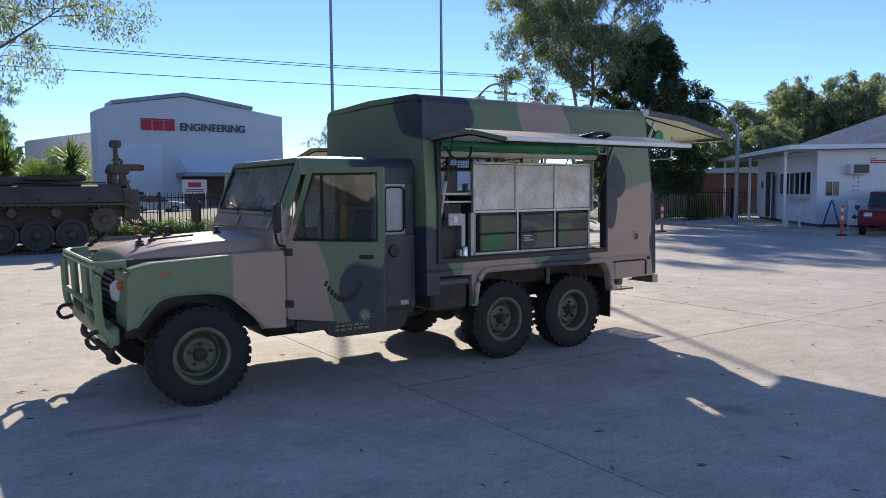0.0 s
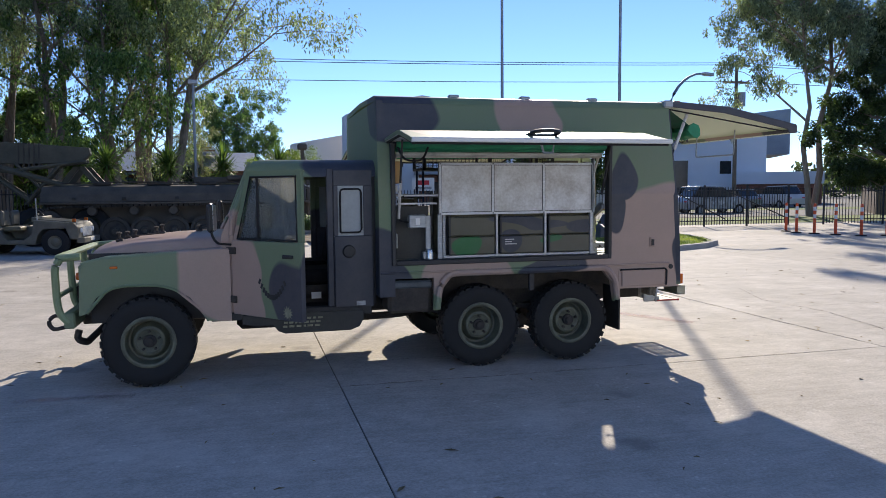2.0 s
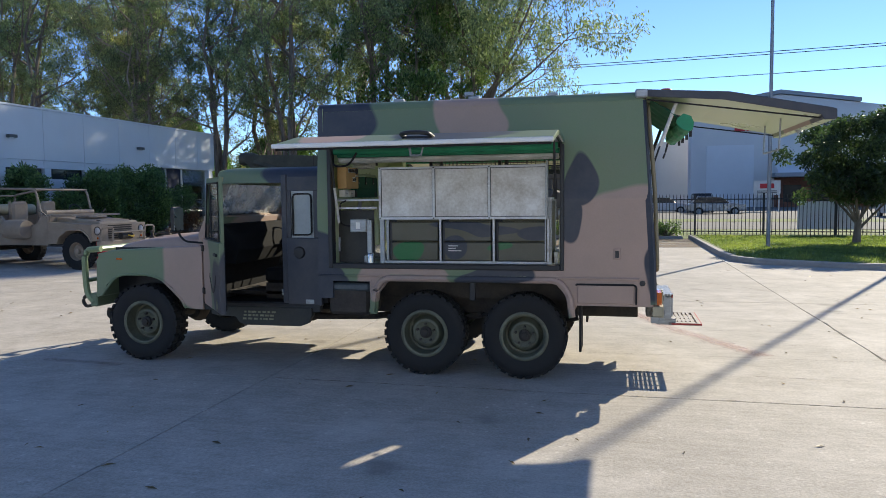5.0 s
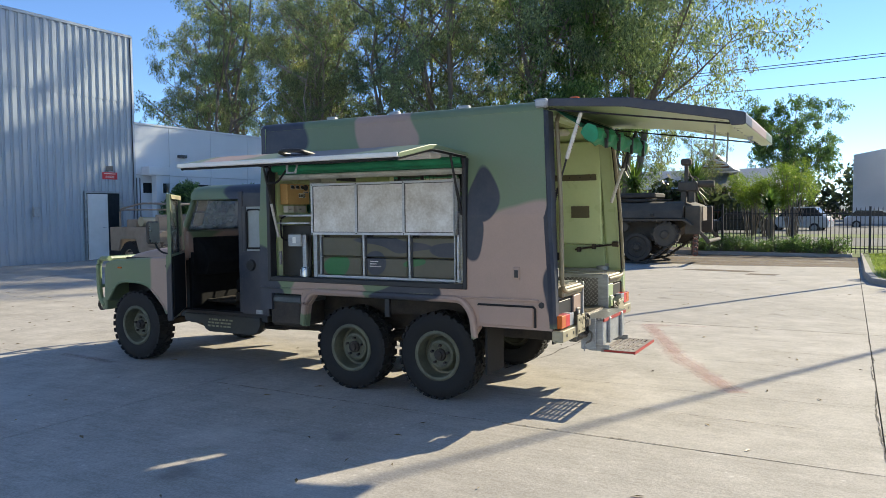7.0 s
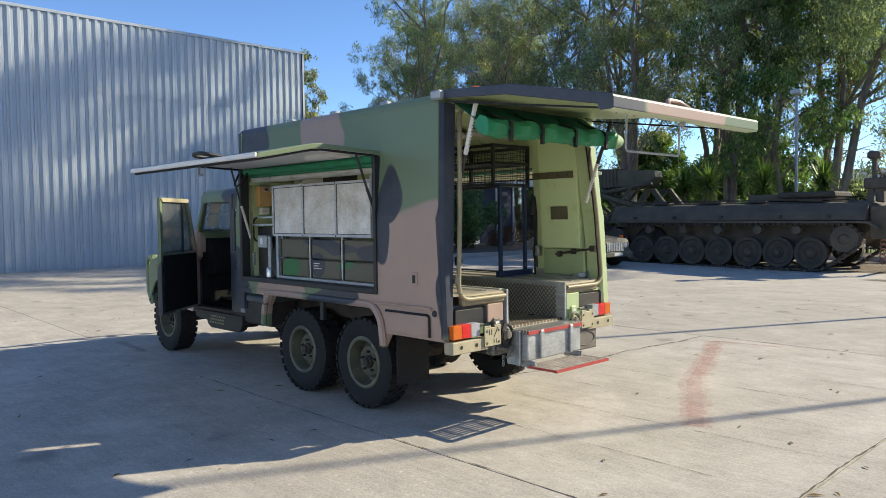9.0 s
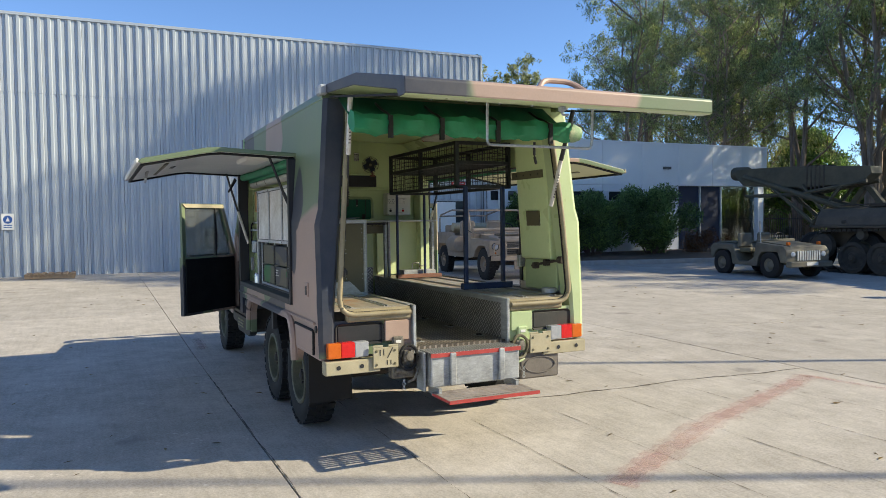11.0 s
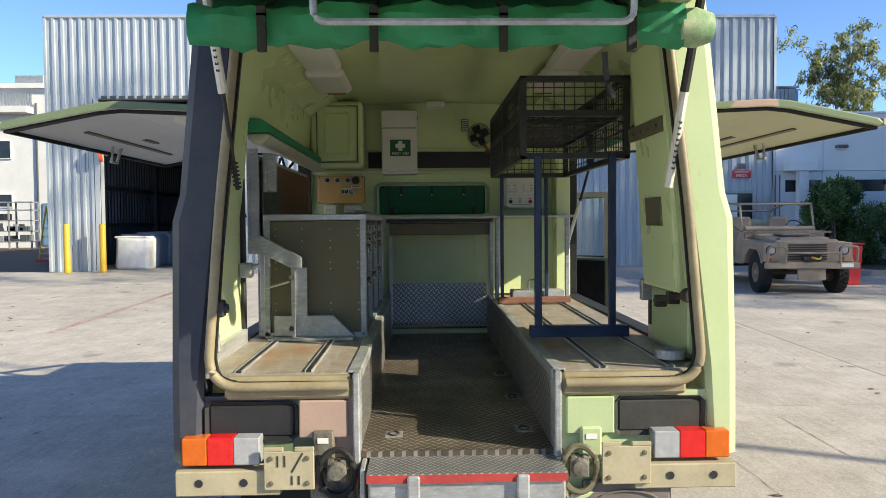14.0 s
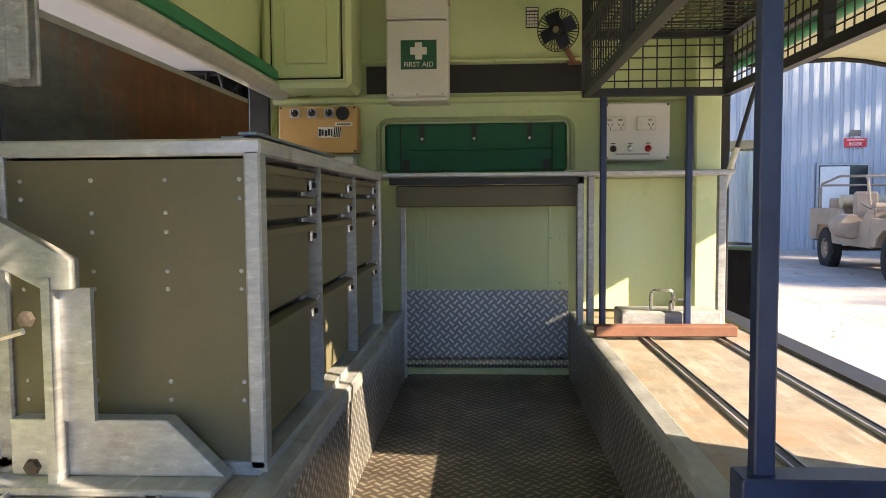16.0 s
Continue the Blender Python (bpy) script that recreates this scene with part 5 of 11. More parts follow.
def ornamental_tree(at, seed, label):
    """Short thick trunk forking low into a broad, dense crown."""
    g = random.Random(seed)
    t = thing("ornamental_tree", at, label, "tree")
    bm = bmesh.new()
    tube([Vector((0, 0, -0.05)), Vector((0.01, 0, 0.08)), Vector((0.03, 0.02, 0.35)), Vector((0.05, 0.0, 0.72))], 0.14, 10, bm, 0.085)
    tips, rad = [], []
    for i in range(7):
        az = i * 0.9 + g.uniform(-.2, .2)
        s = Vector((0.04, 0.0, 0.40 + 0.05 * i))
        d = Vector((math.cos(az), math.sin(az), 0))
        p1 = s + d * 0.38 + Vector((0, 0, 0.45))
        p2 = s + d * g.uniform(0.75, 1.25) + Vector((0, 0, g.uniform(1.0, 1.9)))
        tube([s, p1, p2], 0.05, 7, bm, 0.018)
        for j in range(9):
            o = p1.lerp(p2, g.random())
            e = o + Vector((g.uniform(-1, 1), g.uniform(-1, 1), g.uniform(-.35, .8))) * 0.85
            tube([o, o.lerp(e, 0.5) + Vector((0, 0, 0.05)), e], 0.014, 4, bm, 0.005)
            e.z = max(e.z, 1.45)
            tips.append(e); rad.append(g.uniform(0.22, 0.36))
    part("trunk", bm, M["bark"], t, smooth=True)
    # full crown, lowest just over a metre up
    for k in range(95):
        a, q, z = g.uniform(0, 6.283), g.random() ** 0.5, g.uniform(0, 1)
        r = 2.25 * math.sin(math.pi * (0.22 + 0.70 * z)) ** 0.7 * q
        tips.append(Vector((0.15 + r * math.cos(a), r * math.sin(a), 1.75 + 2.0 * z))); rad.append(g.uniform(0.22, 0.40))
    leaf_cloud("crown", tips, rad, 30000, 0.13, M["leaf_dark"], t, seed, 0.4, 0.42, 0.9)
    return t


small = ornamental_tree((13.36, 23.87, 0.12), 51, "small dark ornamental tree with a low forked trunk on grass")
for k, (x, y, s) in enumerate(((-3, 66, 0.45), (-9, 78, 0.55), (50, 72, 0.45), (-14, 62, 0.5), (-1, 60, 0.4), (35.3, 69, 0.5), (37.5, 77, 0.46), (32.5, 71, 0.42), (33.5, 66.5, 0.36))):
    copy_thing(gums[(k + 1) % 3], pose(x, y, -0.06, 0, 0, 47 * k) @ Matrix.Diagonal((s, s, s, 1)))


def shrub(name, at, w, h, seed, count, mat, label, size=0.1, category="shrub", low=0.12):
    g = random.Random(seed)
    t = thing(name, at, label, category, category + "s")
    bm = bmesh.new()
    cs, rs = [], []
    for i in range(26):
        e = Vector((g.uniform(-.40, .40) * w, g.uniform(-.40, .40) * w, h * g.uniform(low, 0.82)))
        tube([(e.x * .2, e.y * .2, 0), e * 0.6, e], 0.025, 5, bm, 0.008)
        cs.append(e); rs.append(w * g.uniform(0.13, 0.23))
    part("stem", bm, M["bark"], t)
    leaf_cloud("foliage", cs, rs, count, size, mat, t, seed, -0.35, 0.30, 1.0)
    return t


for k, (y, w, h) in enumerate(((17.7, 2.1, 2.45), (20.25, 2.35, 2.75), (22.9, 2.5, 2.55))):
    shrub("bottlebrush_shrub", (-10.5 + 0.1 * k, y, ground_z(-10.6) + 0.13), w, h, 60 + k, 30000, M["leaf_shrub"], "dense rounded green shrub in the garden bed", 0.125)
shrub("red_shrub", (-9.9, 25.0, ground_z(-9) + 0.13), 1.4, 0.95, 71, 3500, M["leaf_red"], "low reddish-leaved shrub at the end of the bed", 0.08)
for k in range(8):
    shrub("low_hedge", (3.95 + 0.6 * k, 28.5, 0.09), 0.95, 0.5 + 0.05 * (k % 3), 80 + k, 2300, M["leaf_bush"], "low clipped green hedge before the fence", 0.07, "hedge")
for k, (x, y, w, h, low) in enumerate(((3.7, 45.2, 2.3, 4.1, 0.45), (5.8, 45.0, 2.5, 4.9, 0.42), (4.6, 44.4, 2.0, 3.6, 0.5), (33.2, 25.6, 2.2, 1.3, 0.12))):
    shrub("bright_bush", (x, y, -0.06), w, h, 90 + k, 6500, M["leaf_bright"], "bright yellow-green leafy bush", 0.13, "bush", low)


def yucca(at, h, seed):
    g = random.Random(seed)
    t = thing("yucca", at, "yucca palm with a spiky crown of stiff green blades", "palm", "yucca palms")
    part("trunk", tube([(0, 0, 0), (0.05, 0, h * 0.4), (0, 0.03, h * 0.72)], 0.11, 9, r_end=0.08), M["bark"], t, smooth=True)
    bm = bmesh.new()
    for i in range(210):
        az, el = g.uniform(0, 6.283), g.uniform(-0.9, 1.45)
        d = Vector((math.cos(az) * math.cos(el), math.sin(az) * math.cos(el), math.sin(el)))
        s = d.cross(Vector((0, 0, 1))).normalized() * 0.035
        o = Vector((0, 0, h * 0.72 + g.uniform(-.15, .1) * h * 0.6)); ln = h * 0.225 * g.uniform(0.75, 1.1)
        a, b, c = o + s, o - s, o + d * ln
        mid = o + d * ln * 0.55
        bm.faces.new([bm.verts.new(q) for q in (a, b, mid - s * 0.8, c, mid + s * 0.8)])
    part("leaf_rosette", bm, M["palm"], t)


for k, (x, y, h) in enumerate(((3.67, 27.9, 3.75), (1.71, 27.1, 3.7), (-0.14, 26.95, 3.65), (-2.2, 27.2, 3.7), (-3.2, 27.4, 3.6), (5.9, 31.3, 2.6))):
    yucca((x, y, ground_z(x) - 0.08), h, 110 + k)


# ---- fences and gate ----
PICK = None


def fence_run(name, p0, p1, label, h=1.65, gap=0.13, z0=0.0, joined_pickets=False):
    global PICK
    a, b = Vector((*p0, 0)), Vector((*p1, 0))
    ln = (b - a).length
    ang = math.degrees(math.atan2(b.y - a.y, b.x - a.x))
    t = thing(name, (a.x, a.y, z0), label, "fence", "", "structure", ang)
    for z in (0.22, h - 0.22):
        part("rail", box(0, ln, -0.02, 0.02, z, z + 0.04), M["fence_black"], t)
    x = 0.0
    while x <= ln + 0.01:
        part("post", box(x - 0.035, x + 0.035, -0.035, 0.035, -0.1, h + 0.03, 0.004), M["fence_black"], t)
        x += ln / max(1, round(ln / 2.4))
    n = int(ln / gap)
    if joined_pickets:
        bm = bmesh.new()
        for i in range(1, n):
            bm_box(bm, i * gap - 0.012, i * gap + 0.012, -0.012, 0.012, 0.07, h)
        tagged(part("pickets", bm, M["fence_black"], t), kind="stuff")
    else:
        for i in range(1, n):
            if PICK is None:
                ob = part("picket", joined(box(-0.0125, 0.0125, -0.0125, 0.0125, 0.07, h - 0.05), prism([(-0.0125, h - 0.05), (0.0125, h - 0.05), (0, h + 0.02)], "y", -0.0125, 0.0125)), M["fence_black"], t)
                PICK = ob.data
            else:
                ob = new("picket", PICK); ob.parent = t
            ob.location = (i * gap, 0, 0)
    return t


fl = "black steel picket fence"
fence_run("fence_1", (4.4, 29.6), (16.4, 28.2), fl)
fence_run("fence_2", (16.4, 28.2), (19.0, 26.7), fl)
fence_run("gate_1", (19.1, 26.6), (25.4, 26.6), "black steel sliding picket gate with diagonal braces", 1.72)
fence_run("fence_3", (26.9, 26.2), (36.0, 22.6), fl, 1.65)
fence_run("fence_4", (-26.0, 38.0), (4.4, 29.6), fl, 1.7, 0.15, 0.1, True)
gb = thing("gate_brace", (19.1, 26.55, 0), "black diagonal steel braces of the sliding gate", "brace", "", "structure")
for x0, x1 in ((0.6, 3.1), (3.2, 6.2)):
    part("brace", tube([(x0, 0, 1.5), (x1, 0, 0.3)], 0.025), M["fence_black"], gb)
gp = thing("gate_post", (18.95, 26.45, 0), "tall black square steel gate post", "post")
part("post", box(-0.09, 0.09, -0.09, 0.09, 0, 1.95, 0.01), M["fence_black"], gp)


def barrier_post(x, y):
    t = thing("barrier_post", (x, y, 0), "red and white plastic barrier post on a black foot", "bollard", "barrier posts")
    part("foot", lathe([(0, 0.05), (0.16, 0.04), (0.19, 0.0), (0, 0)], "z", 16), M["rubber"], t)
    part("stem", lathe([(0, 1.08), (0.04, 1.07), (0.05, 1.0), (0.05, 0.05), (0, 0.05)], "z", 14), M["plastic_orange"], t, smooth=True)
    for z in (0.55, 0.82):
        part("band", lathe([(0.0515, z), (0.0515, z + 0.14)], "z", 14), M["white"], t, "white reflective band")
    return t


for x, y in ((21.6, 21.6), (21.75, 20.9), (22.0, 20.2), (22.3, 19.4), (23.1, 19.15), (25.75, 13.6), (21.9, 22.5)):
    barrier_post(x, y)


# ---- poles and wires ----
def flag_pole(x, y, h):
    t = thing("flag_pole", (x, y, 0.1), "tall slim galvanised flag pole on the grass", "flag pole", "flag poles")
    part("pole", tube([(0, 0, 0), (0, 0, h * .5), (0, 0, h)], 0.058, 12, r_end=0.034), M["pole"], t, smooth=True)
    part("base_plate", box(-0.15, 0.15, -0.15, 0.15, 0.0, 0.02), M["pole"], t)


yp = thing("yard_pole", (0.75, 27.4, ground_z(0.75)), "slim galvanised floodlight pole behind the tracked vehicle", "pole")
part("pole", tube([(0, 0, 0), (0, 0, 5.5)], 0.06, 10, r_end=0.045), M["pole"], yp, smooth=True)
part("floodlight", box(-0.16, 0.16, -0.16, 0.05, 5.45, 5.60, 0.02), M["galv"], yp)
flag_pole(10.5, 21.9, 13.0); flag_pole(14.5, 21.6, 13.0)


def street_lamp(x, y, h, turn, reach=2.4):
    t = thing("street_lamp", (x, y, 0), "grey steel street lamp with a curved arm", "street lamp", "street lamps", turn=turn)
    arc = [(0, 0, 0), (0, 0, h * 0.66)] + [(reach * (1 - math.cos(a)), 0, h * 0.66 + h * 0.32 * math.sin(a)) for a in np.linspace(0.2, 1.5, 8)]
    part("pole", tube(arc, 0.085, 12, r_end=0.04), M["pole"], t, smooth=True)
    part("lamp_head", box(reach - 0.12, reach + 0.22 * reach, -0.11, 0.11, h * 0.98 - 0.07, h * 0.98 + 0.06, 0.03), M["galv"], t)


street_lamp(19.2, 26.3, 6.6, 20); street_lamp(28.0, 19.3, 5.5, 124, 1.3)


def power_pole(x, y, h):
    t = thing("power_pole", (x, y, 0), "timber power pole with crossarms and insulators", "power pole", "power poles")
    part("pole", tube([(0, 0, -0.1), (0, 0, h)], 0.16, 10, r_end=0.11), M["bark"], t, smooth=True)
    for z in (h - 0.4, h - 1.6):
        part("crossarm", box(-1.1, 1.1, -0.06, 0.06, z, z + 0.12), M["timber"], t)
        for q in (-1, -0.4, 0.4, 1):
            part("insulator", lathe([(0, 0.16), (0.04, 0.15), (0.05, 0.0), (0, 0)], "z", 8, (q, 0, z + 0.12)), M["sign_grey"], t)
    part("transformer", lathe([(0, 1.0), (0.3, 0.98), (0.3, 0), (0, 0)], "z", 14, (0.42, 0, h - 3.2)), M["galv"], t)


power_pole(36.5, 45.5, 10.6); power_pole(-40, 50.5, 10.6); power_pole(105, 40.5, 10.6)
wr = thing("power_lines", (0, 0, 0), "thin overhead power lines along the street", "cable")
for k, (z, dy) in enumerate(((10.45, 0.0), (10.45, 0.9), (9.2, 0.3))):
    for a, b in (((-40, 50.5), (36.5, 45.5)), ((36.5, 45.5), (105, 40.5))):
        pts = [(a[0] + (b[0] - a[0]) * f, a[1] + (b[1] - a[1]) * f + dy, z - 2.2 * f * (1 - f)) for f in np.linspace(0, 1, 14)]
        part("wire", tube(pts, 0.022, 5), M["sign_grey"], wr)

# ---- engineering works across the street ----
dtd = thing("engineering_works", Matrix.Translation((25.75, 92.7, -0.478)) @ Matrix.Diagonal((1.2877, 1.2877, 1.2877, 1)), "large pale gabled engineering works with a roller door and lettered front", "building")
SHIFT[dtd.name] = Vector((20, 72, 0))
front = [(11.6, -0.1), (28.9, -0.1), (28.9, 9.15), (25.8, 9.6), (19.2, 10.55), (13.0, 9.5), (11.6, 8.95)]
part("wall", prism(front, "y", 72, 75), M["far_wall"], dtd)
part("roof", prism([(12.9, 9.52), (19.2, 10.6), (25.8, 9.65), (25.8, 10.0), (19.2, 10.95), (12.9, 9.85)], "y", 71.8, 75.2), M["roof_grey"], dtd)
part("side_wing", prism([(6.9, -0.1), (24.0, -0.1), (24.0, 9.68), (6.9, 6.58)], "y", 80, 83), M["far_wall"], dtd)
part("roller_door", box(12.95, 17.05, 71.9, 71.99, -0.05, 6.1), M["far_white"], dtd)
for k in range(12):
    part("door_slat", box(13.0, 17.0, 71.86, 71.9, 0.1 + k * 0.5, 0.55 + k * 0.5), M["far_white"], dtd)
part("canopy", box(18.3, 28.9, 69.0, 71.99, 3.1, 3.45), M["roof_grey"], dtd)
part("canopy_roof", prism([(69.0, 3.45), (71.98, 3.45), (71.98, 5.0)], "x", 18.6, 28.9), M["far_white"], dtd)
part("office_wall", box(18.8, 28.6, 71.6, 71.98, -0.05, 3.09), M["brick"], dtd)
for k in range(4):
    part("window", box(19.5 + k * 2.3, 21.0 + k * 2.3, 71.5, 71.59, 0.9, 2.4), M["pane_opening_dark"], dtd)
for k in range(3):
    part("logo_block", box(15.35 + k * 1.02, 16.27 + k * 1.02, 71.9, 71.97, 7.35, 8.26), M["sign_red"], dtd)
part("letter_bar", box(15.3, 18.35, 71.9, 71.97, 8.3, 8.42), M["sign_red"], dtd)
letters("ENGINEERING", 0.98, M["sign_grey"], "lettering", dtd, pose(21.9, 71.93, 7.42, 90, 0, 0), 0.05, 0.02)
bs = thing("sign_board", Matrix.Translation((19.0, 68.5, -0.05)) @ Matrix.Diagonal((1.15, 1.15, 1.05, 1)), "white framed company sign board with a red mark on two legs", "sign board")
part("board", box(-0.95, 0.95, -0.05, 0.05, 1.5, 2.7), M["white"], bs)
part("mark", box(-0.5, 0.5, -0.07, -0.052, 2.05, 2.45), M["sign_red"], bs)
for z in (1.65, 1.8):
    part("text_bar", box(-0.7, 0.7, -0.07, -0.052, z, z + 0.07), M["sign_grey"], bs)
for x in (-0.9, 0.82):
    part("leg", box(x, x + 0.08, -0.04, 0.04, 0, 1.5), M["white"], bs)

# white works to the right, with a rising roofline
wb = thing("white_works", (40, 64, 0), "long white industrial building with a sloping roofline and brick base", "building", turn=-28)
part("wall", prism([(-3.2, -0.1), (11, -0.1), (11, 7.4), (-3.2, 4.56)], "y", 0, 14), M["far_white"], wb)
part("roof_edge", prism([(-3.5, 4.48), (11.4, 7.4), (11.4, 7.65), (-3.5, 4.73)], "y", -0.3, 14.2), M["roof_grey"], wb)
part("upper_wall", prism([(-1, 5.2), (16, 5.2), (16, 10.2), (8, 9.4), (-1, 6.6)], "y", 14.3, 26), M["roof_grey"], wb)
part("roller_door", box(-2.6, 0.5, -0.08, -0.01, 1.5, 4.0), M["far_white"], wb)
# dark sheet painted for the unlit inside of the works
part("doorway", box(1.2, 4.0, -0.06, -0.01, -0.05, 4.2), M["pane_opening_dark"], wb)
part("window", box(6.9, 7.9, -0.06, -0.01, 2.9, 4.1), M["pane_opening_dark"], wb)
part("awning", box(8.1, 15.5, -2.2, -0.01, 1.9, 3.0), M["far_white"], wb)
part("brick_base", box(8.2, 15.4, -1.9, -0.02, -0.1, 1.88), M["brick"], wb)
for k in range(3):
    part("window", box(9.4 + 2 * k, 10.6 + 2 * k, -2.0, -1.91, 0.5, 1.5), M["pane_opening_dark"], wb)

# low carport building beyond the tracked carrier
cp = thing("carport_building", (-6.5, 63, 0), "low grey building with an open gabled carport", "building")
part("wall", box(-3.0, 9.5, 0.0, 8.0, -0.1, 3.3), M["brick"], cp)
part("roof", prism([(-0.7, 3.31), (4.0, 5.0), (8.7, 3.31)], "x", -3.4, 9.9), M["galv"], cp)
gf = part("gable", prism([(4.4, 4.75), (7.1, 4.75), (5.75, 5.95)], "y", -1.0, 3.2), M["far_white"], cp, "small striped gable vent")
for k in range(4):
    part("louvre", box(4.75 + 0.26 * k, 6.75 - 0.26 * k, -1.05, -1.005, 4.85 + 0.24 * k, 4.97 + 0.24 * k), M["brick"], gf)
part("porch_roof", box(-3.2, 4.0, -3.6, -0.72, 3.0, 3.12), M["galv"], cp)
for x in (-3.0, 0.4, 3.8):
    part("post", box(x, x + 0.12, -3.5, -3.38, -0.1, 3.0), M["galv"], cp)
for x in (-1.8, 1.0, 6.2):
    part("window", box(x, x + 1.5, -0.05, -0.005, 0.9, 2.2), M["pane_opening_dark"], cp)
M["blue_door"] = surface("pale_blue_paint", (0.12, 0.24, 0.36), (0.18, 0.32, 0.45), 0.5, 0, 3, 50, 0.05)
M["workshop_wall"] = surface("weathered_white_render", (0.66, 0.65, 0.61), (0.76, 0.75, 0.71), 0.8, 0, 1.2, 30, 0.1)
wh = thing("white_workshop", (-22, -16, BASE), "white rendered two-storey workshop beyond the shed", "building", turn=0)
part("wall", box(-22, -16.5, -10, 8.5, -0.2, 9.9), M["workshop_wall"], wh)
part("parapet", box(-22.2, -16.2, -10.2, 8.7, 9.9, 10.2), M["workshop_wall"], wh)
part("roof_plant", box(-18.5, -16.6, -3.1, -1.3, 10.2, 10.75, 0.03), M["galv"], wh)
part("canopy_band", box(-16.5, -15.6, -10, -1.9, 8.3, 8.7, 0.02), M["workshop_wall"], wh)
part("ribbed_band", joined(*[box(-16.5, -16.44, -9.9 + k * 0.2, -9.8 + k * 0.2, 8.7, 9.6) for k in range(40)]), M["galv"], wh)
part("corner_pipe", tube([(-16.42, -1.75, 0), (-16.42, -1.75, 9.0)], 0.06, 8), M["sign_grey"], wh)
for y, z0, z1 in ((-4.28, 5.55, 6.62), (-4.27, 2.5, 3.25), (-5.6, 2.5, 3.25), (-7.0, 5.55, 6.62), (-7.0, 2.5, 3.25)):
    wn_ = part("window", joined(box(-16.5, -16.42, y - 0.06, y + 0.92, z0 - 0.06, z0), box(-16.5, -16.42, y - 0.06, y + 0.92, z1, z1 + 0.06), box(-16.5, -16.42, y - 0.06, y, z0, z1), box(-16.5, -16.42, y + 0.86, y + 0.92, z0, z1)), M["white"], wh)
    part("pane", box(-16.5, -16.46, y, y + 0.86, z0, z1), M["pane_opening_dark"], wn_)
wd = part("door", box(-16.5, -16.42, -1.5, -0.7, 0.0, 2.7, 0.01), M["blue_door"], wh, "pale blue painted door")
part("handle", box(-16.42, -16.38, -1.42, -1.36, 1.2, 1.35), M["galv"], wd)

# ---- site office by the gate ----
island("office_pad", [(25.6, 14.6), (27.0, 13.2), (29.5, 11.0), (42, 11), (42, 28), (33.5, 24.4), (29.5, 22.6), (27.2, 21.2), (26.4, 19.0), (25.7, 16.5)], M["concrete"], "raised concrete pad with a kerb before the site office", 0.13)
PAD = 0.125
ang = math.degrees(math.atan2(-0.68, 0.73))
of = thing("site_office", Matrix.Translation((28.4, 16.0, PAD)) @ Matrix.Rotation(radians(ang), 4, "Z"), "white portable site office with a flat awning and air conditioner", "building")
part("wall", box(0, 7.0, 0, 9.0, 0.10, 2.92, 0.02), M["office_white"], of)
part("base", box(0.1, 6.9, 0.1, 8.9, 0, 0.10), M["sign_grey"], of)
for y in (0.0, 8.96):
    part("corner_trim", box(-0.03, 0.0, y, y + 0.05, 0.10, 2.92), M["white"], of)
part("eaves_trim", box(-0.035, 0.0, 0.05, 8.95, 2.80, 2.92), M["white"], of)
part("roof", box(-0.1, 7.1, -0.1, 9.1, 2.92, 3.0, 0.02), M["office_white"], of)
aw = part("awning", box(-1.25, 7.5, -0.7, 12.3, 3.03, 3.07), M["roof_grey"], of, "flat sheet awning with a pale fascia")
part("fascia", joined(box(-1.30, -1.25, -0.75, 12.3, 3.0, 3.17), box(-1.25, 7.5, -0.75, -0.70, 3.0, 3.17)), M["office_white"], aw)
for k in range(9):
    part("purlin", box(-1.2, 0.0, 0.2 + 1.45 * k, 0.28 + 1.45 * k, 2.95, 3.03), M["galv"], aw)
for x, y in ((-1.0, 0.69), (-1.0, 6.4), (-1.0, 11.9)):
    part("awning_post", box(x - 0.05, x + 0.05, y, y + 0.1, 0, 3.03), M["white"], of)
wn = part("window_frame", joined(box(-0.05, 0.0, 0.62, 5.05, 1.20, 1.27), box(-0.05, 0.0, 0.62, 5.05, 2.16, 2.23), *[box(-0.05, 0.0, 0.62 + k * 0.7233, 0.71 + k * 0.7233, 1.27, 2.16) for k in range(7)]), M["white"], of)
for k in range(6):
    part("pane", box(-0.02, -0.005, 0.71 + k * 0.7233, 1.3433 + k * 0.7233, 1.27, 2.16), M["pane_opening_dark"], wn)
part("servery", box(-0.35, 0.0, 0.9, 4.6, 1.09, 1.14, 0.01), M["white"], of)
# dark sheet in place of the office's unlit interior
part("doorway", box(-0.02, 0.005, 6.50, 7.40, 0.12, 2.32), M["pane_opening_dark"], of)
dl = part("door", moved(box(-0.02, 0.02, -0.95, 0.0, 0.12, 2.30, 0.005), Matrix.Translation((-0.03, 6.45, 0)) @ Matrix.Rotation(radians(-14), 4, "Z")), M["office_white"], of, "white door folded open")
part("handle", moved(box(-0.05, -0.02, -0.88, -0.84, 1.05, 1.2), Matrix.Translation((-0.03, 6.45, 0)) @ Matrix.Rotation(radians(-14), 4, "Z")), M["galv"], dl)
part("round_notice", lathe([(0, -0.02), (0.17, -0.02), (0.19, 0.0)], "x", 18, (0.0, 8.1, 1.70)), M["sign_grey"], of)
sw_ = part("side_window", box(0.26, 0.80, -0.03, 0.0, 1.18, 1.80), M["white"], of)
part("pane", box(0.30, 0.52, -0.045, -0.031, 1.22, 1.76), M["pane_opening_dark"], sw_)
part("blind", box(0.55, 0.77, -0.045, -0.031, 1.22, 1.76), M["desert"], sw_)
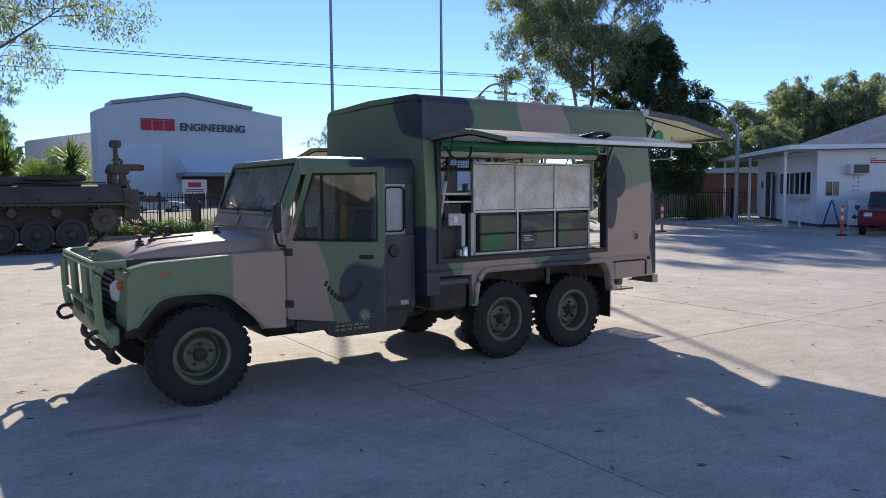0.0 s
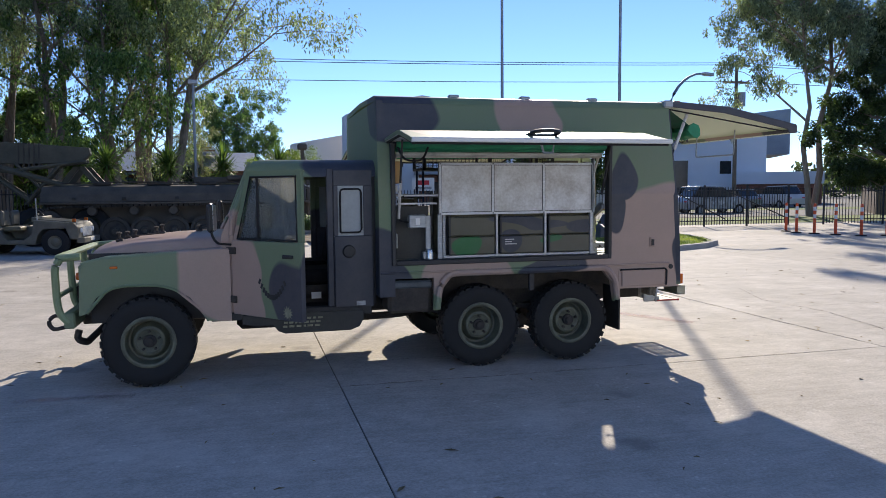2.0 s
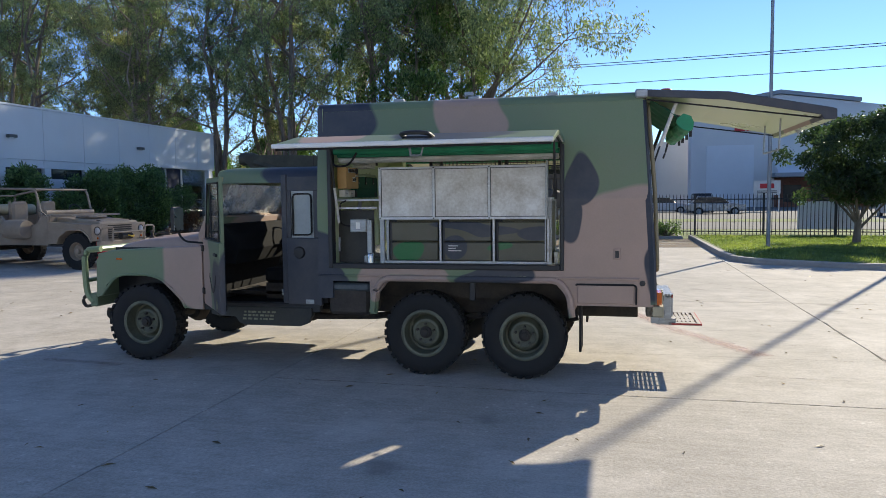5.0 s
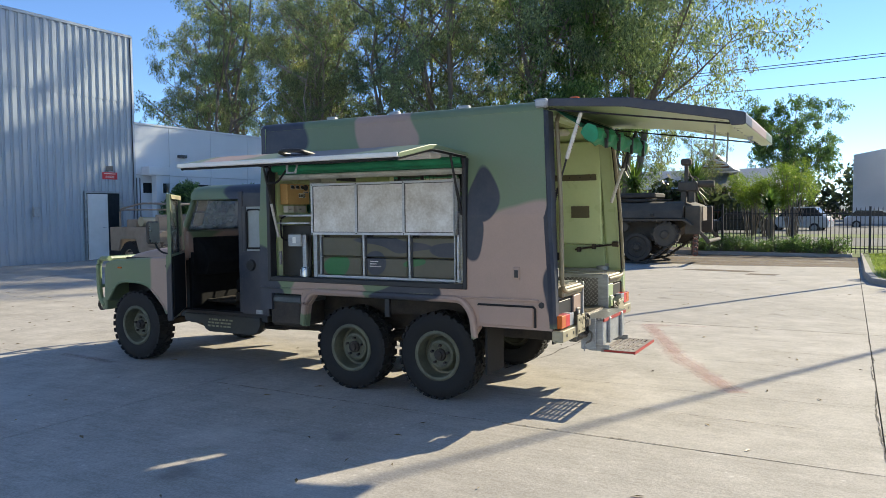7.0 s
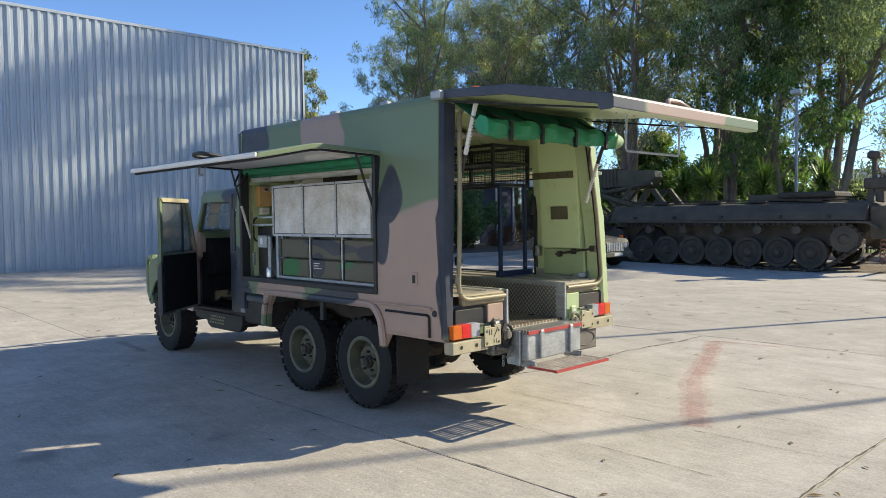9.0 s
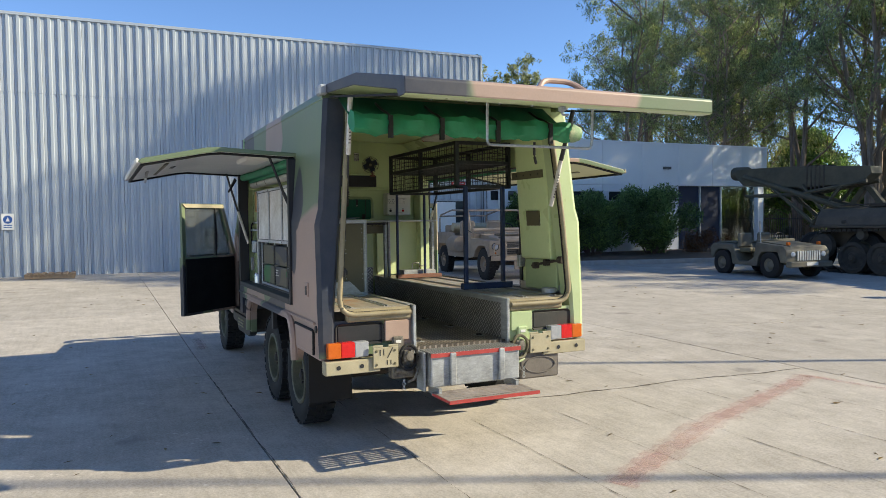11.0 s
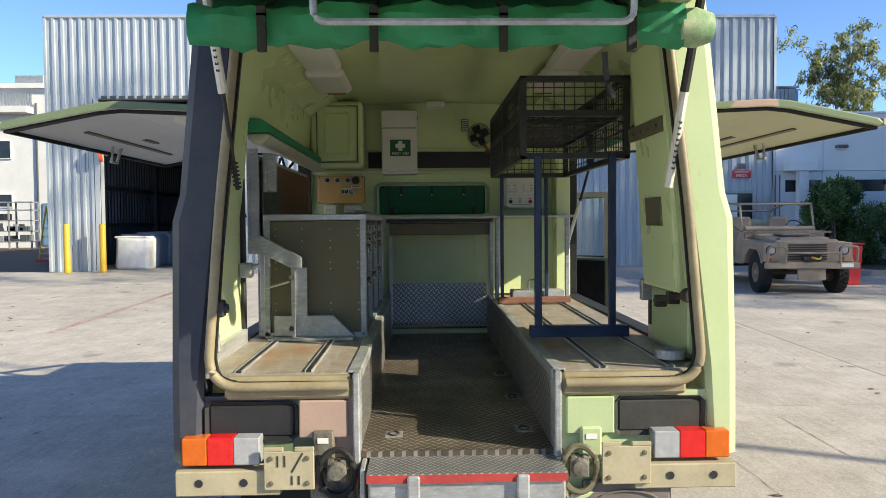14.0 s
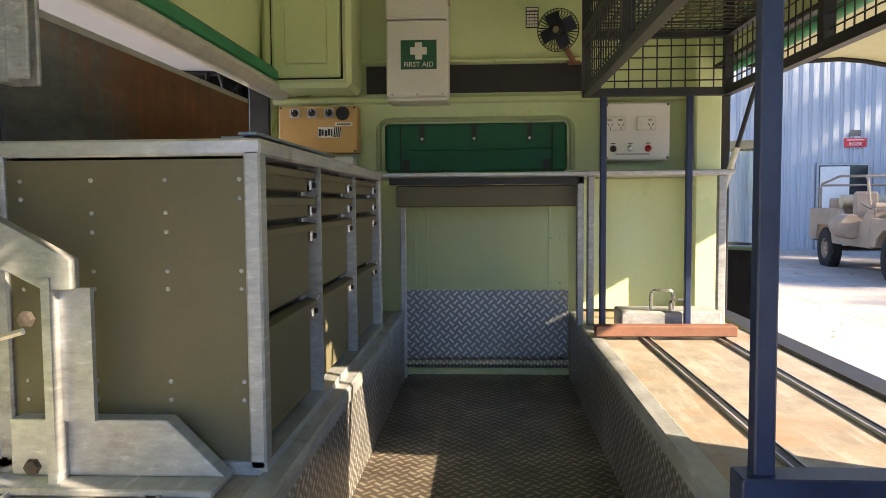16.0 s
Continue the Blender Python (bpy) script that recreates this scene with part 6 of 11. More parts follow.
ac = part("air_conditioner", box(1.02, 1.74, -0.40, 0.0, 2.04, 2.44, 0.02), M["white"], of)
part("intake_grille", joined(box(1.14, 1.70, -0.412, -0.401, 2.08, 2.40), *[box(1.14, 1.70, -0.42, -0.412, 2.09 + 0.045 * k, 2.105 + 0.045 * k) for k in range(7)]), M["sign_grey"], ac)
part("vent_hole", joined(*[lathe([(0, -0.012), (0.028, -0.012), (0.03, 0.0)], "y", 10, (1.30 + 0.17 * i, 0, 1.42 + 0.16 * j)) for i in range(2) for j in range(4) if (i, j) != (0, 2)]), M["sign_grey"], of)
sg = part("wall_sign", box(1.80, 2.95, -0.02, 0.0, 2.42, 2.68, 0.003), M["white"], of)
for z, a_, b_ in ((2.60, 1.86, 2.08), (2.53, 1.86, 2.8), (2.46, 1.86, 2.5)):
    part("text_bar", box(a_, b_, -0.024, -0.0205, z, z + 0.045), M["sign_red"], sg)
rf = part("pitched_roof", prism([(0.9, 3.08), (9.5, 3.08), (9.5, 5.6), (8.1, 5.6)], "y", -0.6, 14), M["roof_grey"], of, "grey ribbed sheet roof behind the awning")
part("roof_rib", joined(*[moved(box(0, 7.6, -0.02, 0.02, 0.0, 0.03), Matrix.Translation((0.95, y, 3.10)) @ Matrix.Rotation(-math.atan2(2.52, 7.2), 4, "Y")) for y in np.arange(-0.5, 14, 0.6)]), M["galv"], rf)
ln_ = thing("brick_outbuilding", (42.5, 29.5, 0), "low brick outbuilding with a pale skillion roof behind the fence", "building", turn=-36)
part("wall", box(-3.0, 6, 0, 5, -0.1, 2.6), M["brick"], ln_)
part("skillion_roof", prism([(-3.4, 2.62), (6.4, 2.62), (6.4, 3.2), (-3.4, 2.85)], "y", -0.5, 5.4), M["galv"], ln_)
part("roller_door", box(-6.8, -3.02, 0.0, 5, -0.1, 2.5), M["desert"], ln_)
part("side_roof", box(-7.2, -3.42, -0.4, 5.2, 2.51, 2.62), M["galv"], ln_)


def a_frame(px, py, mt, board, lab, turn):
    t = thing("a_frame_sign", (px, py, PAD), lab + " standing on the pad", "sign", turn=turn)
    for sgn in (-1, 1):
        lean = Matrix.Translation((0, sgn * 0.30, 0)) @ Matrix.Rotation(radians(sgn * 15), 4, "X")
        part("leg_frame", moved(joined(box(-0.31, -0.27, -0.015, 0.015, 0, 1.08), box(0.27, 0.31, -0.015, 0.015, 0, 1.08), box(-0.27, 0.27, -0.015, 0.015, 1.04, 1.08), box(-0.27, 0.27, -0.015, 0.015, 0.14, 0.18)), lean), mt, t)
        if board or sgn < 0:
            part("panel", moved(box(-0.27, 0.27, -0.008, 0.008, 0.18, 1.04), lean), mt, t)
    lean = Matrix.Translation((0, -0.30, 0)) @ Matrix.Rotation(radians(-15), 4, "X")
    if board:
        part("arrow", moved(prism([(-0.2, 0.45), (-0.05, 0.55), (-0.05, 0.48), (0.2, 0.48), (0.2, 0.42), (-0.05, 0.42), (-0.05, 0.35)], "y", -0.014, -0.009), lean), M["black"], t)
        part("badge", moved(prism([(-0.09, 0.90), (0.09, 0.90), (0.09, 0.78), (0, 0.68), (-0.09, 0.78)], "y", -0.014, -0.009), lean), M["sign_grey"], t)
    else:
        for z in (0.5, 0.62, 0.80):
            part("text_bar", moved(box(-0.18, 0.18, -0.012, -0.009, z, z + 0.05), lean), M["white"], t)


a_frame(28.0, 15.2, M["sign_blue"], False, "blue folding A-frame sign", 25)
a_frame(28.2, 14.35, M["white"], True, "white folding A-frame sign with a black arrow", -62)
ch = thing("plastic_chair", (27.85, 16.65, PAD), "white moulded plastic garden chair by the office", "chair", turn=-50)
part("seat", box(-0.22, 0.22, -0.22, 0.22, 0.40, 0.43, 0.01), M["white"], ch)
part("backrest", joined(*[moved(box(-0.012, 0.012, y, y + 0.05, 0, 0.42, 0.005), Matrix.Translation((0.21, 0, 0.43)) @ Matrix.Rotation(radians(10), 4, "Y")) for y in (-0.21, -0.125, -0.04, 0.045, 0.13)], box(0.26, 0.30, -0.22, 0.19, 0.83, 0.88, 0.01)), M["white"], ch)
for y in (-0.25, 0.21):
    part("armrest", tube(bend([(0.22, y + 0.02, 0.62), (-0.18, y + 0.02, 0.62), (-0.20, y + 0.02, 0.40)], 0.05), 0.018, 6), M["white"], ch)
for x in (-0.2, 0.17):
    for y in (-0.2, 0.17):
        part("leg", prism([(x, 0.4), (x + 0.045, 0.4), (x + 0.035 + 0.05 * (1 if x > 0 else -1), 0.0), (x + 0.005 + 0.05 * (1 if x > 0 else -1), 0.0)], "y", y, y + 0.035), M["white"], ch)
ms = thing("memorial_stone", (13.05, 20.05, 0.10), "dark grey trapezoid stone with a pale plaque on the grass island", "memorial stone")
part("stone", prism([(0, -0.05), (1.36, -0.05), (1.36, 0.12), (1.18, 0.36), (0.90, 0.68), (0.84, 0.74), (0.55, 0.77), (0.26, 0.76), (0.20, 0.66), (0.02, 0.36)], "y", 0, 0.34, 0.03), M["rock"], ms)
part("plaque", box(0.48, 1.0, -0.012, -0.001, 0.22, 0.50, 0.003), M["galv"], ms, "pale metal plaque")
for z, a, b in ((0.42, 0.55, 0.93), (0.36, 0.58, 0.90), (0.27, 0.62, 0.86)):
    part("text_bar", box(a, b, -0.016, -0.013, z, z + 0.03), M["sign_grey"], ms)


def fence_board(at, turn, w, z0, z1, mat, label):
    t = thing("fence_board", at, label, "board", turn=turn)
    part("panel", box(0, w, 0.03, 0.045, z0, z1, 0.003), mat, t)
    for z in (z0 + 0.12, z1 - 0.16):
        part("batten", box(0.03, w - 0.03, 0.046, 0.08, z, z + 0.05), M["galv"], t)
    return t


# boards fixed to the street side of the fence
fence_board((12.75, 28.66, 0), -6.65, 1.95, 0.33, 1.35, M["pale_board"], "pale grey sheet board fixed to the black fence")
fb = fence_board((16.45, 28.2, 0), -30, 1.12, 0.70, 1.84, M["pale_board"], "tall pale grey board fixed to the black fence")
part("stripe", box(0.0, 1.12, 0.022, 0.029, 0.74, 0.79), M["yellow"], fb)
fb = fence_board((17.55, 27.56, 0), -30, 0.46, 0.80, 1.60, M["sign_red"], "red and teal notice fixed to the black fence")
part("lower_half", box(0.0, 0.46, 0.022, 0.029, 0.80, 1.18), M["teal"], fb)

# mown grass on the island
g = np.random.default_rng(61)
n = 60000
px, py = g.uniform(9.1, 18.2, n), g.uniform(16.7, 28.2, n)
edge = [(9.15, 28.2), (9.15, 20), (9.25, 18.6), (9.65, 17.95), (10.45, 17.35), (11.4, 16.85), (12.3, 16.6), (13.4, 16.65), (14.6, 17.2), (15.45, 18.0), (15.95, 19.0), (16.35, 21), (17.3, 24.5), (18.3, 26.7), (16.9, 27.8)]
inside_ = np.zeros(n, bool)
for k in range(len(edge)):
    (xa, ya), (xb, yb) = edge[k], edge[k - 1]
    inside_ ^= ((ya > py) != (yb > py)) & (px < (xb - xa) * (py - ya) / (yb - ya + 1e-9) + xa)
px, py = px[inside_], py[inside_]
n = len(px)
az, tilt, ln = g.uniform(0, 6.283, n), g.uniform(0.1, 0.9, n), g.uniform(0.04, 0.085, n)
base = np.stack([px, py, np.full(n, 0.115)], 1)
up = np.stack([np.cos(az) * np.sin(tilt), np.sin(az) * np.sin(tilt), np.cos(tilt)], 1) * ln[:, None]
sd = np.stack([-np.sin(az), np.cos(az), np.zeros(n)], 1) * 0.010
vs = np.stack([base - sd, base + sd, base + up], 1).reshape(-1, 3)
me = bpy.data.meshes.new("grass")
me.from_pydata(vs.tolist(), [], np.arange(n * 3).reshape(-1, 3).tolist())
me.materials.append(M["grass_blade"])
tagged(new("grass", me), "short sunlit yellow-green mown grass on the island", "grass", "", "stuff")


# ---- parked cars beyond the fence ----
def car(at, turn, paint, label, suv=False):
    t = thing("parked_car", at, label, "car", "parked cars", turn=turn)
    h = 0.25 if suv else 0.0
    body = [(-2.2, 0.35), (2.2, 0.35), (2.25, 0.62), (2.1, 0.88 + h * .4), (1.15, 0.98 + h * .5), (-2.05, 1.0 + h * .5), (-2.25, 0.8)]
    part("body", prism(body, "y", -0.88, 0.88, 0.06), paint, t)
    cabin = [(-1.95, 1.0 + h * .5), (1.05, 0.98 + h * .5), (0.35, 1.45 + h), (-1.35, 1.5 + h)]
    part("cabin", prism([(x * 0.97, z) for x, z in cabin], "y", -0.74, 0.74, 0.05), M["pane_opening_dark"], t)
    part("roof", prism([(0.30, 1.42 + h), (-1.35, 1.46 + h), (-1.35, 1.53 + h), (0.28, 1.49 + h)], "y", -0.75, 0.75, 0.02), paint, t)
    for x in (-1.35, 1.35):
        for y in (-0.9, 0.72):
            w = part("wheel", lathe([(0, 0), (0.32, 0), (0.34, 0.03), (0.34, 0.15), (0.32, 0.18), (0, 0.18)], "y", 20, (x, y, 0.34)), M["rubber"], t)
            part("rim", lathe([(0, -0.012), (0.2, -0.012), (0.2, 0.192), (0, 0.192)], "y", 14, (x, y, 0.34)), M["galv"], w)
    for y in (-0.7, 0.5):
        part("headlight", box(2.12, 2.22, y, y + 0.25, 0.66, 0.8, 0.01), M["lens_clear"], t)
        part("taillight", box(-2.24, -2.15, y, y + 0.25, 0.7, 0.88, 0.01), M["lens_red"], t)
    return t


car((30.5, 39.5, -0.05), 0, M["car_silver"], "silver utility parked across the street", True)
for k, (x, y, a, mt, lab) in enumerate(((24, 52, 90, "car_white", "white car"), (27, 52, 90, "car_silver", "silver car"), (30, 51, 90, "car_white", "white car"), (33, 50.5, 90, "car_black", "black car"),
        (36, 50, 80, "car_white", "white car"), (39.5, 49.5, 90, "car_silver", "silver car"), (43, 49, 90, "car_white", "white car"), (10.4, 68, 0, "car_white", "white four-wheel drive"), (-2.5, 66, 20, "car_white", "white utility"), (14.0, 62, 0, "car_silver", "silver car"),
        (13.5, 68, 90, "car_black", "black car"), (-1.0, 54, 10, "car_white", "white van"))):
    car((x, y, -0.05), a, M[mt], lab + " in the far car yard", k % 2 == 0)
car((5.3, 57.6, -0.05), 170, M["car_white"], "white four-wheel drive parked across the street", True)
car((2.2, 50.0, -0.05), 185, M["car_black"], "dark low sedan parked along the street")
car((28.3, 13.1, 0), 200, M["car_red"], "dark red car beside the site office")


# ---- dry leaves and grit scattered over the concrete ----
lt = thing("leaf_litter", (0, 0, 0), "scattered dry leaves and twigs on the concrete", "leaf litter", "", "stuff")
g = random.Random(77)
bm = bmesh.new()
for k in range(620):
    x, y = (g.uniform(-8, 14), g.uniform(-1, 16)) if k < 420 else (g.uniform(-2, 9), g.gauss(25.8, 1.2))
    a, ln = g.uniform(0, 6.28), g.uniform(0.02, 0.06)
    z = ground_z(x) + 0.004
    dx, dy = math.cos(a) * ln, math.sin(a) * ln
    bm.faces.new([bm.verts.new(q) for q in ((x - dx, y - dy, z), (x + dy * .25, y - dx * .25, z + 0.008), (x + dx, y + dy, z + 0.002), (x - dy * .25, y + dx * .25, z + 0.004))])
part("leaves", bm, M["litter"], lt)


# ---- distant tree line ----
g = random.Random(5)
fw = thing("far_woods", (0, 0, 0), "distant line of mixed green trees beyond the street", "trees", "", "stuff")
cs, rs = [], []
for k in range(210):
    a = math.radians(-115 + 215 * k / 209)
    r = g.uniform(112, 150)
    h = g.uniform(3.0, 8.5)
    x, y = r * math.sin(a), r * math.cos(a)
    cs += [(x, y, h * 0.35), (x + g.uniform(-3, 3), y + g.uniform(-3, 3), h * 0.75)]
    rs += [h * 0.55, h * 0.45]
leaf_cloud("foliage", cs, rs, 46000, 1.0, M["leaf_far"], fw, 7, 0.2, 0.6, 0.8)
hill = bmesh.new()
ring = []
for k in range(61):
    a = math.radians(-130 + 260 * k / 60)
    h = 16 + 7 * math.sin(k * 0.37) + 5 * math.sin(k * 0.91 + 1)
    ring.append([hill.verts.new((900 * math.sin(a), 900 * math.cos(a), -2)), hill.verts.new((1100 * math.sin(a), 1100 * math.cos(a), h)), hill.verts.new((1500 * math.sin(a), 1500 * math.cos(a), h * 0.6))])
for p, q in zip(ring, ring[1:]):
    for i in range(2):
        hill.faces.new((p[i], p[i + 1], q[i + 1], q[i]))
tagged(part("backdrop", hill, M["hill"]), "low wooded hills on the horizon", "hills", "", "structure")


M["tank_wheel"] = surface("dusty_wheel_rubber", (0.035, 0.030, 0.024), (0.085, 0.072, 0.055), 0.85, 0, 5, 50, 0.2)
# ---- tracked carrier hull parked before the hedge ----
tk = thing("tracked_army_vehicle", (1.2, 24.0, 0), "rusty olive-brown tracked army vehicle with bare road wheels", "tracked vehicle")
SHIFT[tk.name] = Vector((1.2, 24.0, 0))
part("hull", prism([(-3.2, 1.15), (-2.8, 0.70), (3.6, 0.70), (4.45, 1.25), (4.5, 1.75), (4.1, 1.90), (-2.9, 1.92), (-3.4, 1.6)], "y", 23.1, 25.4, 0.04), M["tank"], tk)
part("mudguard", prism([(-3.3, 1.33), (4.30, 1.31), (4.55, 1.15), (4.58, 1.19), (4.34, 1.37), (-3.3, 1.39)], "y", 22.50, 23.12, 0.01), M["tank"], tk)
part("side_plate", prism([(22.56, 1.39), (22.66, 1.62), (22.86, 1.84), (23.12, 1.88), (23.12, 1.39)], "x", -3.25, 4.28, 0.03), M["tank"], tk)
for x in (-2.4, -1.05, 0.42, 2.1, 3.35):
    part("side_lug", box(x, x + 0.10, 22.54, 22.66, 1.45, 1.53, 0.01), M["tank_dark"], tk)
for x, w_ in ((-1.9, 0.5), (-0.4, 0.7), (1.1, 0.5), (2.5, 0.6)):
    part("deck_fitting", box(x, x + w_, 22.95, 23.3, 1.88, 1.97, 0.02), M["tank_dark"], tk)
part("deck_rail", tube([(-3.0, 22.98, 1.93), (-1.0, 22.95, 1.97), (1.5, 22.98, 1.95), (3.9, 22.95, 1.94)], 0.022, 6), M["tank_dark"], tk)
part("deck_box", box(0.9, 3.0, 23.4, 25.0, 1.93, 2.12, 0.03), M["tank"], tk)
part("deck_cover", box(1.9, 3.4, 23.0, 24.4, 2.0, 2.16, 0.04), M["tank_dark"], tk)
for y in (22.62, 25.45):
    for x in (-2.13, -1.29, -0.46, 0.38, 1.23, 2.08, 2.93):
        w = part("road_wheel", lathe([(0, -0.06), (0.12, -0.08), (0.16, -0.02), (0.30, -0.02), (0.33, -0.07), (0.42, -0.07), (0.42, 0.12), (0, 0.12)], "y", 28, (x, y + 0.06, 0.52)), M["tank_wheel"], tk, smooth=True)
        part("hub_cap", lathe([(0, -0.05), (0.07, -0.045), (0.09, 0)], "y", 12, (x, y - 0.02, 0.52)), M["tank"], w, smooth=True)
    for x in (-1.9, -0.75, 0.35, 1.5, 2.55):
        part("return_roller", lathe([(0, -0.05), (0.12, -0.04), (0.15, 0.08), (0, 0.08)], "y", 16, (x, y + 0.05, 1.13)), M["tank"], tk, smooth=True)
    sp = lathe([(0, -0.08), (0.10, -0.09), (0.14, -0.03), (0.28, -0.02), (0.34, -0.03), (0.36, 0.0), (0.36, 0.14), (0, 0.14)], "y", 24, (3.77, y, 0.90))
    sprocket = part("sprocket", sp, M["tank"], tk)
    sp = bmesh.new()
    for k in range(16):
        bm_box(sp, -0.03, 0.045, 0.0, 0.12, -0.03, 0.03, Matrix.Translation((3.77, y, 0.90)) @ Matrix.Rotation(2 * math.pi * k / 16, 4, "Y") @ Matrix.Translation((0.37, 0, 0)))
    tagged(part("tooth_ring", sp, M["tank"], sprocket), kind="stuff")
    part("idler", lathe([(0, -0.07), (0.2, -0.06), (0.34, -0.04), (0.36, 0.1), (0, 0.1)], "y", 24, (-3.05, y + 0.02, 0.82)), M["tank_dark"], tk)
    loop = [(-3.35, 0.52), (-2.7, 0.07), (3.2, 0.07), (4.10, 0.72), (4.17, 0.95), (4.0, 1.22), (3.7, 1.30), (2.2, 1.29), (0.8, 1.28), (-0.9, 1.28), (-3.0, 1.24), (-3.4, 1.0)]
    dense = []
    for a, b in zip(loop, loop[1:] + loop[:1]):
        n_ = max(1, int(math.hypot(b[0] - a[0], b[1] - a[1]) / 0.15))
        dense += [(a[0] + (b[0] - a[0]) * i / n_, a[1] + (b[1] - a[1]) * i / n_) for i in range(n_)]
    tr_ = bmesh.new()
    for a, b in zip(dense, dense[1:] + dense[:1]):
        an = math.atan2(b[1] - a[1], b[0] - a[0])
        bm_box(tr_, -0.062, 0.062, -0.06, 0.34, -0.03, 0.03, Matrix.Translation(((a[0] + b[0]) / 2, y, (a[1] + b[1]) / 2)) @ Matrix.Rotation(-an, 4, "Y"))
    tagged(part("track", tr_, M["tank_dark"], tk), kind="stuff")
part("tow_frame", joined(box(4.3, 4.75, 22.8, 23.0, 0.9, 1.75, 0.03), box(4.3, 4.75, 24.9, 25.1, 0.9, 1.75, 0.03), tube([(4.7, 22.9, 1.0), (4.95, 22.9, 0.7), (4.95, 25.0, 0.7), (4.7, 25.0, 1.0)], 0.06, 8)), M["tank"], tk)
mst = part("winch_mast", joined(box(4.10, 4.26, 23.25, 23.42, 1.85, 2.2, 0.02), box(4.32, 4.50, 23.25, 23.42, 1.85, 2.2, 0.02), box(4.12, 4.30, 23.95, 24.12, 1.85, 2.2, 0.02), box(4.02, 4.58, 23.2, 23.62, 2.18, 2.48, 0.04),
                                box(4.08, 4.46, 23.62, 24.2, 2.22, 2.38, 0.03), box(4.19, 4.30, 23.30, 23.41, 2.46, 2.98, 0.015)), M["tank"], tk)
part("mast_head", box(4.09, 4.40, 23.2, 23.48, 2.96, 3.17, 0.05), M["tank"], mst)
part("mast_arm", lathe([(0, -0.3), (0.09, -0.3), (0.11, -0.1), (0.11, 0.2), (0.085, 0.28), (0, 0.28)], "x", 14, (4.75, 23.45, 2.40)), M["tank"], mst, smooth=True)
for k, (y, z) in enumerate(((23.32, 2.62), (23.55, 2.58), (23.9, 2.5), (24.1, 2.62))):
    part("mast_hook", tube(bend([(4.34, y, 2.30), (4.42 + 0.04 * (k % 2), y, z - 0.05), (4.34, y + 0.05, z + 0.05), (4.28, y, z)], 0.04), 0.022, 6), M["tank"], mst)
part("mast_stay", tube([(4.25, 23.36, 2.9), (4.72, 23.9, 1.75)], 0.02, 6), M["tank"], mst)
part("end_plate", box(4.755, 4.785, 23.05, 23.75, 1.30, 1.72, 0.01), M["desert"], tk, "sand-coloured plate on the hull end")
for k in range(6):
    part("loose_chain_link", tube([(4.62 + 0.07 * math.cos(a), 22.75 + 0.02 * k, 0.35 + 0.12 * k + 0.07 * math.sin(a)) for a in np.linspace(0, 6.28, 9)[:-1]], 0.02, 5, closed=True), M["red_brown"], tk)

# ---- launcher boom on a wheeled carriage ----
gn = thing("launcher_trailer", (-3.8, 23.8, ground_z(-4)), "dark brown-green trailer carrying a long slanted boom with lattice struts", "trailer")
SHIFT[gn.name] = Vector((-3.8, 23.8, ground_z(-4)))
bmm = Matrix.Translation((-6.55, 23.0, 3.05)) @ Matrix.Rotation(radians(5), 4, "Z") @ Matrix.Rotation(radians(2), 4, "Y")
part("boom", moved(prism([(0.25, -0.12), (0.55, -0.40), (1.6, -0.44), (2.6, -0.46), (4.3, -0.36), (4.6, -0.10), (4.55, 0.10), (2.2, 0.16), (0.25, 0.13)], "y", -0.26, 0.26, 0.02), bmm), M["boom_paint"], gn)
part("muzzle", moved(lathe([(0.15, 0.0), (0.20, 0.0), (0.215, 0.05), (0.215, 0.50), (0.17, 0.58), (0.14, 0.58), (0.14, 0.02)], "x", 20), bmm), M["boom_paint"], gn, smooth=True)
for k in range(5):
    part("boom_rib", moved(box(2.7 + k * 0.13, 2.74 + k * 0.13, -0.275, 0.275, -0.52, 0.17), bmm), M["tank_dark"], gn)
lat = bmesh.new()
for yy in (-0.30, 0.30):
    tube([bmm @ Vector((0.6, yy, -0.12)), bmm @ Vector((5.0, yy, -1.35))], 0.085, 8, lat)
    tube([bmm @ Vector((0.7, yy, -0.72)), bmm @ Vector((2.5, yy, -0.66)), bmm @ Vector((4.5, yy, -0.30))], 0.055, 6, lat)
    tube([bmm @ Vector((1.6, yy, -0.45)), bmm @ Vector((3.0, yy, -1.5))], 0.06, 6, lat)
    tube([bmm @ Vector((2.6, yy, -0.40)), bmm @ Vector((3.7, yy, -1.6))], 0.05, 6, lat)
    tube([bmm @ Vector((3.8, yy, -0.40)), bmm @ Vector((2.9, yy, -1.6))], 0.05, 6, lat)
part("lattice_strut", lat, M["boom_paint"], gn)
part("carriage", prism([(-4.3, 0.75), (-0.9, 0.75), (-0.8, 1.1), (-3.9, 1.15), (-4.4, 1.0)], "y", 23.3, 25.0, 0.03), M["tank_dark"], gn)
for yy in (23.45, 24.5):
    part("upper_frame", joined(prism([(-3.5, 1.1), (-3.3, 1.1), (-2.3, 2.45), (-2.5, 2.45)], "y", yy, yy + 0.14, 0.01), prism([(-1.3, 1.1), (-1.1, 1.1), (-2.2, 2.45), (-2.4, 2.45)], "y", yy, yy + 0.14, 0.01), box(-2.9, -1.7, yy, yy + 0.14, 1.62, 1.76, 0.01)), M["boom_paint"], gn)
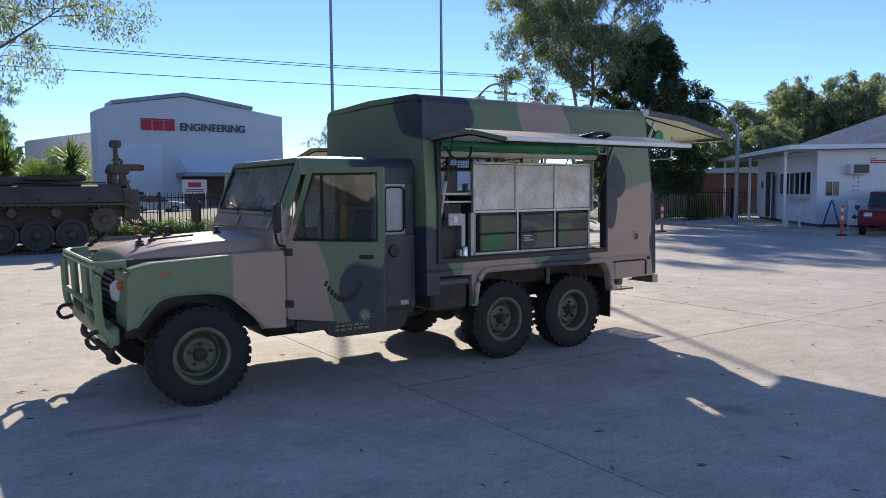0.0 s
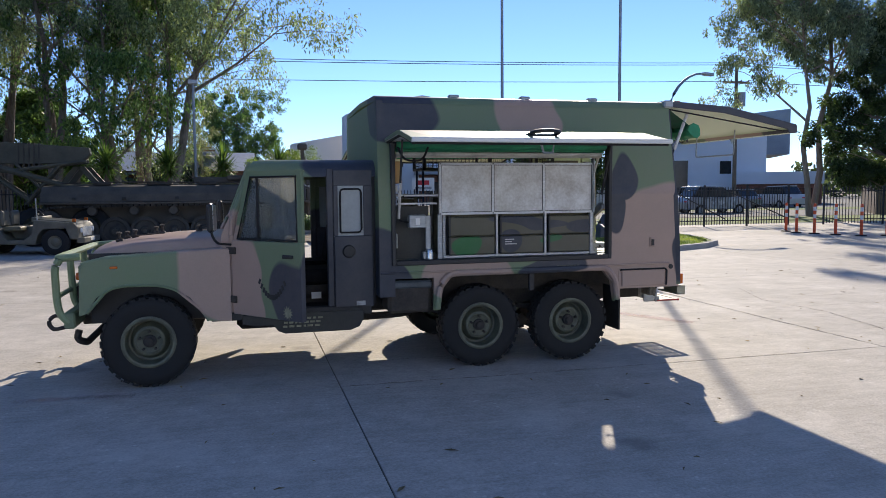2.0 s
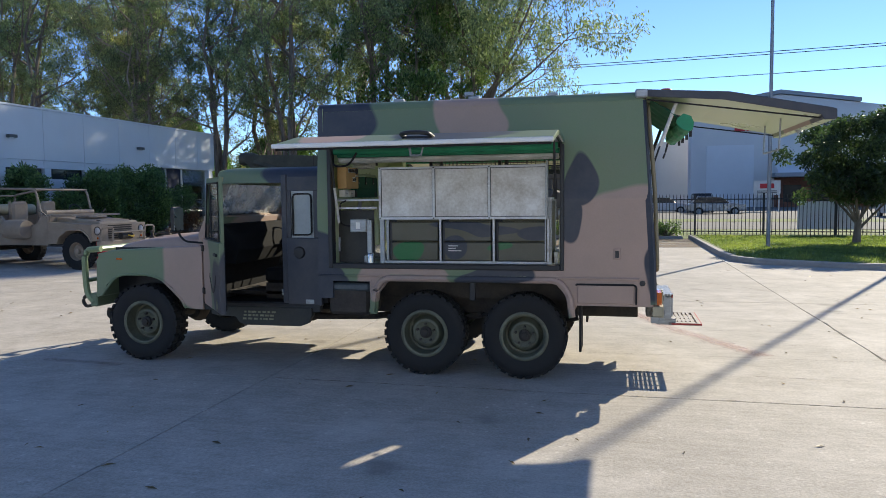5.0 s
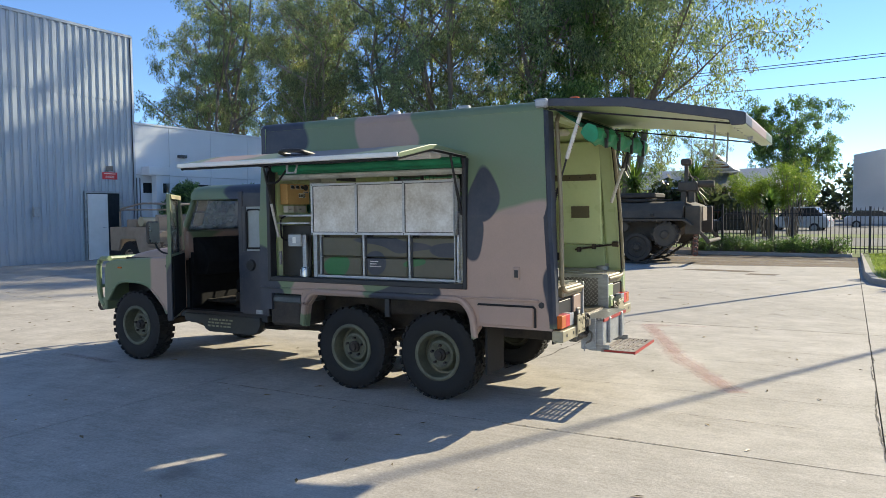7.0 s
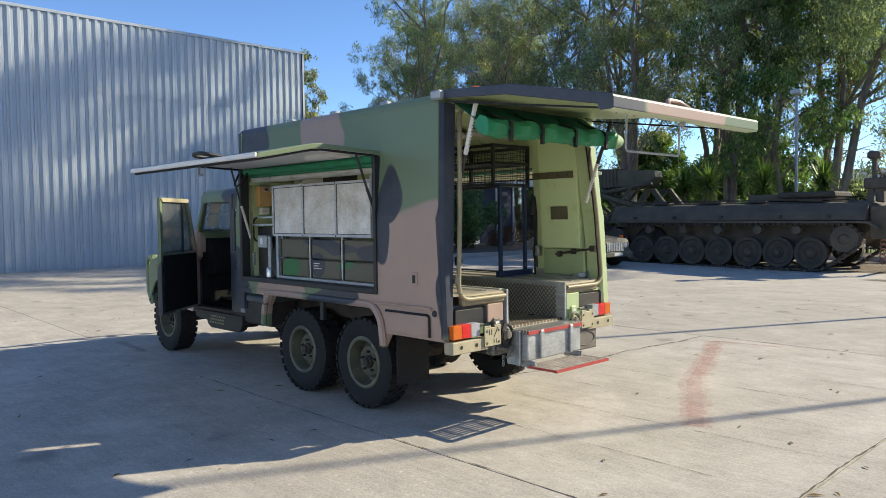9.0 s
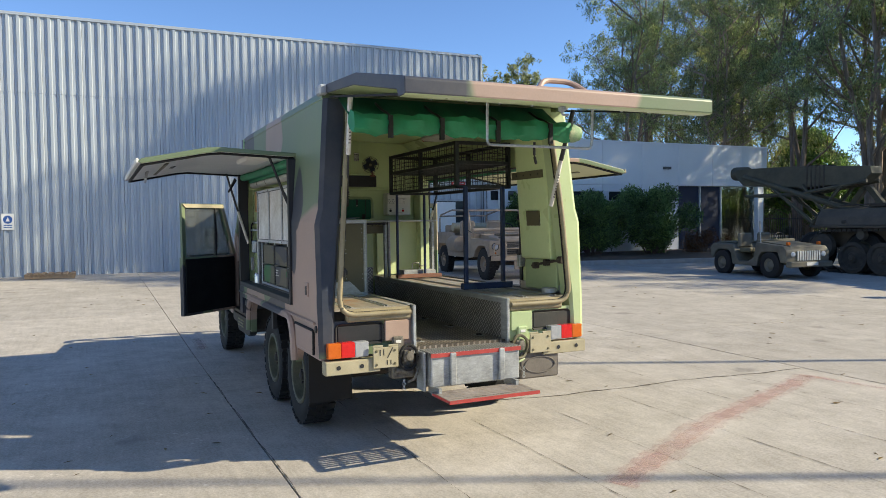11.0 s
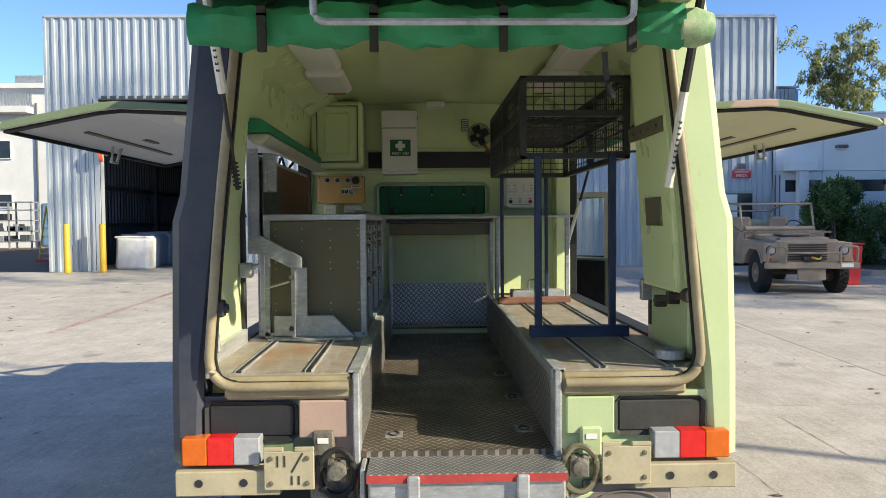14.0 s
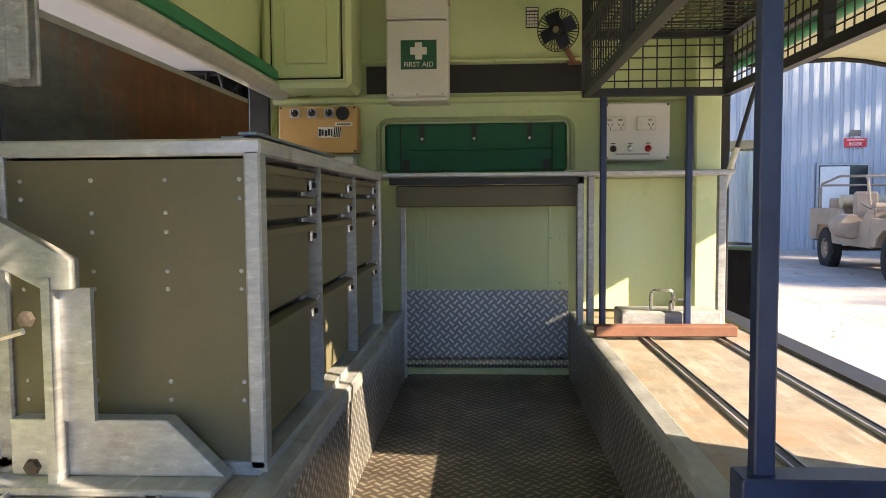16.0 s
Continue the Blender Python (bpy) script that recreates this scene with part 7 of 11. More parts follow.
for x in (-3.5, -2.0):
    for y in (23.0, 24.95):
        w = part("wheel", lathe([(0.3, -0.13), (0.5, -0.14), (0.56, -0.09), (0.57, 0.09), (0.5, 0.14), (0.3, 0.13)], "y", 28, (x, y, 0.66)), M["rubber"], gn, smooth=True)
        part("rim", lathe([(0, -0.05), (0.12, -0.07), (0.2, -0.02), (0.31, -0.10), (0.31, 0.1), (0, 0.1)], "y", 24, (x, y, 0.66)), M["boom_paint"], w)
part("drawbar", tube([(-4.3, 24.0, 0.9), (-5.9, 23.8, 0.75)], 0.06, 8), M["boom_paint"], gn)
part("drawbar_leg", tube([(-5.8, 23.8, 0.76), (-5.8, 23.8, ground_z(-5.8))], 0.04, 8), M["boom_paint"], gn)

# ---- desert-tan cut-down patrol vehicle ----
jp = thing("patrol_vehicle", Matrix.Translation((-5.15, 13.86, ground_z(-5.6))) @ Matrix.Rotation(radians(-5), 4, "Z"), "dusty tan open-topped patrol vehicle with bull bar and folded windscreen", "off-road vehicle")
D = M["desert"]
part("front_wing", prism([(0.45, 0.62), (0.45, 0.98), (-0.75, 1.04), (-0.75, 0.55), (-0.5, 0.55), (-0.42, 0.72), (-0.2, 0.86), (0.2, 0.86), (0.36, 0.72), (0.40, 0.62)], "y", -0.84, -0.55, 0.01), D, jp)
part("front_wing", prism([(0.45, 0.62), (0.45, 0.98), (-0.75, 1.04), (-0.75, 0.55), (-0.5, 0.55), (-0.42, 0.72), (-0.2, 0.86), (0.2, 0.86), (0.36, 0.72), (0.40, 0.62)], "y", 0.55, 0.84, 0.01), D, jp)
part("bonnet", prism([(0.45, 1.0), (0.42, 1.04), (-0.75, 1.14), (-0.75, 1.02), (0.45, 0.95)], "y", -0.58, 0.58, 0.015), D, jp)
part("grille_panel", box(0.40, 0.46, -0.55, 0.55, 0.60, 1.0, 0.01), D, jp)
part("grille", joined(*[box(0.46, 0.475, -0.36, 0.36, 0.66 + k * 0.045, 0.685 + k * 0.045) for k in range(7)]), M["chassis"], jp)
for y in (-0.68, 0.68):
    hl = part("headlight", lathe([(0, 0.03), (0.05, 0.026), (0.078, 0)], "x", 18, (0.458, y, 0.84)), M["lens_white"], jp, smooth=True)
    part("bezel", lathe([(0.078, 0.0), (0.088, 0.012), (0.098, 0.0)], "x", 18, (0.457, y, 0.84)), M["chassis"], hl, smooth=True)
    part("lamp_panel", box(0.42, 0.455, y - 0.15, y + 0.15, 0.62, 0.99, 0.01), D, jp)
    part("indicator", lathe([(0, 0.02), (0.02, 0.016), (0.024, 0)], "x", 12, (0.456, y, 0.68)), M["lens_orange"], jp)
part("bumper", box(0.58, 0.70, -0.86, 0.86, 0.50, 0.62, 0.015), D, jp)
jb = bmesh.new()
for s_ in (-1, 1):
    tube(bend([(0.66, s_ * 0.82, 0.60), (0.72, s_ * 0.82, 0.92), (0.72, s_ * 0.50, 0.92), (0.70, s_ * 0.50, 0.60)], 0.08), 0.022, 8, jb)
tube([(0.71, -0.5, 0.80), (0.71, 0.5, 0.80)], 0.022, 8, jb)
part("bull_bar", jb, D, jp, smooth=True)
part("winch", lathe([(0, -0.16), (0.07, -0.16), (0.07, 0.16), (0, 0.16)], "y", 14, (0.62, 0, 0.70)), M["chassis"], jp)
part("winch_hook", tube(bend([(0.70, -0.02, 0.72), (0.76, 0.02, 0.70), (0.75, 0.10, 0.68), (0.71, 0.14, 0.72)], 0.03), 0.018, 6), M["yellow"], jp)
part("skid_plate", box(0.62, 0.66, -0.26, 0.26, 0.28, 0.50, 0.01), D, jp)
part("number_bar", box(0.702, 0.706, 0.52, 0.74, 0.53, 0.60), M["white"], jp)
part("tub", prism([(-0.75, 0.52), (-0.75, 1.16), (-0.9, 1.18), (-1.1, 0.98), (-1.9, 0.98), (-2.1, 1.18), (-3.72, 1.18), (-3.72, 0.55), (-3.36, 0.55), (-3.26, 0.86), (-2.58, 0.86), (-2.46, 0.52)], "y", -0.84, -0.78, 0.008), D, jp)
part("tub", prism([(-0.75, 0.52), (-0.75, 1.16), (-0.9, 1.18), (-1.1, 0.98), (-1.9, 0.98), (-2.1, 1.18), (-3.72, 1.18), (-3.72, 0.55), (-3.36, 0.55), (-3.26, 0.86), (-2.58, 0.86), (-2.46, 0.52)], "y", 0.78, 0.84, 0.008), D, jp)
part("tub_back", box(-3.72, -3.66, -0.78, 0.78, 0.55, 1.18), D, jp)
part("tub_floor", box(-3.66, -0.75, -0.78, 0.78, 0.52, 0.58), M["chassis"], jp)
part("scuttle", box(-0.92, -0.75, -0.78, 0.78, 0.7, 1.20, 0.02), D, jp)
part("folded_windscreen", joined(box(-0.78, -0.16, -0.72, -0.66, 1.16, 1.20), box(-0.78, -0.16, 0.66, 0.72, 1.16, 1.20), box(-0.20, -0.16, -0.66, 0.66, 1.16, 1.20), box(-0.78, -0.74, -0.66, 0.66, 1.16, 1.20)), D, jp)
part("dash_roll", tube([(-0.95, -0.7, 1.24), (-0.95, 0.7, 1.24)], 0.06, 10), D, jp, smooth=True)
rb = bmesh.new()
for s_ in (-1, 1):
    tube(bend([(-1.0, s_ * 0.74, 1.15), (-1.15, s_ * 0.74, 1.76), (-2.4, s_ * 0.74, 1.80), (-3.4, s_ * 0.74, 1.66), (-3.4, s_ * 0.74, 1.15)], 0.12), 0.024, 8, rb)
for x, z in ((-1.15, 1.76), (-2.4, 1.80), (-3.38, 1.64)):
    tube([(x, -0.74, z), (x, 0.74, z)], 0.022, 8, rb)
part("roll_cage", rb, D, jp, smooth=True)
for y in (-0.45, 0.35):
    sq = part("seat", box(-1.9, -1.45, y - 0.23, y + 0.23, 0.78, 0.92, 0.04), D, jp)
    part("backrest", box(-2.0, -1.9, y - 0.22, y + 0.22, 0.92, 1.5, 0.05), D, sq)
part("steering_wheel", moved(tube([(0, 0.18 * math.cos(a), 0.18 * math.sin(a)) for a in np.linspace(0, 6.283, 21)[:-1]], 0.012, 6, closed=True), Matrix.Translation((-1.15, 0.40, 1.25)) @ Matrix.Rotation(radians(-25), 4, "Y")), M["black"], jp)
part("bonnet_bag", box(-0.52, -0.12, -0.30, 0.30, 1.10, 1.16, 0.03), D, jp)
for y in (-0.5, 0.5):
    part("bonnet_catch", box(0.30, 0.36, y - 0.03, y + 0.03, 1.02, 1.07, 0.006), M["chassis"], jp)
for s_ in (-1, 1):
    part("wing_flare", tube(bend([(-0.52, s_ * 0.85, 0.56), (-0.44, s_ * 0.85, 0.72), (-0.2, s_ * 0.85, 0.87), (0.2, s_ * 0.85, 0.87), (0.38, s_ * 0.85, 0.72), (0.44, s_ * 0.85, 0.60)], 0.05), 0.022, 6), D, jp, smooth=True)
    part("mirror_stalk", tube([(-0.8, s_ * 0.8, 1.18), (-0.82, s_ * 0.98, 1.30)], 0.012, 6), M["black"], jp)
    part("gun_mount_post", tube([(-2.3, s_ * 0.4, 0.6), (-2.3, s_ * 0.4, 1.5)], 0.03, 8), D, jp)
part("stowage_roll", tube([(-2.7, -0.6, 1.32), (-2.7, 0.6, 1.30)], 0.13, 12), M["cream"], jp, smooth=True)
part("stowage_box", box(-3.35, -2.95, -0.6, 0.1, 1.0, 1.38, 0.03), D, jp)
part("side_can", lathe([(0, -0.28), (0.2, -0.28), (0.22, -0.2), (0.22, 0.2), (0.2, 0.28), (0, 0.28)], "x", 18, (-1.5, -0.95, 0.88)), D, jp, smooth=True)
for x in (0.0, -2.92):
    for y, s_ in ((-0.72, 1), (0.72, -1)):
        w = part("wheel", lathe([(0.2, -0.1), (0.3, -0.115), (0.38, -0.10), (0.395, -0.06), (0.395, 0.06), (0.38, 0.10), (0.3, 0.115), (0.2, 0.1)], "y", 36, (x, y, 0.395)), M["rubber"], jp, smooth=True)
        part("rim", lathe([(0.21, 0.1 * s_), (0.21, -0.09 * s_), (0.19, -0.09 * s_), (0.17, 0.0), (0.15, 0.0), (0.12, -0.04 * s_), (0.06, -0.03 * s_), (0.055, -0.09 * s_), (0, -0.10 * s_)], "y", 24, (x, y, 0.395)), D, w, smooth=True)
        lug = bmesh.new()
        for k in range(26):
            for j, yy in enumerate((-0.06, 0.0, 0.06)):
                bm_box(lug, -0.012, 0.012, -0.028, 0.028, -0.03, 0.03, Matrix.Translation((x, y, 0.395)) @ Matrix.Rotation(2 * math.pi * (k + 0.5 * (j % 2)) / 26, 4, "Y") @ Matrix.Translation((0.397, yy, 0)))
        tagged(part("tread", lug, M["rubber"], w), kind="stuff")
    part("axle", tube([(x, -0.7, 0.395), (x, 0.7, 0.395)], 0.05, 8), M["chassis"], jp)

# ---- low tow tractor ----
bg = thing("tow_tractor", Matrix.Translation((-1.72, 20.3, ground_z(-2))) @ Matrix.Rotation(radians(-6), 4, "Z"), "pale olive low open tow tractor with two seats", "tow tractor")
G = M["tractor"]
part("body", prism([(0.1, 0.40), (0.1, 0.70), (0.0, 0.82), (-0.95, 0.90), (-1.02, 0.52), (-1.22, 0.40), (-1.58, 0.40), (-1.72, 0.60), (-1.78, 0.84), (-2.58, 0.86), (-2.70, 0.74), (-2.70, 0.46), (-2.58, 0.46), (-2.52, 0.60), (-2.38, 0.69), (-2.02, 0.69), (-1.88, 0.60), (-1.82, 0.30), (-0.92, 0.28), (-0.86, 0.52), (-0.74, 0.66), (-0.20, 0.68), (-0.10, 0.40)], "y", -0.68, 0.68, 0.03), G, bg)
part("bonnet", prism([(0.05, 0.78), (0.0, 0.84), (-0.95, 0.93), (-0.95, 0.86)], "y", -0.5, 0.5, 0.01), G, bg)
part("grille", joined(*[box(0.11, 0.125, -0.34 + k * 0.075, -0.30 + k * 0.075, 0.46, 0.70) for k in range(10)]), M["white"], bg)
part("bumper", box(0.05, 0.25, -0.66, 0.66, 0.30, 0.44, 0.02), G, bg)
for y in (-0.48, 0.48):
    part("headlight", lathe([(0, 0.03), (0.05, 0.025), (0.07, 0)], "x", 14, (0.12, y, 0.62)), M["lens_clear"], bg)
    part("indicator", box(-0.08, 0.0, y - 0.04, y + 0.04, 0.84, 0.92, 0.01), M["lens_orange"], bg)
for y in (-0.32, 0.32):
    sq = part("seat", box(-1.72, -1.3, y - 0.22, y + 0.22, 0.62, 0.74, 0.03), M["olive"], bg)
    part("backrest", box(-1.80, -1.70, y - 0.22, y + 0.22, 0.74, 1.14, 0.04), G, sq)
part("steering_wheel", moved(tube([(0, 0.17 * math.cos(a), 0.17 * math.sin(a)) for a in np.linspace(0, 6.283, 21)[:-1]], 0.012, 6, closed=True), Matrix.Translation((-1.1, 0.3, 1.0)) @ Matrix.Rotation(radians(-35), 4, "Y")), M["black"], bg)
part("number_bar", box(0.252, 0.256, -0.18, 0.18, 0.34, 0.42), M["white"], bg)
part("cowl", joined(box(-1.02, -0.92, -0.6, 0.6, 0.86, 0.98, 0.02), box(-1.75, -1.0, -0.12, 0.12, 0.40, 0.72, 0.02)), G, bg)
part("rear_deck", box(-2.62, -1.85, -0.5, 0.5, 0.862, 0.90, 0.015), G, bg)
part("side_mirror_post", tube([(-0.9, -0.55, 0.88), (-0.9, -0.58, 1.45)], 0.015, 6), M["galv"], bg)
for x in (-0.45, -2.2):
    for y, s_ in ((-0.62, 1), (0.62, -1)):
        w = part("wheel", lathe([(0.17, -0.09), (0.28, -0.10), (0.33, -0.07), (0.335, 0.07), (0.28, 0.10), (0.17, 0.09)], "y", 28, (x, y, 0.335)), M["rubber"], bg, smooth=True)
        part("rim", lathe([(0.18, 0.08 * s_), (0.18, -0.07 * s_), (0.12, -0.03 * s_), (0.05, -0.08 * s_), (0, -0.08 * s_)], "y", 20, (x, y, 0.335)), G, w, smooth=True)

# storage racks and a ladder by the workshop
rk = thing("storage_rack", (-34.2, -19.4, BASE), "grey steel storage racks stacked with metal frames", "rack")
for y in (0, 1.25, 2.5, 3.75):
    for x in (0, 0.8):
        part("upright", box(x, x + 0.08, y, y + 0.08, 0, 2.65), M["galv"], rk)
for z in (0.35, 0.95, 1.55, 2.15, 2.6):
    part("shelf", box(0, 0.88, 0, 3.83, z, z + 0.06), M["galv"], rk)
g = random.Random(9)
for k in range(26):
    y, z = g.uniform(0.1, 3.4), g.choice((0.41, 1.01, 1.61))
    w_, h_ = g.uniform(0.15, 0.5), g.uniform(0.12, 0.45)
    part("stored_frame", box(0.1, 0.85, y, y + w_, z, z + h_, 0.01), g.choice((M["cage"], M["lens_grey"], M["galv"])), rk)
ld = thing("step_ladder", (-17.4, -6.9, BASE), "yellow and red step ladder standing on the concrete", "ladder")
for y in (-0.25, 0.2):
    part("stile", tube([(0, y, 0.0), (-0.5, y * 0.7, 2.0)], 0.03, 6), M["yellow"], ld)
    part("back_stile", tube([(-0.95, y, 0.0), (-0.52, y * 0.7, 1.98)], 0.025, 6), M["yellow"], ld)
for k in range(6):
    part("rung", box(-0.12 - k * 0.08, -0.02 - k * 0.08, -0.24 + 0.01 * k, 0.20 - 0.01 * k, 0.3 + k * 0.3, 0.33 + k * 0.3), M["yellow"], ld)
part("base_tray", box(-1.0, 0.1, -0.32, 0.28, 0.02, 0.12, 0.02), M["sign_red"], ld)


# ---- six-wheeled field truck ----
O = Vector((4.0, 6.575, 0.0))
MID = 6.575
truck = thing("field_service_truck", O, "six-wheeled camouflage army truck with open workshop body hatches", "truck")
SHIFT[truck.name] = O
CB, CC = M["camo_box"], M["camo_cab"]
M["fitting"] = surface("grimy_steel_fitting", (0.06, 0.052, 0.042), (0.26, 0.24, 0.20), 0.6, 0.3, 22, 90, 0.3)
M["flap_rubber"] = surface("dusty_grey_brown_rubber", (0.105, 0.092, 0.078), (0.19, 0.168, 0.145), 0.8, 0, 6, 80, 0.2)
# opaque pale pane: the reflection on the clear glass is put into the colour
M["reflection_pane"] = surface("painted_reflection_pane", (0.27, 0.30, 0.31), (0.36, 0.39, 0.40), 0.22, 0, 3, 40, 0.02)
M["slat"] = surface("blue_grey_slat", (0.20, 0.24, 0.28), (0.32, 0.36, 0.40), 0.4, 0.4, 12, 90, 0.1)
M["cabin"] = surface("matt_cabin_vinyl", (0.010, 0.010, 0.011), (0.022, 0.022, 0.022), 0.9, 0, 8, 90, 0.1)
M["cabin"].node_tree.nodes["Principled BSDF"].inputs["Specular IOR Level"].default_value = 0.12
M["grime"] = surface("grimy_dark_paint", (0.018, 0.020, 0.020), (0.050, 0.048, 0.040), 0.6, 0, 5, 60, 0.2)
M["stencil"] = surface("faded_stencil_paint", (0.15, 0.15, 0.09), (0.34, 0.33, 0.22), 0.7, 0, 30, 90, 0.1)
M["bar_green"] = surface("pale_green_bar_paint", (0.15, 0.20, 0.10), (0.22, 0.28, 0.15), 0.4, 0, 6, 60, 0.1)


def mirror(bm):
    """The same shape on the truck's other side."""
    for vv in bm.verts:
        vv.co.y = 2 * MID - vv.co.y
    bmesh.ops.reverse_faces(bm, faces=bm.faces[:])
    return bm


def side_y(z):
    """The body side leans in above the waist."""
    if z <= 1.62:
        return 5.545
    if z <= 1.70:
        return 5.545 + (z - 1.62) / 0.08 * 0.012
    return 5.557 + (z - 1.70) / 0.78 * 0.063


def rear_x(x, z):
    return x - 0.10 * max(0.0, min(1.0, (z - 0.9) / 1.58)) * max(0.0, min(1.0, (x - 6.2) / 0.35))


def body_side():
    cells = [(3.55, 3.69, 0.72, 2.46), (3.69, 4.07, 0.88, 1.04), (3.69, 4.07, 2.07, 2.46), (4.07, 5.79, 0.90, 1.04), (4.07, 5.79, 2.07, 2.46),
             (5.79, 5.90, 0.90, 2.46), (5.90, 6.56, 0.70, 2.46)]
    xs = sorted({c[0] for c in cells} | {c[1] for c in cells} | {6.2})
    zs = sorted({c[2] for c in cells} | {c[3] for c in cells} | {1.62, 1.70})
    bm = bmesh.new()
    vt = {}

    def vert(x, z):
        if (x, z) not in vt:
            vt[x, z] = bm.verts.new((rear_x(x, z), side_y(z), z))
        return vt[x, z]
    for x0, x1 in zip(xs, xs[1:]):
        for z0, z1 in zip(zs, zs[1:]):
            cx, cz = (x0 + x1) / 2, (z0 + z1) / 2
            if any(c[0] < cx < c[1] and c[2] < cz < c[3] for c in cells):
                bm.faces.new((vert(x0, z0), vert(x1, z0), vert(x1, z1), vert(x0, z1)))
    bmesh.ops.recalc_face_normals(bm, faces=bm.faces[:])
    for f in bm.faces:
        f.normal_update()
        if f.normal.y > 0:
            f.normal_flip()
    r = bmesh.ops.extrude_face_region(bm, geom=bm.faces[:])
    for e in r["geom"]:
        if isinstance(e, bmesh.types.BMVert):
            e.co.y += 0.055
    bmesh.ops.recalc_face_normals(bm, faces=bm.faces[:])
    return bm


part("body_side", body_side(), [CB, M["lime_lifted"]], truck, choose=lambda f: 1 if f.normal.y > 0.5 else 0)
part("body_side", mirror(body_side()), [CB, M["lime_lifted"]], truck, choose=lambda f: 1 if f.normal.y < -0.5 else 0)
roof_sec = [(5.612, 2.44), (5.618, 2.475), (5.645, 2.505), (5.70, 2.52), (6.575, 2.545), (7.45, 2.52), (7.505, 2.505), (7.532, 2.475), (7.538, 2.44), (7.47, 2.44), (7.45, 2.47), (6.575, 2.495), (5.70, 2.47), (5.68, 2.44)]
part("body_roof", prism(roof_sec, "x", 3.55, 6.465), [CB, M["lime_gloss"]], truck, smooth=True, choose=lambda f: 1 if f.normal.z < -0.3 else 0)
part("front_wall", joined(box(3.552, 3.60, 5.60, 7.55, 0.72, 2.47)), [CB, M["lime_lifted"]], truck, choose=lambda f: 1 if f.normal.x > 0.5 else 0)
for y in (5.615, 7.535):
    part("roof_corner_cap", box(6.40, 6.50, y - 0.03, y + 0.03, 2.46, 2.53, 0.012), M["galv"], truck)
for x in (4.3, 5.0, 5.7):
    for y in (5.75, 7.4):
        part("roof_lug", box(x - 0.05, x + 0.05, y - 0.03, y + 0.03, 2.515, 2.55, 0.01), M["galv"], truck)
part("beacon", lathe([(0, 0.09), (0.04, 0.08), (0.055, 0.0), (0, 0)], "z", 14, (6.3, 7.3, 2.53)), M["lens_orange"], truck, smooth=True)
# raised beads, waist crease and lips on the sides
for mir in (False, True):
    f = mirror if mir else (lambda b: b)
    lip = bend([(4.075, 5.535, 0.60), (4.10, 5.535, 0.80), (4.19, 5.535, 0.915), (5.77, 5.535, 0.915), (5.86, 5.535, 0.80), (5.885, 5.535, 0.60)], 0.08)
    part("wheel_arch_lip", f(tube(lip, 0.03, 8)), CB, truck, smooth=True)
    part("arch_panel", f(prism([(4.05, 0.58), (4.105, 0.58), (4.135, 0.78), (4.22, 0.885), (4.22, 0.90), (4.05, 0.90)], "y", 5.55, 5.60)), CB, truck)
    part("arch_panel", f(prism([(5.92, 0.68), (5.86, 0.58), (5.83, 0.78), (5.74, 0.885), (5.74, 0.90), (5.92, 0.90)], "y", 5.55, 5.60)), CB, truck)
    part("sill_bead", f(box(3.56, 6.45, 5.527, 5.546, 0.925, 0.945, 0.006)), CB, truck)
    part("opening_frame", f(joined(box(3.66, 3.70, 5.525, 5.62, 1.0, 2.09, 0.006), box(5.78, 5.815, 5.525, 5.62, 1.0, 2.09, 0.006), box(3.7, 5.78, 5.525, 5.62, 1.0, 1.045, 0.006), box(3.7, 5.78, 5.565, 5.64, 2.06, 2.10, 0.006))), M["black"], truck)
    part("hatch", f(box(5.93, 6.40, 5.532, 5.548, 0.72, 0.88, 0.007)), CB, truck)
    part("hatch_seal", f(tube(bend([(5.92, 5.536, 0.875), (5.92, 5.536, 0.885), (6.40, 5.536, 0.885), (6.42, 5.536, 0.87), (6.42, 5.536, 0.72)], 0.06), 0.009, 6)), M["rubber"], truck)
    lt = part("latch", f(box(6.23, 6.29, 5.533, 5.55, 1.10, 1.20, 0.006)), M["camo_box"], truck)
    part("latch_recess", f(box(6.245, 6.275, 5.528, 5.534, 1.115, 1.175)), M["black"], lt)
    part("filler_cap", f(lathe([(0, -0.012), (0.022, -0.01), (0.025, 0.0)], "y", 14, (6.47, 5.545, 0.90))), M["black"], truck)
    part("fuel_tank", f(box(3.63, 4.03, 5.58, 5.95, 0.56, 0.86, 0.03)), M["chassis"], truck)
    part("tank_strap", f(box(3.62, 4.04, 5.568, 5.96, 0.78, 0.86, 0.02)), M["lens_grey"], truck)
    part("hanger_post", f(box(4.98, 5.03, 5.56, 5.60, 0.72, 0.90, 0.005)), M["black"], truck)
    part("mudflap", f(box(5.94, 5.96, 5.62, 5.95, 0.28, 0.70)), M["rubber"], truck)
    part("underbody_panel", f(box(3.6, 6.5, 5.95, 5.99, 0.70, 0.97)), M["chassis"], truck)
    part("inner_wheel_arch", f(box(4.05, 5.92, 5.601, 5.95, 0.94, 0.96)), M["chassis"], truck)


# side flaps, propped open
def flap():
    sec = [(5.60, 2.105), (5.60, 2.135), (5.05, 2.165), (4.95, 2.158), (4.52, 2.072), (4.495, 2.048), (4.52, 2.034), (4.95, 2.118), (5.05, 2.128)]
    return prism(sec, "x", 3.62, 5.81, 0.006)


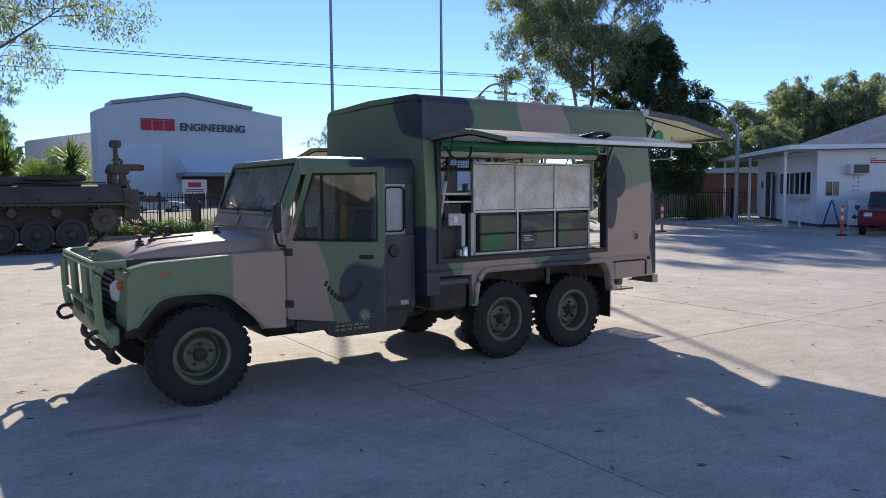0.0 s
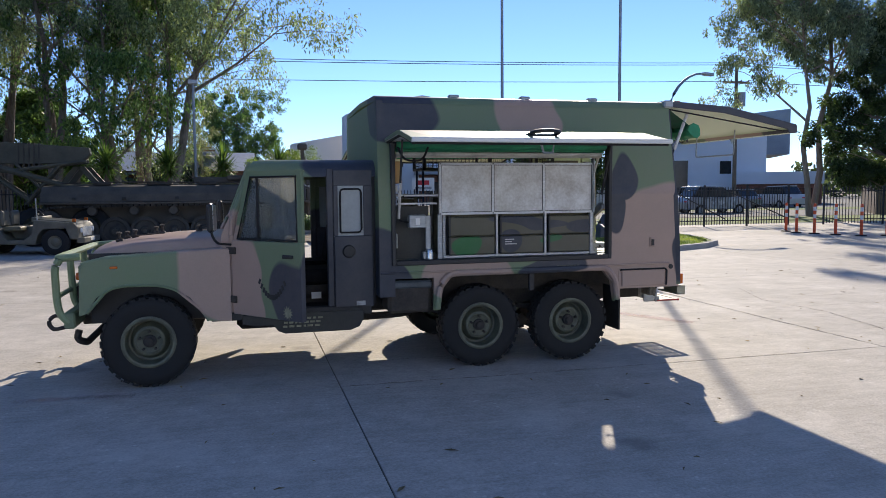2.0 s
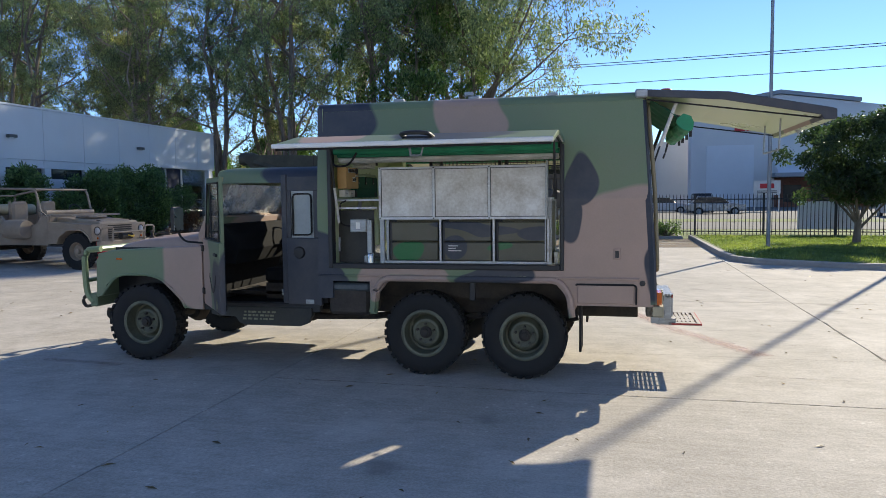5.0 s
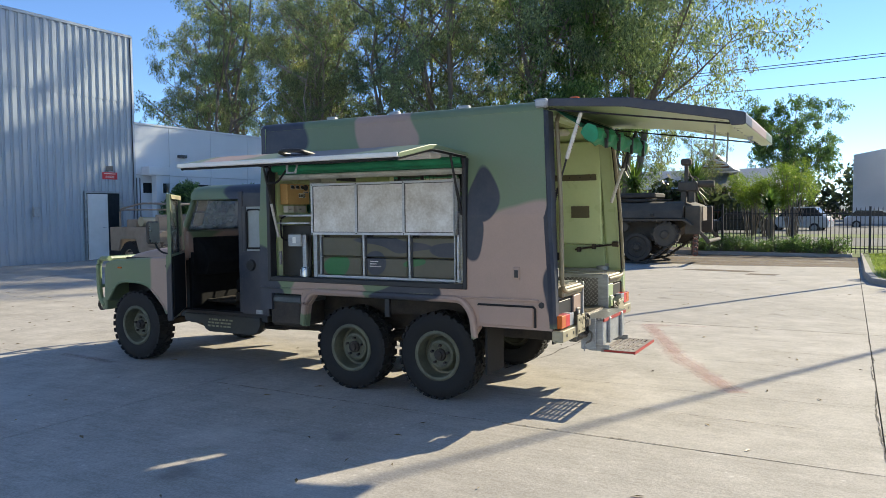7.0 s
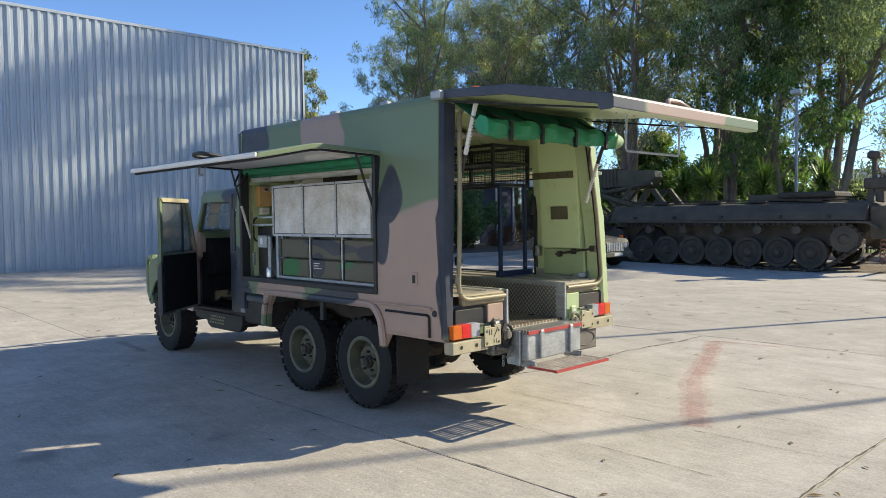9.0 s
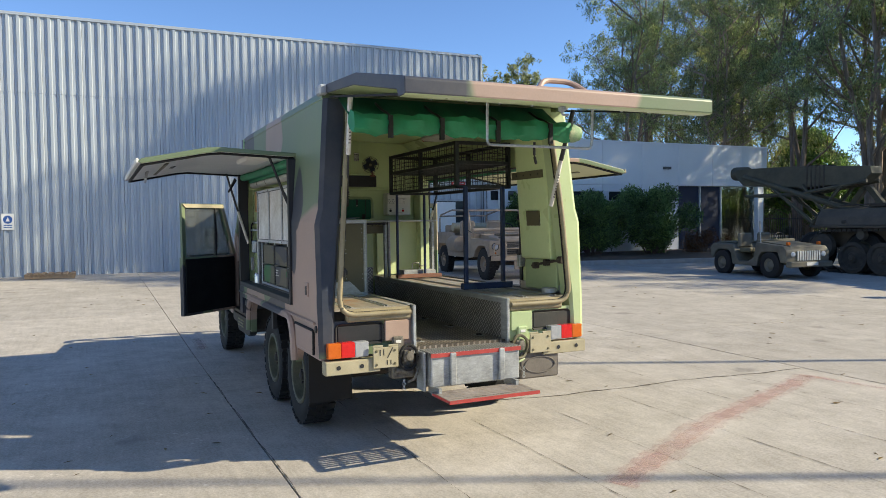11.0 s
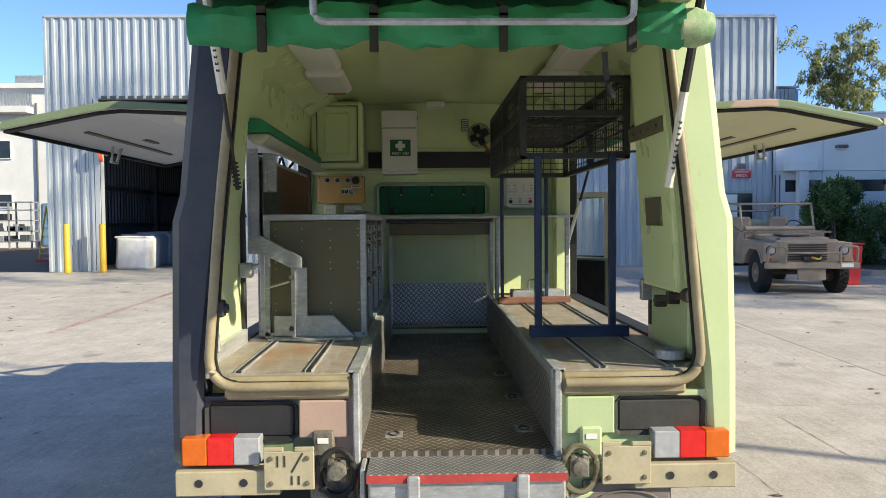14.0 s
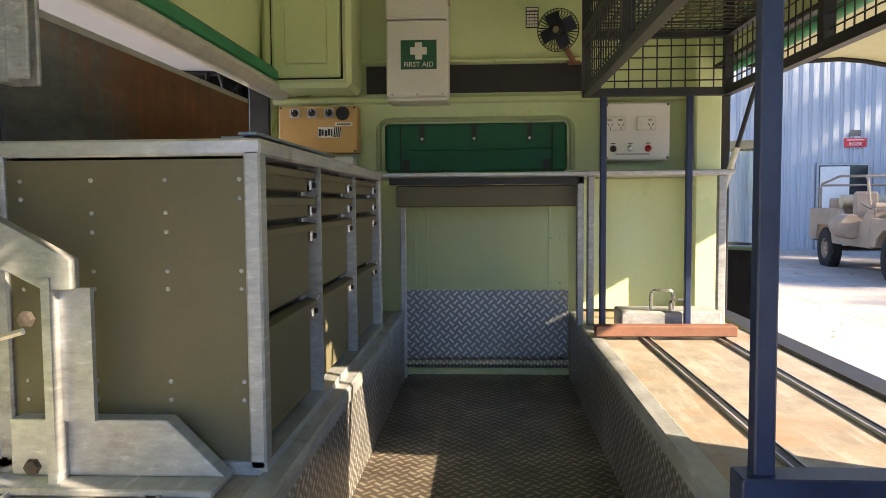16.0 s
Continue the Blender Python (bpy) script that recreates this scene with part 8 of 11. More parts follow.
M["flap_under"] = surface("pale_grey_lining", (0.58, 0.58, 0.57), (0.70, 0.70, 0.69), 0.5, 0, 3, 60, 0.06)
M["flap_far"] = surface("cream_green_lining", (0.42, 0.43, 0.25), (0.50, 0.50, 0.30), 0.5, 0, 3, 60, 0.06)
for mir in (False, True):
    f = mirror if mir else (lambda b: b)
    fl_ = part("side_flap", f(flap()), [M["camo_flap"], M["flap_far"] if mir else M["flap_under"]], truck, choose=lambda q: 1 if q.normal.z < -0.5 else 0)
    for x in (3.645, 5.785):
        part("flap_seal", f(tube([(x, 5.58, 2.100), (x, 5.05, 2.122), (x, 4.95, 2.112), (x, 4.525, 2.028)], 0.012, 6)), M["rubber"], fl_)
    part("flap_seal", f(box(3.64, 5.79, 4.515, 4.535, 2.020, 2.040)), M["rubber"], fl_)
    part("flap_edge", f(box(3.62, 5.81, 4.482, 4.503, 2.036, 2.072, 0.006)), M["white"] if not mir else M["cream"], fl_)
    part("flap_frame", f(moved(box(4.1, 5.4, -0.012, 0.012, -0.012, 0.0), Matrix.Translation((0, 4.72, 2.078)) @ Matrix.Rotation(radians(11), 4, "X"))), M["olive"], fl_)
    part("flap_latch", f(box(4.63, 4.86, 4.66, 4.84, 2.088, 2.118, 0.012)), M["black"], fl_)
    part("flap_grip", f(tube(bend([(4.64, 4.76, 2.11), (4.64, 4.60, 2.130), (4.70, 4.575, 2.138), (4.80, 4.575, 2.138), (4.86, 4.60, 2.130), (4.86, 4.76, 2.11)], 0.03), 0.017, 8)), M["black"], fl_, smooth=True)
    part("flap_handle", f(tube([(4.70, 4.62, 2.06), (4.72, 4.60, 1.965), (4.80, 4.60, 1.965), (4.82, 4.62, 2.06)], 0.011, 6)), M["galv"], fl_)
    for x in (3.74, 5.74):
        zb = 1.42 if x < 5 else 1.62
        st = part("gas_strut", f(tube([(x, 5.605, zb), (x, 5.51, (zb + 2.06) / 2)], 0.013, 8)), M["alu_white"] if x < 5 else M["black"], truck)
        part("strut_rod", f(tube([(x, 5.51, (zb + 2.06) / 2), (x, 5.405, 2.115)], 0.010, 8)), M["black"], st)
    part("flap_lamp", f(box(5.25, 5.65, 5.25, 5.42, 2.085, 2.125, 0.01)), M["white"], fl_)
    part("canvas_roll", f(tube([(3.72, 5.575, 2.075), (4.4, 5.57, 2.065), (5.1, 5.575, 2.07), (5.76, 5.575, 2.075)], 0.034, 10)), M["green_canvas"], truck, smooth=True)
nb = part("rolled_blind", prism([(5.625, 2.09), (5.70, 2.085), (5.735, 2.055), (5.735, 2.02), (5.625, 2.02)], "x", 3.72, 5.77, 0.012), M["green_canvas"], truck, "rolled green canvas side blind with a milky plastic window")
part("window_roll", prism([(5.63, 2.018), (5.73, 2.018), (5.735, 1.995), (5.70, 1.968), (5.655, 1.968), (5.63, 1.99)], "x", 3.73, 5.76, 0.012), M["plastic_film"], nb)
part("hanging_cable", tube(bend([(3.72, 5.5, 2.05), (3.76, 5.42, 1.93), (3.92, 5.40, 1.93), (3.98, 5.45, 2.05)], 0.08), 0.01, 6), M["rubber"], truck)


# wheels
def wheel(x, y, s, zc):
    """s: +1 when the outer face looks towards smaller y."""
    w = part("wheel", lathe([(0.10, -0.02), (0.10, 0.10), (0.04, 0.10), (0.04, -0.02)], "y", 16, (x, y, zc)), M["chassis"], truck)
    prof = [(0.215, -0.090), (0.25, -0.102), (0.30, -0.108), (0.345, -0.104), (0.368, -0.090), (0.374, -0.06), (0.374, 0.06), (0.368, 0.090), (0.345, 0.104), (0.30, 0.108), (0.25, 0.102), (0.215, 0.090)]
    part("tyre", lathe(prof, "y", 48, (x, y, zc)), M["rubber"], w, smooth=True)
    tread = bmesh.new()
    for k in range(30):
        a = 2 * math.pi * k / 30
        for j, yy in enumerate((-0.072, -0.024, 0.024, 0.072)):
            aa = a + (0.105 if j % 2 else 0)
            m_ = Matrix.Translation((x, y, zc)) @ Matrix.Rotation(aa, 4, "Y") @ Matrix.Translation((0.376, yy, 0))
            bm_box(tread, -0.014, 0.007, -0.021 - (0.012 if j in (0, 3) else 0), 0.021 + (0.012 if j in (0, 3) else 0), -0.026, 0.026, m_)
    tagged(part("tread", tread, M["rubber"], w), kind="stuff")
    rim = [(0.215, 0.10), (0.222, -0.100), (0.206, -0.106), (0.190, -0.100), (0.184, -0.055), (0.178, 0.022), (0.160, 0.030), (0.146, 0.004), (0.126, -0.032), (0.105, -0.040), (0.092, -0.030), (0.0, -0.030)]
    part("rim", lathe([(q, h * s) for q, h in rim], "y", 40, (x, y, zc)), M["rim"], w, smooth=True)
    part("hub_cap", lathe([(0.056, -0.029 * s), (0.052, -0.055 * s), (0.036, -0.062 * s), (0.034, -0.080 * s), (0.022, -0.086 * s), (0.0, -0.086 * s)], "y", 18, (x, y, zc)), M["chassis"], w, smooth=True)
    for k in range(5):
        a = 2 * math.pi * k / 5 + 0.3
        c = (x + 0.082 * math.cos(a), zc + 0.082 * math.sin(a))
        part("wheel_nut", tube([(c[0], y - 0.03 * s, c[1]), (c[0], y - 0.062 * s, c[1])], 0.012, 6), M["chassis"], w)
    return w


for x, zc in ((1.59, 0.412), (4.53, 0.391), (5.45, 0.391)):
    wheel(x, 5.765, 1, zc); wheel(x, 2 * MID - 5.765, -1, zc)
    part("axle", tube([(x, 5.9, zc), (x, 7.25, zc)], 0.055, 10), M["chassis"], truck, smooth=True)
    part("differential", lathe([(0, -0.14), (0.1, -0.11), (0.15, 0), (0.1, 0.11), (0, 0.14)], "y", 14, (x, MID + 0.1, zc)), M["chassis"], truck, smooth=True)
for y in (6.12, 6.98):
    part("chassis_rail", box(1.0, 6.45, y, y + 0.07, 0.52, 0.68, 0.008), M["chassis"], truck)
    for x in (4.555, 5.465):
        part("leaf_spring", tube([(x - 0.45, y - 0.1, 0.52), (x, y - 0.1, 0.44), (x + 0.45, y - 0.1, 0.52)], 0.03, 6), M["chassis"], truck)
part("prop_shaft", tube([(1.7, MID + 0.1, 0.46), (4.4, MID + 0.1, 0.46)], 0.035, 8), M["chassis"], truck)
part("gearbox", box(2.3, 3.2, 6.3, 6.85, 0.36, 0.64, 0.05), M["chassis"], truck)
part("exhaust", tube(bend([(2.6, 6.2, 0.42), (4.0, 6.25, 0.45), (4.2, 7.0, 0.5), (6.3, 7.05, 0.5)], 0.2), 0.035, 8), M["chassis"], truck)
part("floor_pan", box(2.35, 6.45, 5.98, 7.17, 0.685, 0.715), M["chassis"], truck)


# ---- cab and bonnet ----
def wing():
    arch = [(2.08, 0.57), (2.03, 0.66), (1.93, 0.78), (1.82, 0.855), (1.68, 0.895), (1.40, 0.90), (1.28, 0.87), (1.19, 0.80), (1.12, 0.68)]
    poly = [(2.27, 0.56), (2.27, 1.175), (1.9, 1.16), (1.25, 1.125), (1.12, 1.10), (1.075, 1.04), (1.06, 0.66)] + arch[::-1]
    return prism(poly, "y", 5.67, 5.71)


for mir in (False, True):
    f = mirror if mir else (lambda b: b)
    part("front_wing", f(wing()), CC, truck)
    part("wing_top", f(prism([(1.08, 1.05), (1.10, 1.10), (1.25, 1.135), (1.9, 1.17), (2.27, 1.185), (2.27, 1.15), (1.9, 1.13), (1.25, 1.09)], "y", 5.68, 5.98, 0.004)), CC, truck)
    part("wing_edge", f(tube([(1.09, 5.695, 1.085), (1.25, 5.692, 1.122), (1.9, 5.692, 1.158), (2.26, 5.692, 1.172)], 0.022, 8)), CC, truck, smooth=True)
    part("arch_flare", f(tube(bend([(2.08, 5.672, 0.57), (2.03, 5.672, 0.66), (1.82, 5.672, 0.855), (1.68, 5.672, 0.895), (1.40, 5.672, 0.90), (1.28, 5.672, 0.87), (1.12, 5.672, 0.68)], 0.06), 0.014, 6)), CC, truck)
    part("inner_wing", f(box(1.1, 2.25, 5.97, 6.0, 0.55, 1.12)), M["black"], truck)
    part("side_repeater", f(box(1.31, 1.37, 5.655, 5.672, 1.045, 1.065, 0.004)), M["lens_orange"], truck)
    part("sill", f(box(2.10, 3.50, 5.69, 5.76, 0.555, 0.64, 0.008)), M["black"], truck)
    part("side_tank", f(box(2.75, 3.2, 5.72, 6.0, 0.44, 0.555, 0.02)), M["chassis"], truck)
    part("side_lamp", f(lathe([(0, -0.04), (0.03, -0.03), (0.035, 0)], "x", 12, (1.06, 5.80, 0.98))), M["lens_orange"], truck)
    part("front_lamp", f(lathe([(0, -0.045), (0.06, -0.035), (0.085, 0), (0.09, 0.02)], "x", 18, (1.055, 5.99, 0.92))), M["lens_clear"], truck, smooth=True)
    part("front_panel", f(box(1.062, 1.10, 5.71, 6.08, 0.66, 1.08, 0.01)), CC, truck)
    # quarter panel behind the door with a small window
    part("quarter_panel", f(box(3.17, 3.52, 5.69, 5.73, 0.62, 1.27, 0.006)), CC, truck)
    part("window_pillar", f(box(3.17, 3.21, 5.71, 5.74, 1.27, 1.72, 0.004)), CC, truck)
    part("window_pillar", f(box(3.44, 3.52, 5.71, 5.74, 1.27, 1.72, 0.004)), CC, truck)
    part("window_header", f(box(3.17, 3.52, 5.72, 5.75, 1.72, 1.86, 0.004)), CC, truck)
    part("quarter_window", f(box(3.21, 3.44, 5.725, 5.733, 1.27, 1.72)), M["reflection_pane"], truck, "quarter window pane with its pale reflection painted in")
    part("window_rubber", f(tube(bend([(3.23, 5.712, 1.30), (3.23, 5.712, 1.69), (3.42, 5.712, 1.69), (3.42, 5.712, 1.30), (3.23, 5.712, 1.30)], 0.04), 0.009, 6)), M["rubber"], truck)
    part("fuel_cap", f(lathe([(0, -0.025), (0.05, -0.02), (0.06, 0)], "y", 18, (3.30, 5.69, 1.13))), M["black"], truck, smooth=True)
    part("data_plate", f(box(3.36, 3.44, 5.682, 5.691, 0.64, 0.68)), M["galv"], truck)
    part("a_pillar", f(tube([(2.29, 5.735, 1.28), (2.30, 5.735, 1.45), (2.475, 5.775, 1.89)], 0.030, 8)), CC, truck)
    part("b_pillar", f(box(3.11, 3.17, 5.71, 5.76, 0.62, 1.88, 0.008)), CC, truck)
    part("door_pillar", f(box(2.27, 2.31, 5.69, 5.75, 0.62, 1.30, 0.006)), CC, truck)
    part("sill_panel", f(prism([(2.36, 0.60), (2.36, 0.52), (2.46, 0.50), (2.62, 0.50), (2.66, 0.445), (2.72, 0.42), (3.30, 0.42), (3.38, 0.45), (3.42, 0.52), (3.42, 0.60)], "y", 5.665, 5.74, 0.008)), M["grime"], truck)
TRUCK_FOOT = SHIFT.get(truck.name, Vector((0, 0, 0)))


def bonnet_top(x):
    return float(np.interp(x, (1.07, 1.09, 1.13, 1.2, 1.45, 1.8, 2.24), (1.10, 1.155, 1.195, 1.222, 1.268, 1.296, 1.312)))


def bonnet():
    """Crowned pressing: rolled front lip, rounded shoulders, short skirts down to the wings."""
    bm = bmesh.new()
    rows = []
    for x in (1.07, 1.09, 1.13, 1.2, 1.32, 1.45, 1.62, 1.8, 2.02, 2.24):
        zt, half = bonnet_top(x), 0.61 + 0.012 * (x - 1.07)
        prof = [(-half, min(zt, 1.12)), (-half + 0.002, max(min(zt, 1.12), zt - 0.075)), (-half + 0.022, zt - 0.045), (-half + 0.07, zt - 0.028), (-half * 0.5, zt - 0.008), (0, zt)]
        prof += [(-y, z) for y, z in prof[-2::-1]]
        rows.append([bm.verts.new((x, MID + y, z)) for y, z in prof])
    for a, b in zip(rows, rows[1:]):
        for k in range(len(a) - 1):
            bm.faces.new((a[k], a[k + 1], b[k + 1], b[k]))
    bmesh.ops.recalc_face_normals(bm, faces=bm.faces[:])
    bmesh.ops.solidify(bm, geom=bm.faces[:], thickness=0.014)
    return bm


part("bonnet", bonnet(), [CC, M["tan"]], truck, smooth=True, choose=lambda f: 1 if (f.calc_center_median() + TRUCK_FOOT).x > 1.16 else 0)
for y0 in (5.945, 7.185):
    part("bonnet_gap", box(1.1, 2.26, y0, y0 + 0.02, 1.06, 1.155), M["black"], truck)
for x, y, h in ((1.30, 6.3, .09), (1.34, 6.5, .07), (1.42, 6.42, .08), (1.62, 6.75, .1), (1.55, 6.9, .06), (1.98, 6.5, .05)):
    z = bonnet_top(x) - 0.02
    part("bonnet_bracket", joined(box(x - .03, x + .03, y - .022, y + .022, z, z + 0.035, 0.006), tube([(x, y, z), (x, y, z + 0.035 + h * 0.5)], 0.013, 6), lathe([(0, 0), (0.024, 0.004), (0.024, 0.02), (0, 0.026)], "z", 10, (x, y, z + 0.03 + h * 0.5))), M["chassis"], truck)
part("bonnet_rod", tube([(1.36, 6.25, bonnet_top(1.36) + 0.03), (1.70, 6.22, bonnet_top(1.7) + 0.02)], 0.008, 6), M["chassis"], truck)
part("grille", joined(box(1.075, 1.09, 6.08, 7.07, 0.64, 1.08), *[box(1.05, 1.075, 6.1, 7.05, 0.68 + k * 0.05, 0.70 + k * 0.05) for k in range(8)]), M["black"], truck)
part("bumper", box(0.93, 1.02, 5.72, 7.43, 0.55, 0.69, 0.015), CC, truck)
for y in (5.78, 7.37):
    part("tow_shackle", tube(bend([(0.93, y, 0.66), (0.84, y, 0.66), (0.80, y, 0.60), (0.84, y, 0.54), (0.93, y, 0.56)], 0.04), 0.018, 6), M["chassis"], truck)
bar = bmesh.new()
for y in (5.735, 6.28, 6.87, 7.415):
    tube(bend([(0.97, y, 0.60), (0.90, y, 0.68), (0.885, y, 0.80), (0.88, y, 1.06), (0.92, y, 1.13)] if y in (5.735, 7.415) else [(0.97, y, 0.60), (0.90, y, 0.72), (0.885, y, 1.12)], 0.08), 0.031, 8, bar)
tube(bend([(1.08, 5.735, 1.15), (0.92, 5.735, 1.14), (0.88, 5.86, 1.135), (0.88, 7.29, 1.135), (0.92, 7.415, 1.14), (1.08, 7.415, 1.15)], 0.07), 0.031, 8, bar)
tube([(0.885, 5.745, 0.82), (0.885, 7.405, 0.82)], 0.022, 8, bar)
part("bull_bar", bar, M["bar_green"], truck, smooth=True)
part("winch", lathe([(0, -0.2), (0.07, -0.2), (0.07, 0.2), (0, 0.2)], "y", 14, (0.93, 6.575, 0.76)), M["chassis"], truck)
part("skid_bar", tube(bend([(1.0, 5.95, 0.5), (0.98, 5.95, 0.42), (1.05, 6.0, 0.38), (1.05, 7.15, 0.38), (0.98, 7.2, 0.42), (1.0, 7.2, 0.5)], 0.06), 0.03, 8), M["chassis"], truck, smooth=True)
# scuttle, windscreen, roof
part("scuttle", prism([(2.20, 1.18), (2.20, 1.305), (2.275, 1.465), (2.37, 1.465), (2.37, 1.18)], "y", 5.735, 7.415, 0.008), CC, truck)
vm = Matrix.Translation((2.20, 0, 1.305)) @ Matrix.Rotation(radians(25), 4, "Y")
for y in (5.86, 6.66):
    part("scuttle_vent", moved(box(-0.030, 0.0, y, y + 0.63, 0.035, 0.155, 0.012), vm), CC, truck)
ws = Matrix.Translation((2.285, 0, 1.462)) @ Matrix.Rotation(radians(21.5), 4, "Y")
part("windscreen", moved(box(-0.004, 0.004, 5.80, 7.35, 0.02, 0.455), ws), M["dust_glare_glass"], truck).visible_shadow = False
part("screen_frame", joined(*[moved(b, ws) for b in (box(-0.028, 0.028, 5.755, 5.80, -0.01, 0.49, 0.01), box(-0.028, 0.028, 7.35, 7.395, -0.01, 0.49, 0.01), box(-0.028, 0.028, 5.80, 7.35, -0.01, 0.02), box(-0.028, 0.028, 5.80, 7.35, 0.455, 0.50))]), CC, truck)
part("screen_rubber", moved(tube(bend([(-0.022, 5.81, 0.03), (-0.022, 5.81, 0.445), (-0.022, 7.34, 0.445), (-0.022, 7.34, 0.03), (-0.022, 5.81, 0.03)], 0.05), 0.010, 6), ws), M["rubber"], truck)
for y in (6.05, 6.72):
    part("wiper", moved(joined(tube([(-0.03, y, 0.0), (-0.03, y + 0.14, 0.05), (-0.026, y + 0.30, 0.075)], 0.008, 5), tube([(-0.022, y + 0.12, 0.035), (-0.022, y + 0.44, 0.105)], 0.007, 5)), ws), M["black"], truck)
for y, z0, z1 in ((5.84, 0.07, 0.22), (5.845, 0.24, 0.42)):
    part("sun_sticker", moved(box(0.006, 0.010, y, y + 0.13, z0, z1), ws), M["alu_white"], truck, "pale paper sheet behind the windscreen")
def cab_roof():
    """Shallow tub of a roof: flat top, raked front, sides leaning in."""
    bm = bmesh.new()
    rings = []
    for z, x0, yin in ((1.80, 2.44, 5.722), (1.87, 2.435, 5.730), (1.905, 2.45, 5.755), (1.938, 2.49, 5.795), (1.954, 2.57, 5.86)):
        rings.append([bm.verts.new(q) for q in ((x0, yin, z), (3.552, yin, z), (3.552, 2 * MID - yin, z), (x0, 2 * MID - yin, z))])
    for a, b in zip(rings, rings[1:]):
        for k in range(4):
            bm.faces.new((a[k], a[(k + 1) % 4], b[(k + 1) % 4], b[k]))
    bm.faces.new(rings[-1])
    r = bmesh.ops.extrude_face_region(bm, geom=bm.faces[:])
    c = Vector((3.0, MID, 1.6))
    for e in r["geom"]:
        if isinstance(e, bmesh.types.BMVert):
            e.co = c + (e.co - c) * 0.975
    bmesh.ops.recalc_face_normals(bm, faces=bm.faces[:])
    return bm


part("cab_roof", cab_roof(), CC, truck, smooth=True)
for y0 in (5.742, 7.395):
    part("roof_gutter", box(2.52, 3.55, y0, y0 + 0.013, 1.852, 1.872, 0.003), M["alu_white"] if y0 < 6 else CC, truck)
part("cab_floor", box(2.35, 3.5, 5.77, 7.38, 0.60, 0.64), M["cabin"], truck)
part("dashboard", prism([(2.36, 1.0), (2.36, 1.40), (2.44, 1.39), (2.54, 1.30), (2.60, 1.14), (2.56, 1.0)], "y", 5.80, 7.35, 0.01), M["cabin"], truck)
part("bulkhead", box(2.34, 2.38, 5.76, 7.39, 0.62, 1.24), M["cabin"], truck)
for y in (5.98, 6.80):
    sq = part("seat", box(2.78, 3.22, y, y + 0.46, 0.80, 0.95, 0.03), M["cabin"], truck, "black vinyl seat")
    part("backrest", moved(box(-0.06, 0.06, y, y + 0.46, 0, 0.55, 0.03), Matrix.Translation((3.26, 0, 0.93)) @ Matrix.Rotation(radians(10), 4, "Y")), M["cabin"], sq)
    part("seat_box", box(2.8, 3.25, y, y + 0.46, 0.64, 0.80), M["chassis"], sq)
swm = Matrix.Translation((2.71, 7.03, 1.27)) @ Matrix.Rotation(radians(-28), 4, "Y")
sw = part("steering_wheel", moved(tube([(0, 0.205 * math.cos(a), 0.205 * math.sin(a)) for a in np.linspace(0, 2 * math.pi, 25)[:-1]], 0.012, 8, closed=True), swm), M["black"], truck, smooth=True)
part("spokes", moved(joined(tube([(0, -0.18, 0), (0, 0.18, 0)], 0.010, 6), tube([(0, 0, 0), (0, 0, -0.18)], 0.010, 6), lathe([(0, -0.02), (0.05, -0.02), (0.05, 0.02), (0, 0.02)], "x", 14)), swm), M["chrome"], sw)
part("steering_column", tube([(2.71, 7.03, 1.24), (2.50, 7.03, 1.12)], 0.03, 8), M["black"], truck)
part("gear_lever", tube([(2.68, 6.5, 0.68), (2.72, 6.5, 1.02)], 0.012, 6), M["black"], truck)
part("floor_label", box(2.98, 3.07, 5.955, 5.96, 0.68, 0.74), M["white"], truck)
part("cab_back", joined(box(3.50, 3.55, 5.75, 7.40, 0.64, 1.05), box(3.50, 3.55, 5.75, 6.0, 1.05, 1.86), box(3.50, 3.55, 7.15, 7.40, 1.05, 1.86), box(3.50, 3.55, 6.0, 7.15, 1.5, 1.86)), M["black"], truck)
# exterior mirrors
for mir in (False, True):
    f = mirror if mir else (lambda b: b)
    mr = part("mirror_arm", f(tube(bend([(2.28, 5.69, 1.22), (2.17, 5.55, 1.24), (2.13, 5.50, 1.32), (2.13, 5.50, 1.44)], 0.05), 0.011, 6)), M["black"], truck)
    part("mirror_head", f(moved(box(-0.026, 0.026, -0.072, 0.072, -0.11, 0.13, 0.022), Matrix.Translation((2.135, 5.47, 1.45)) @ Matrix.Rotation(radians(-12), 4, "Z"))), M["black"], mr)
    part("mirror_glass", f(moved(box(0.0265, 0.029, -0.058, 0.058, -0.095, 0.115), Matrix.Translation((2.135, 5.47, 1.45)) @ Matrix.Rotation(radians(-12), 4, "Z"))), M["chrome"], mr)


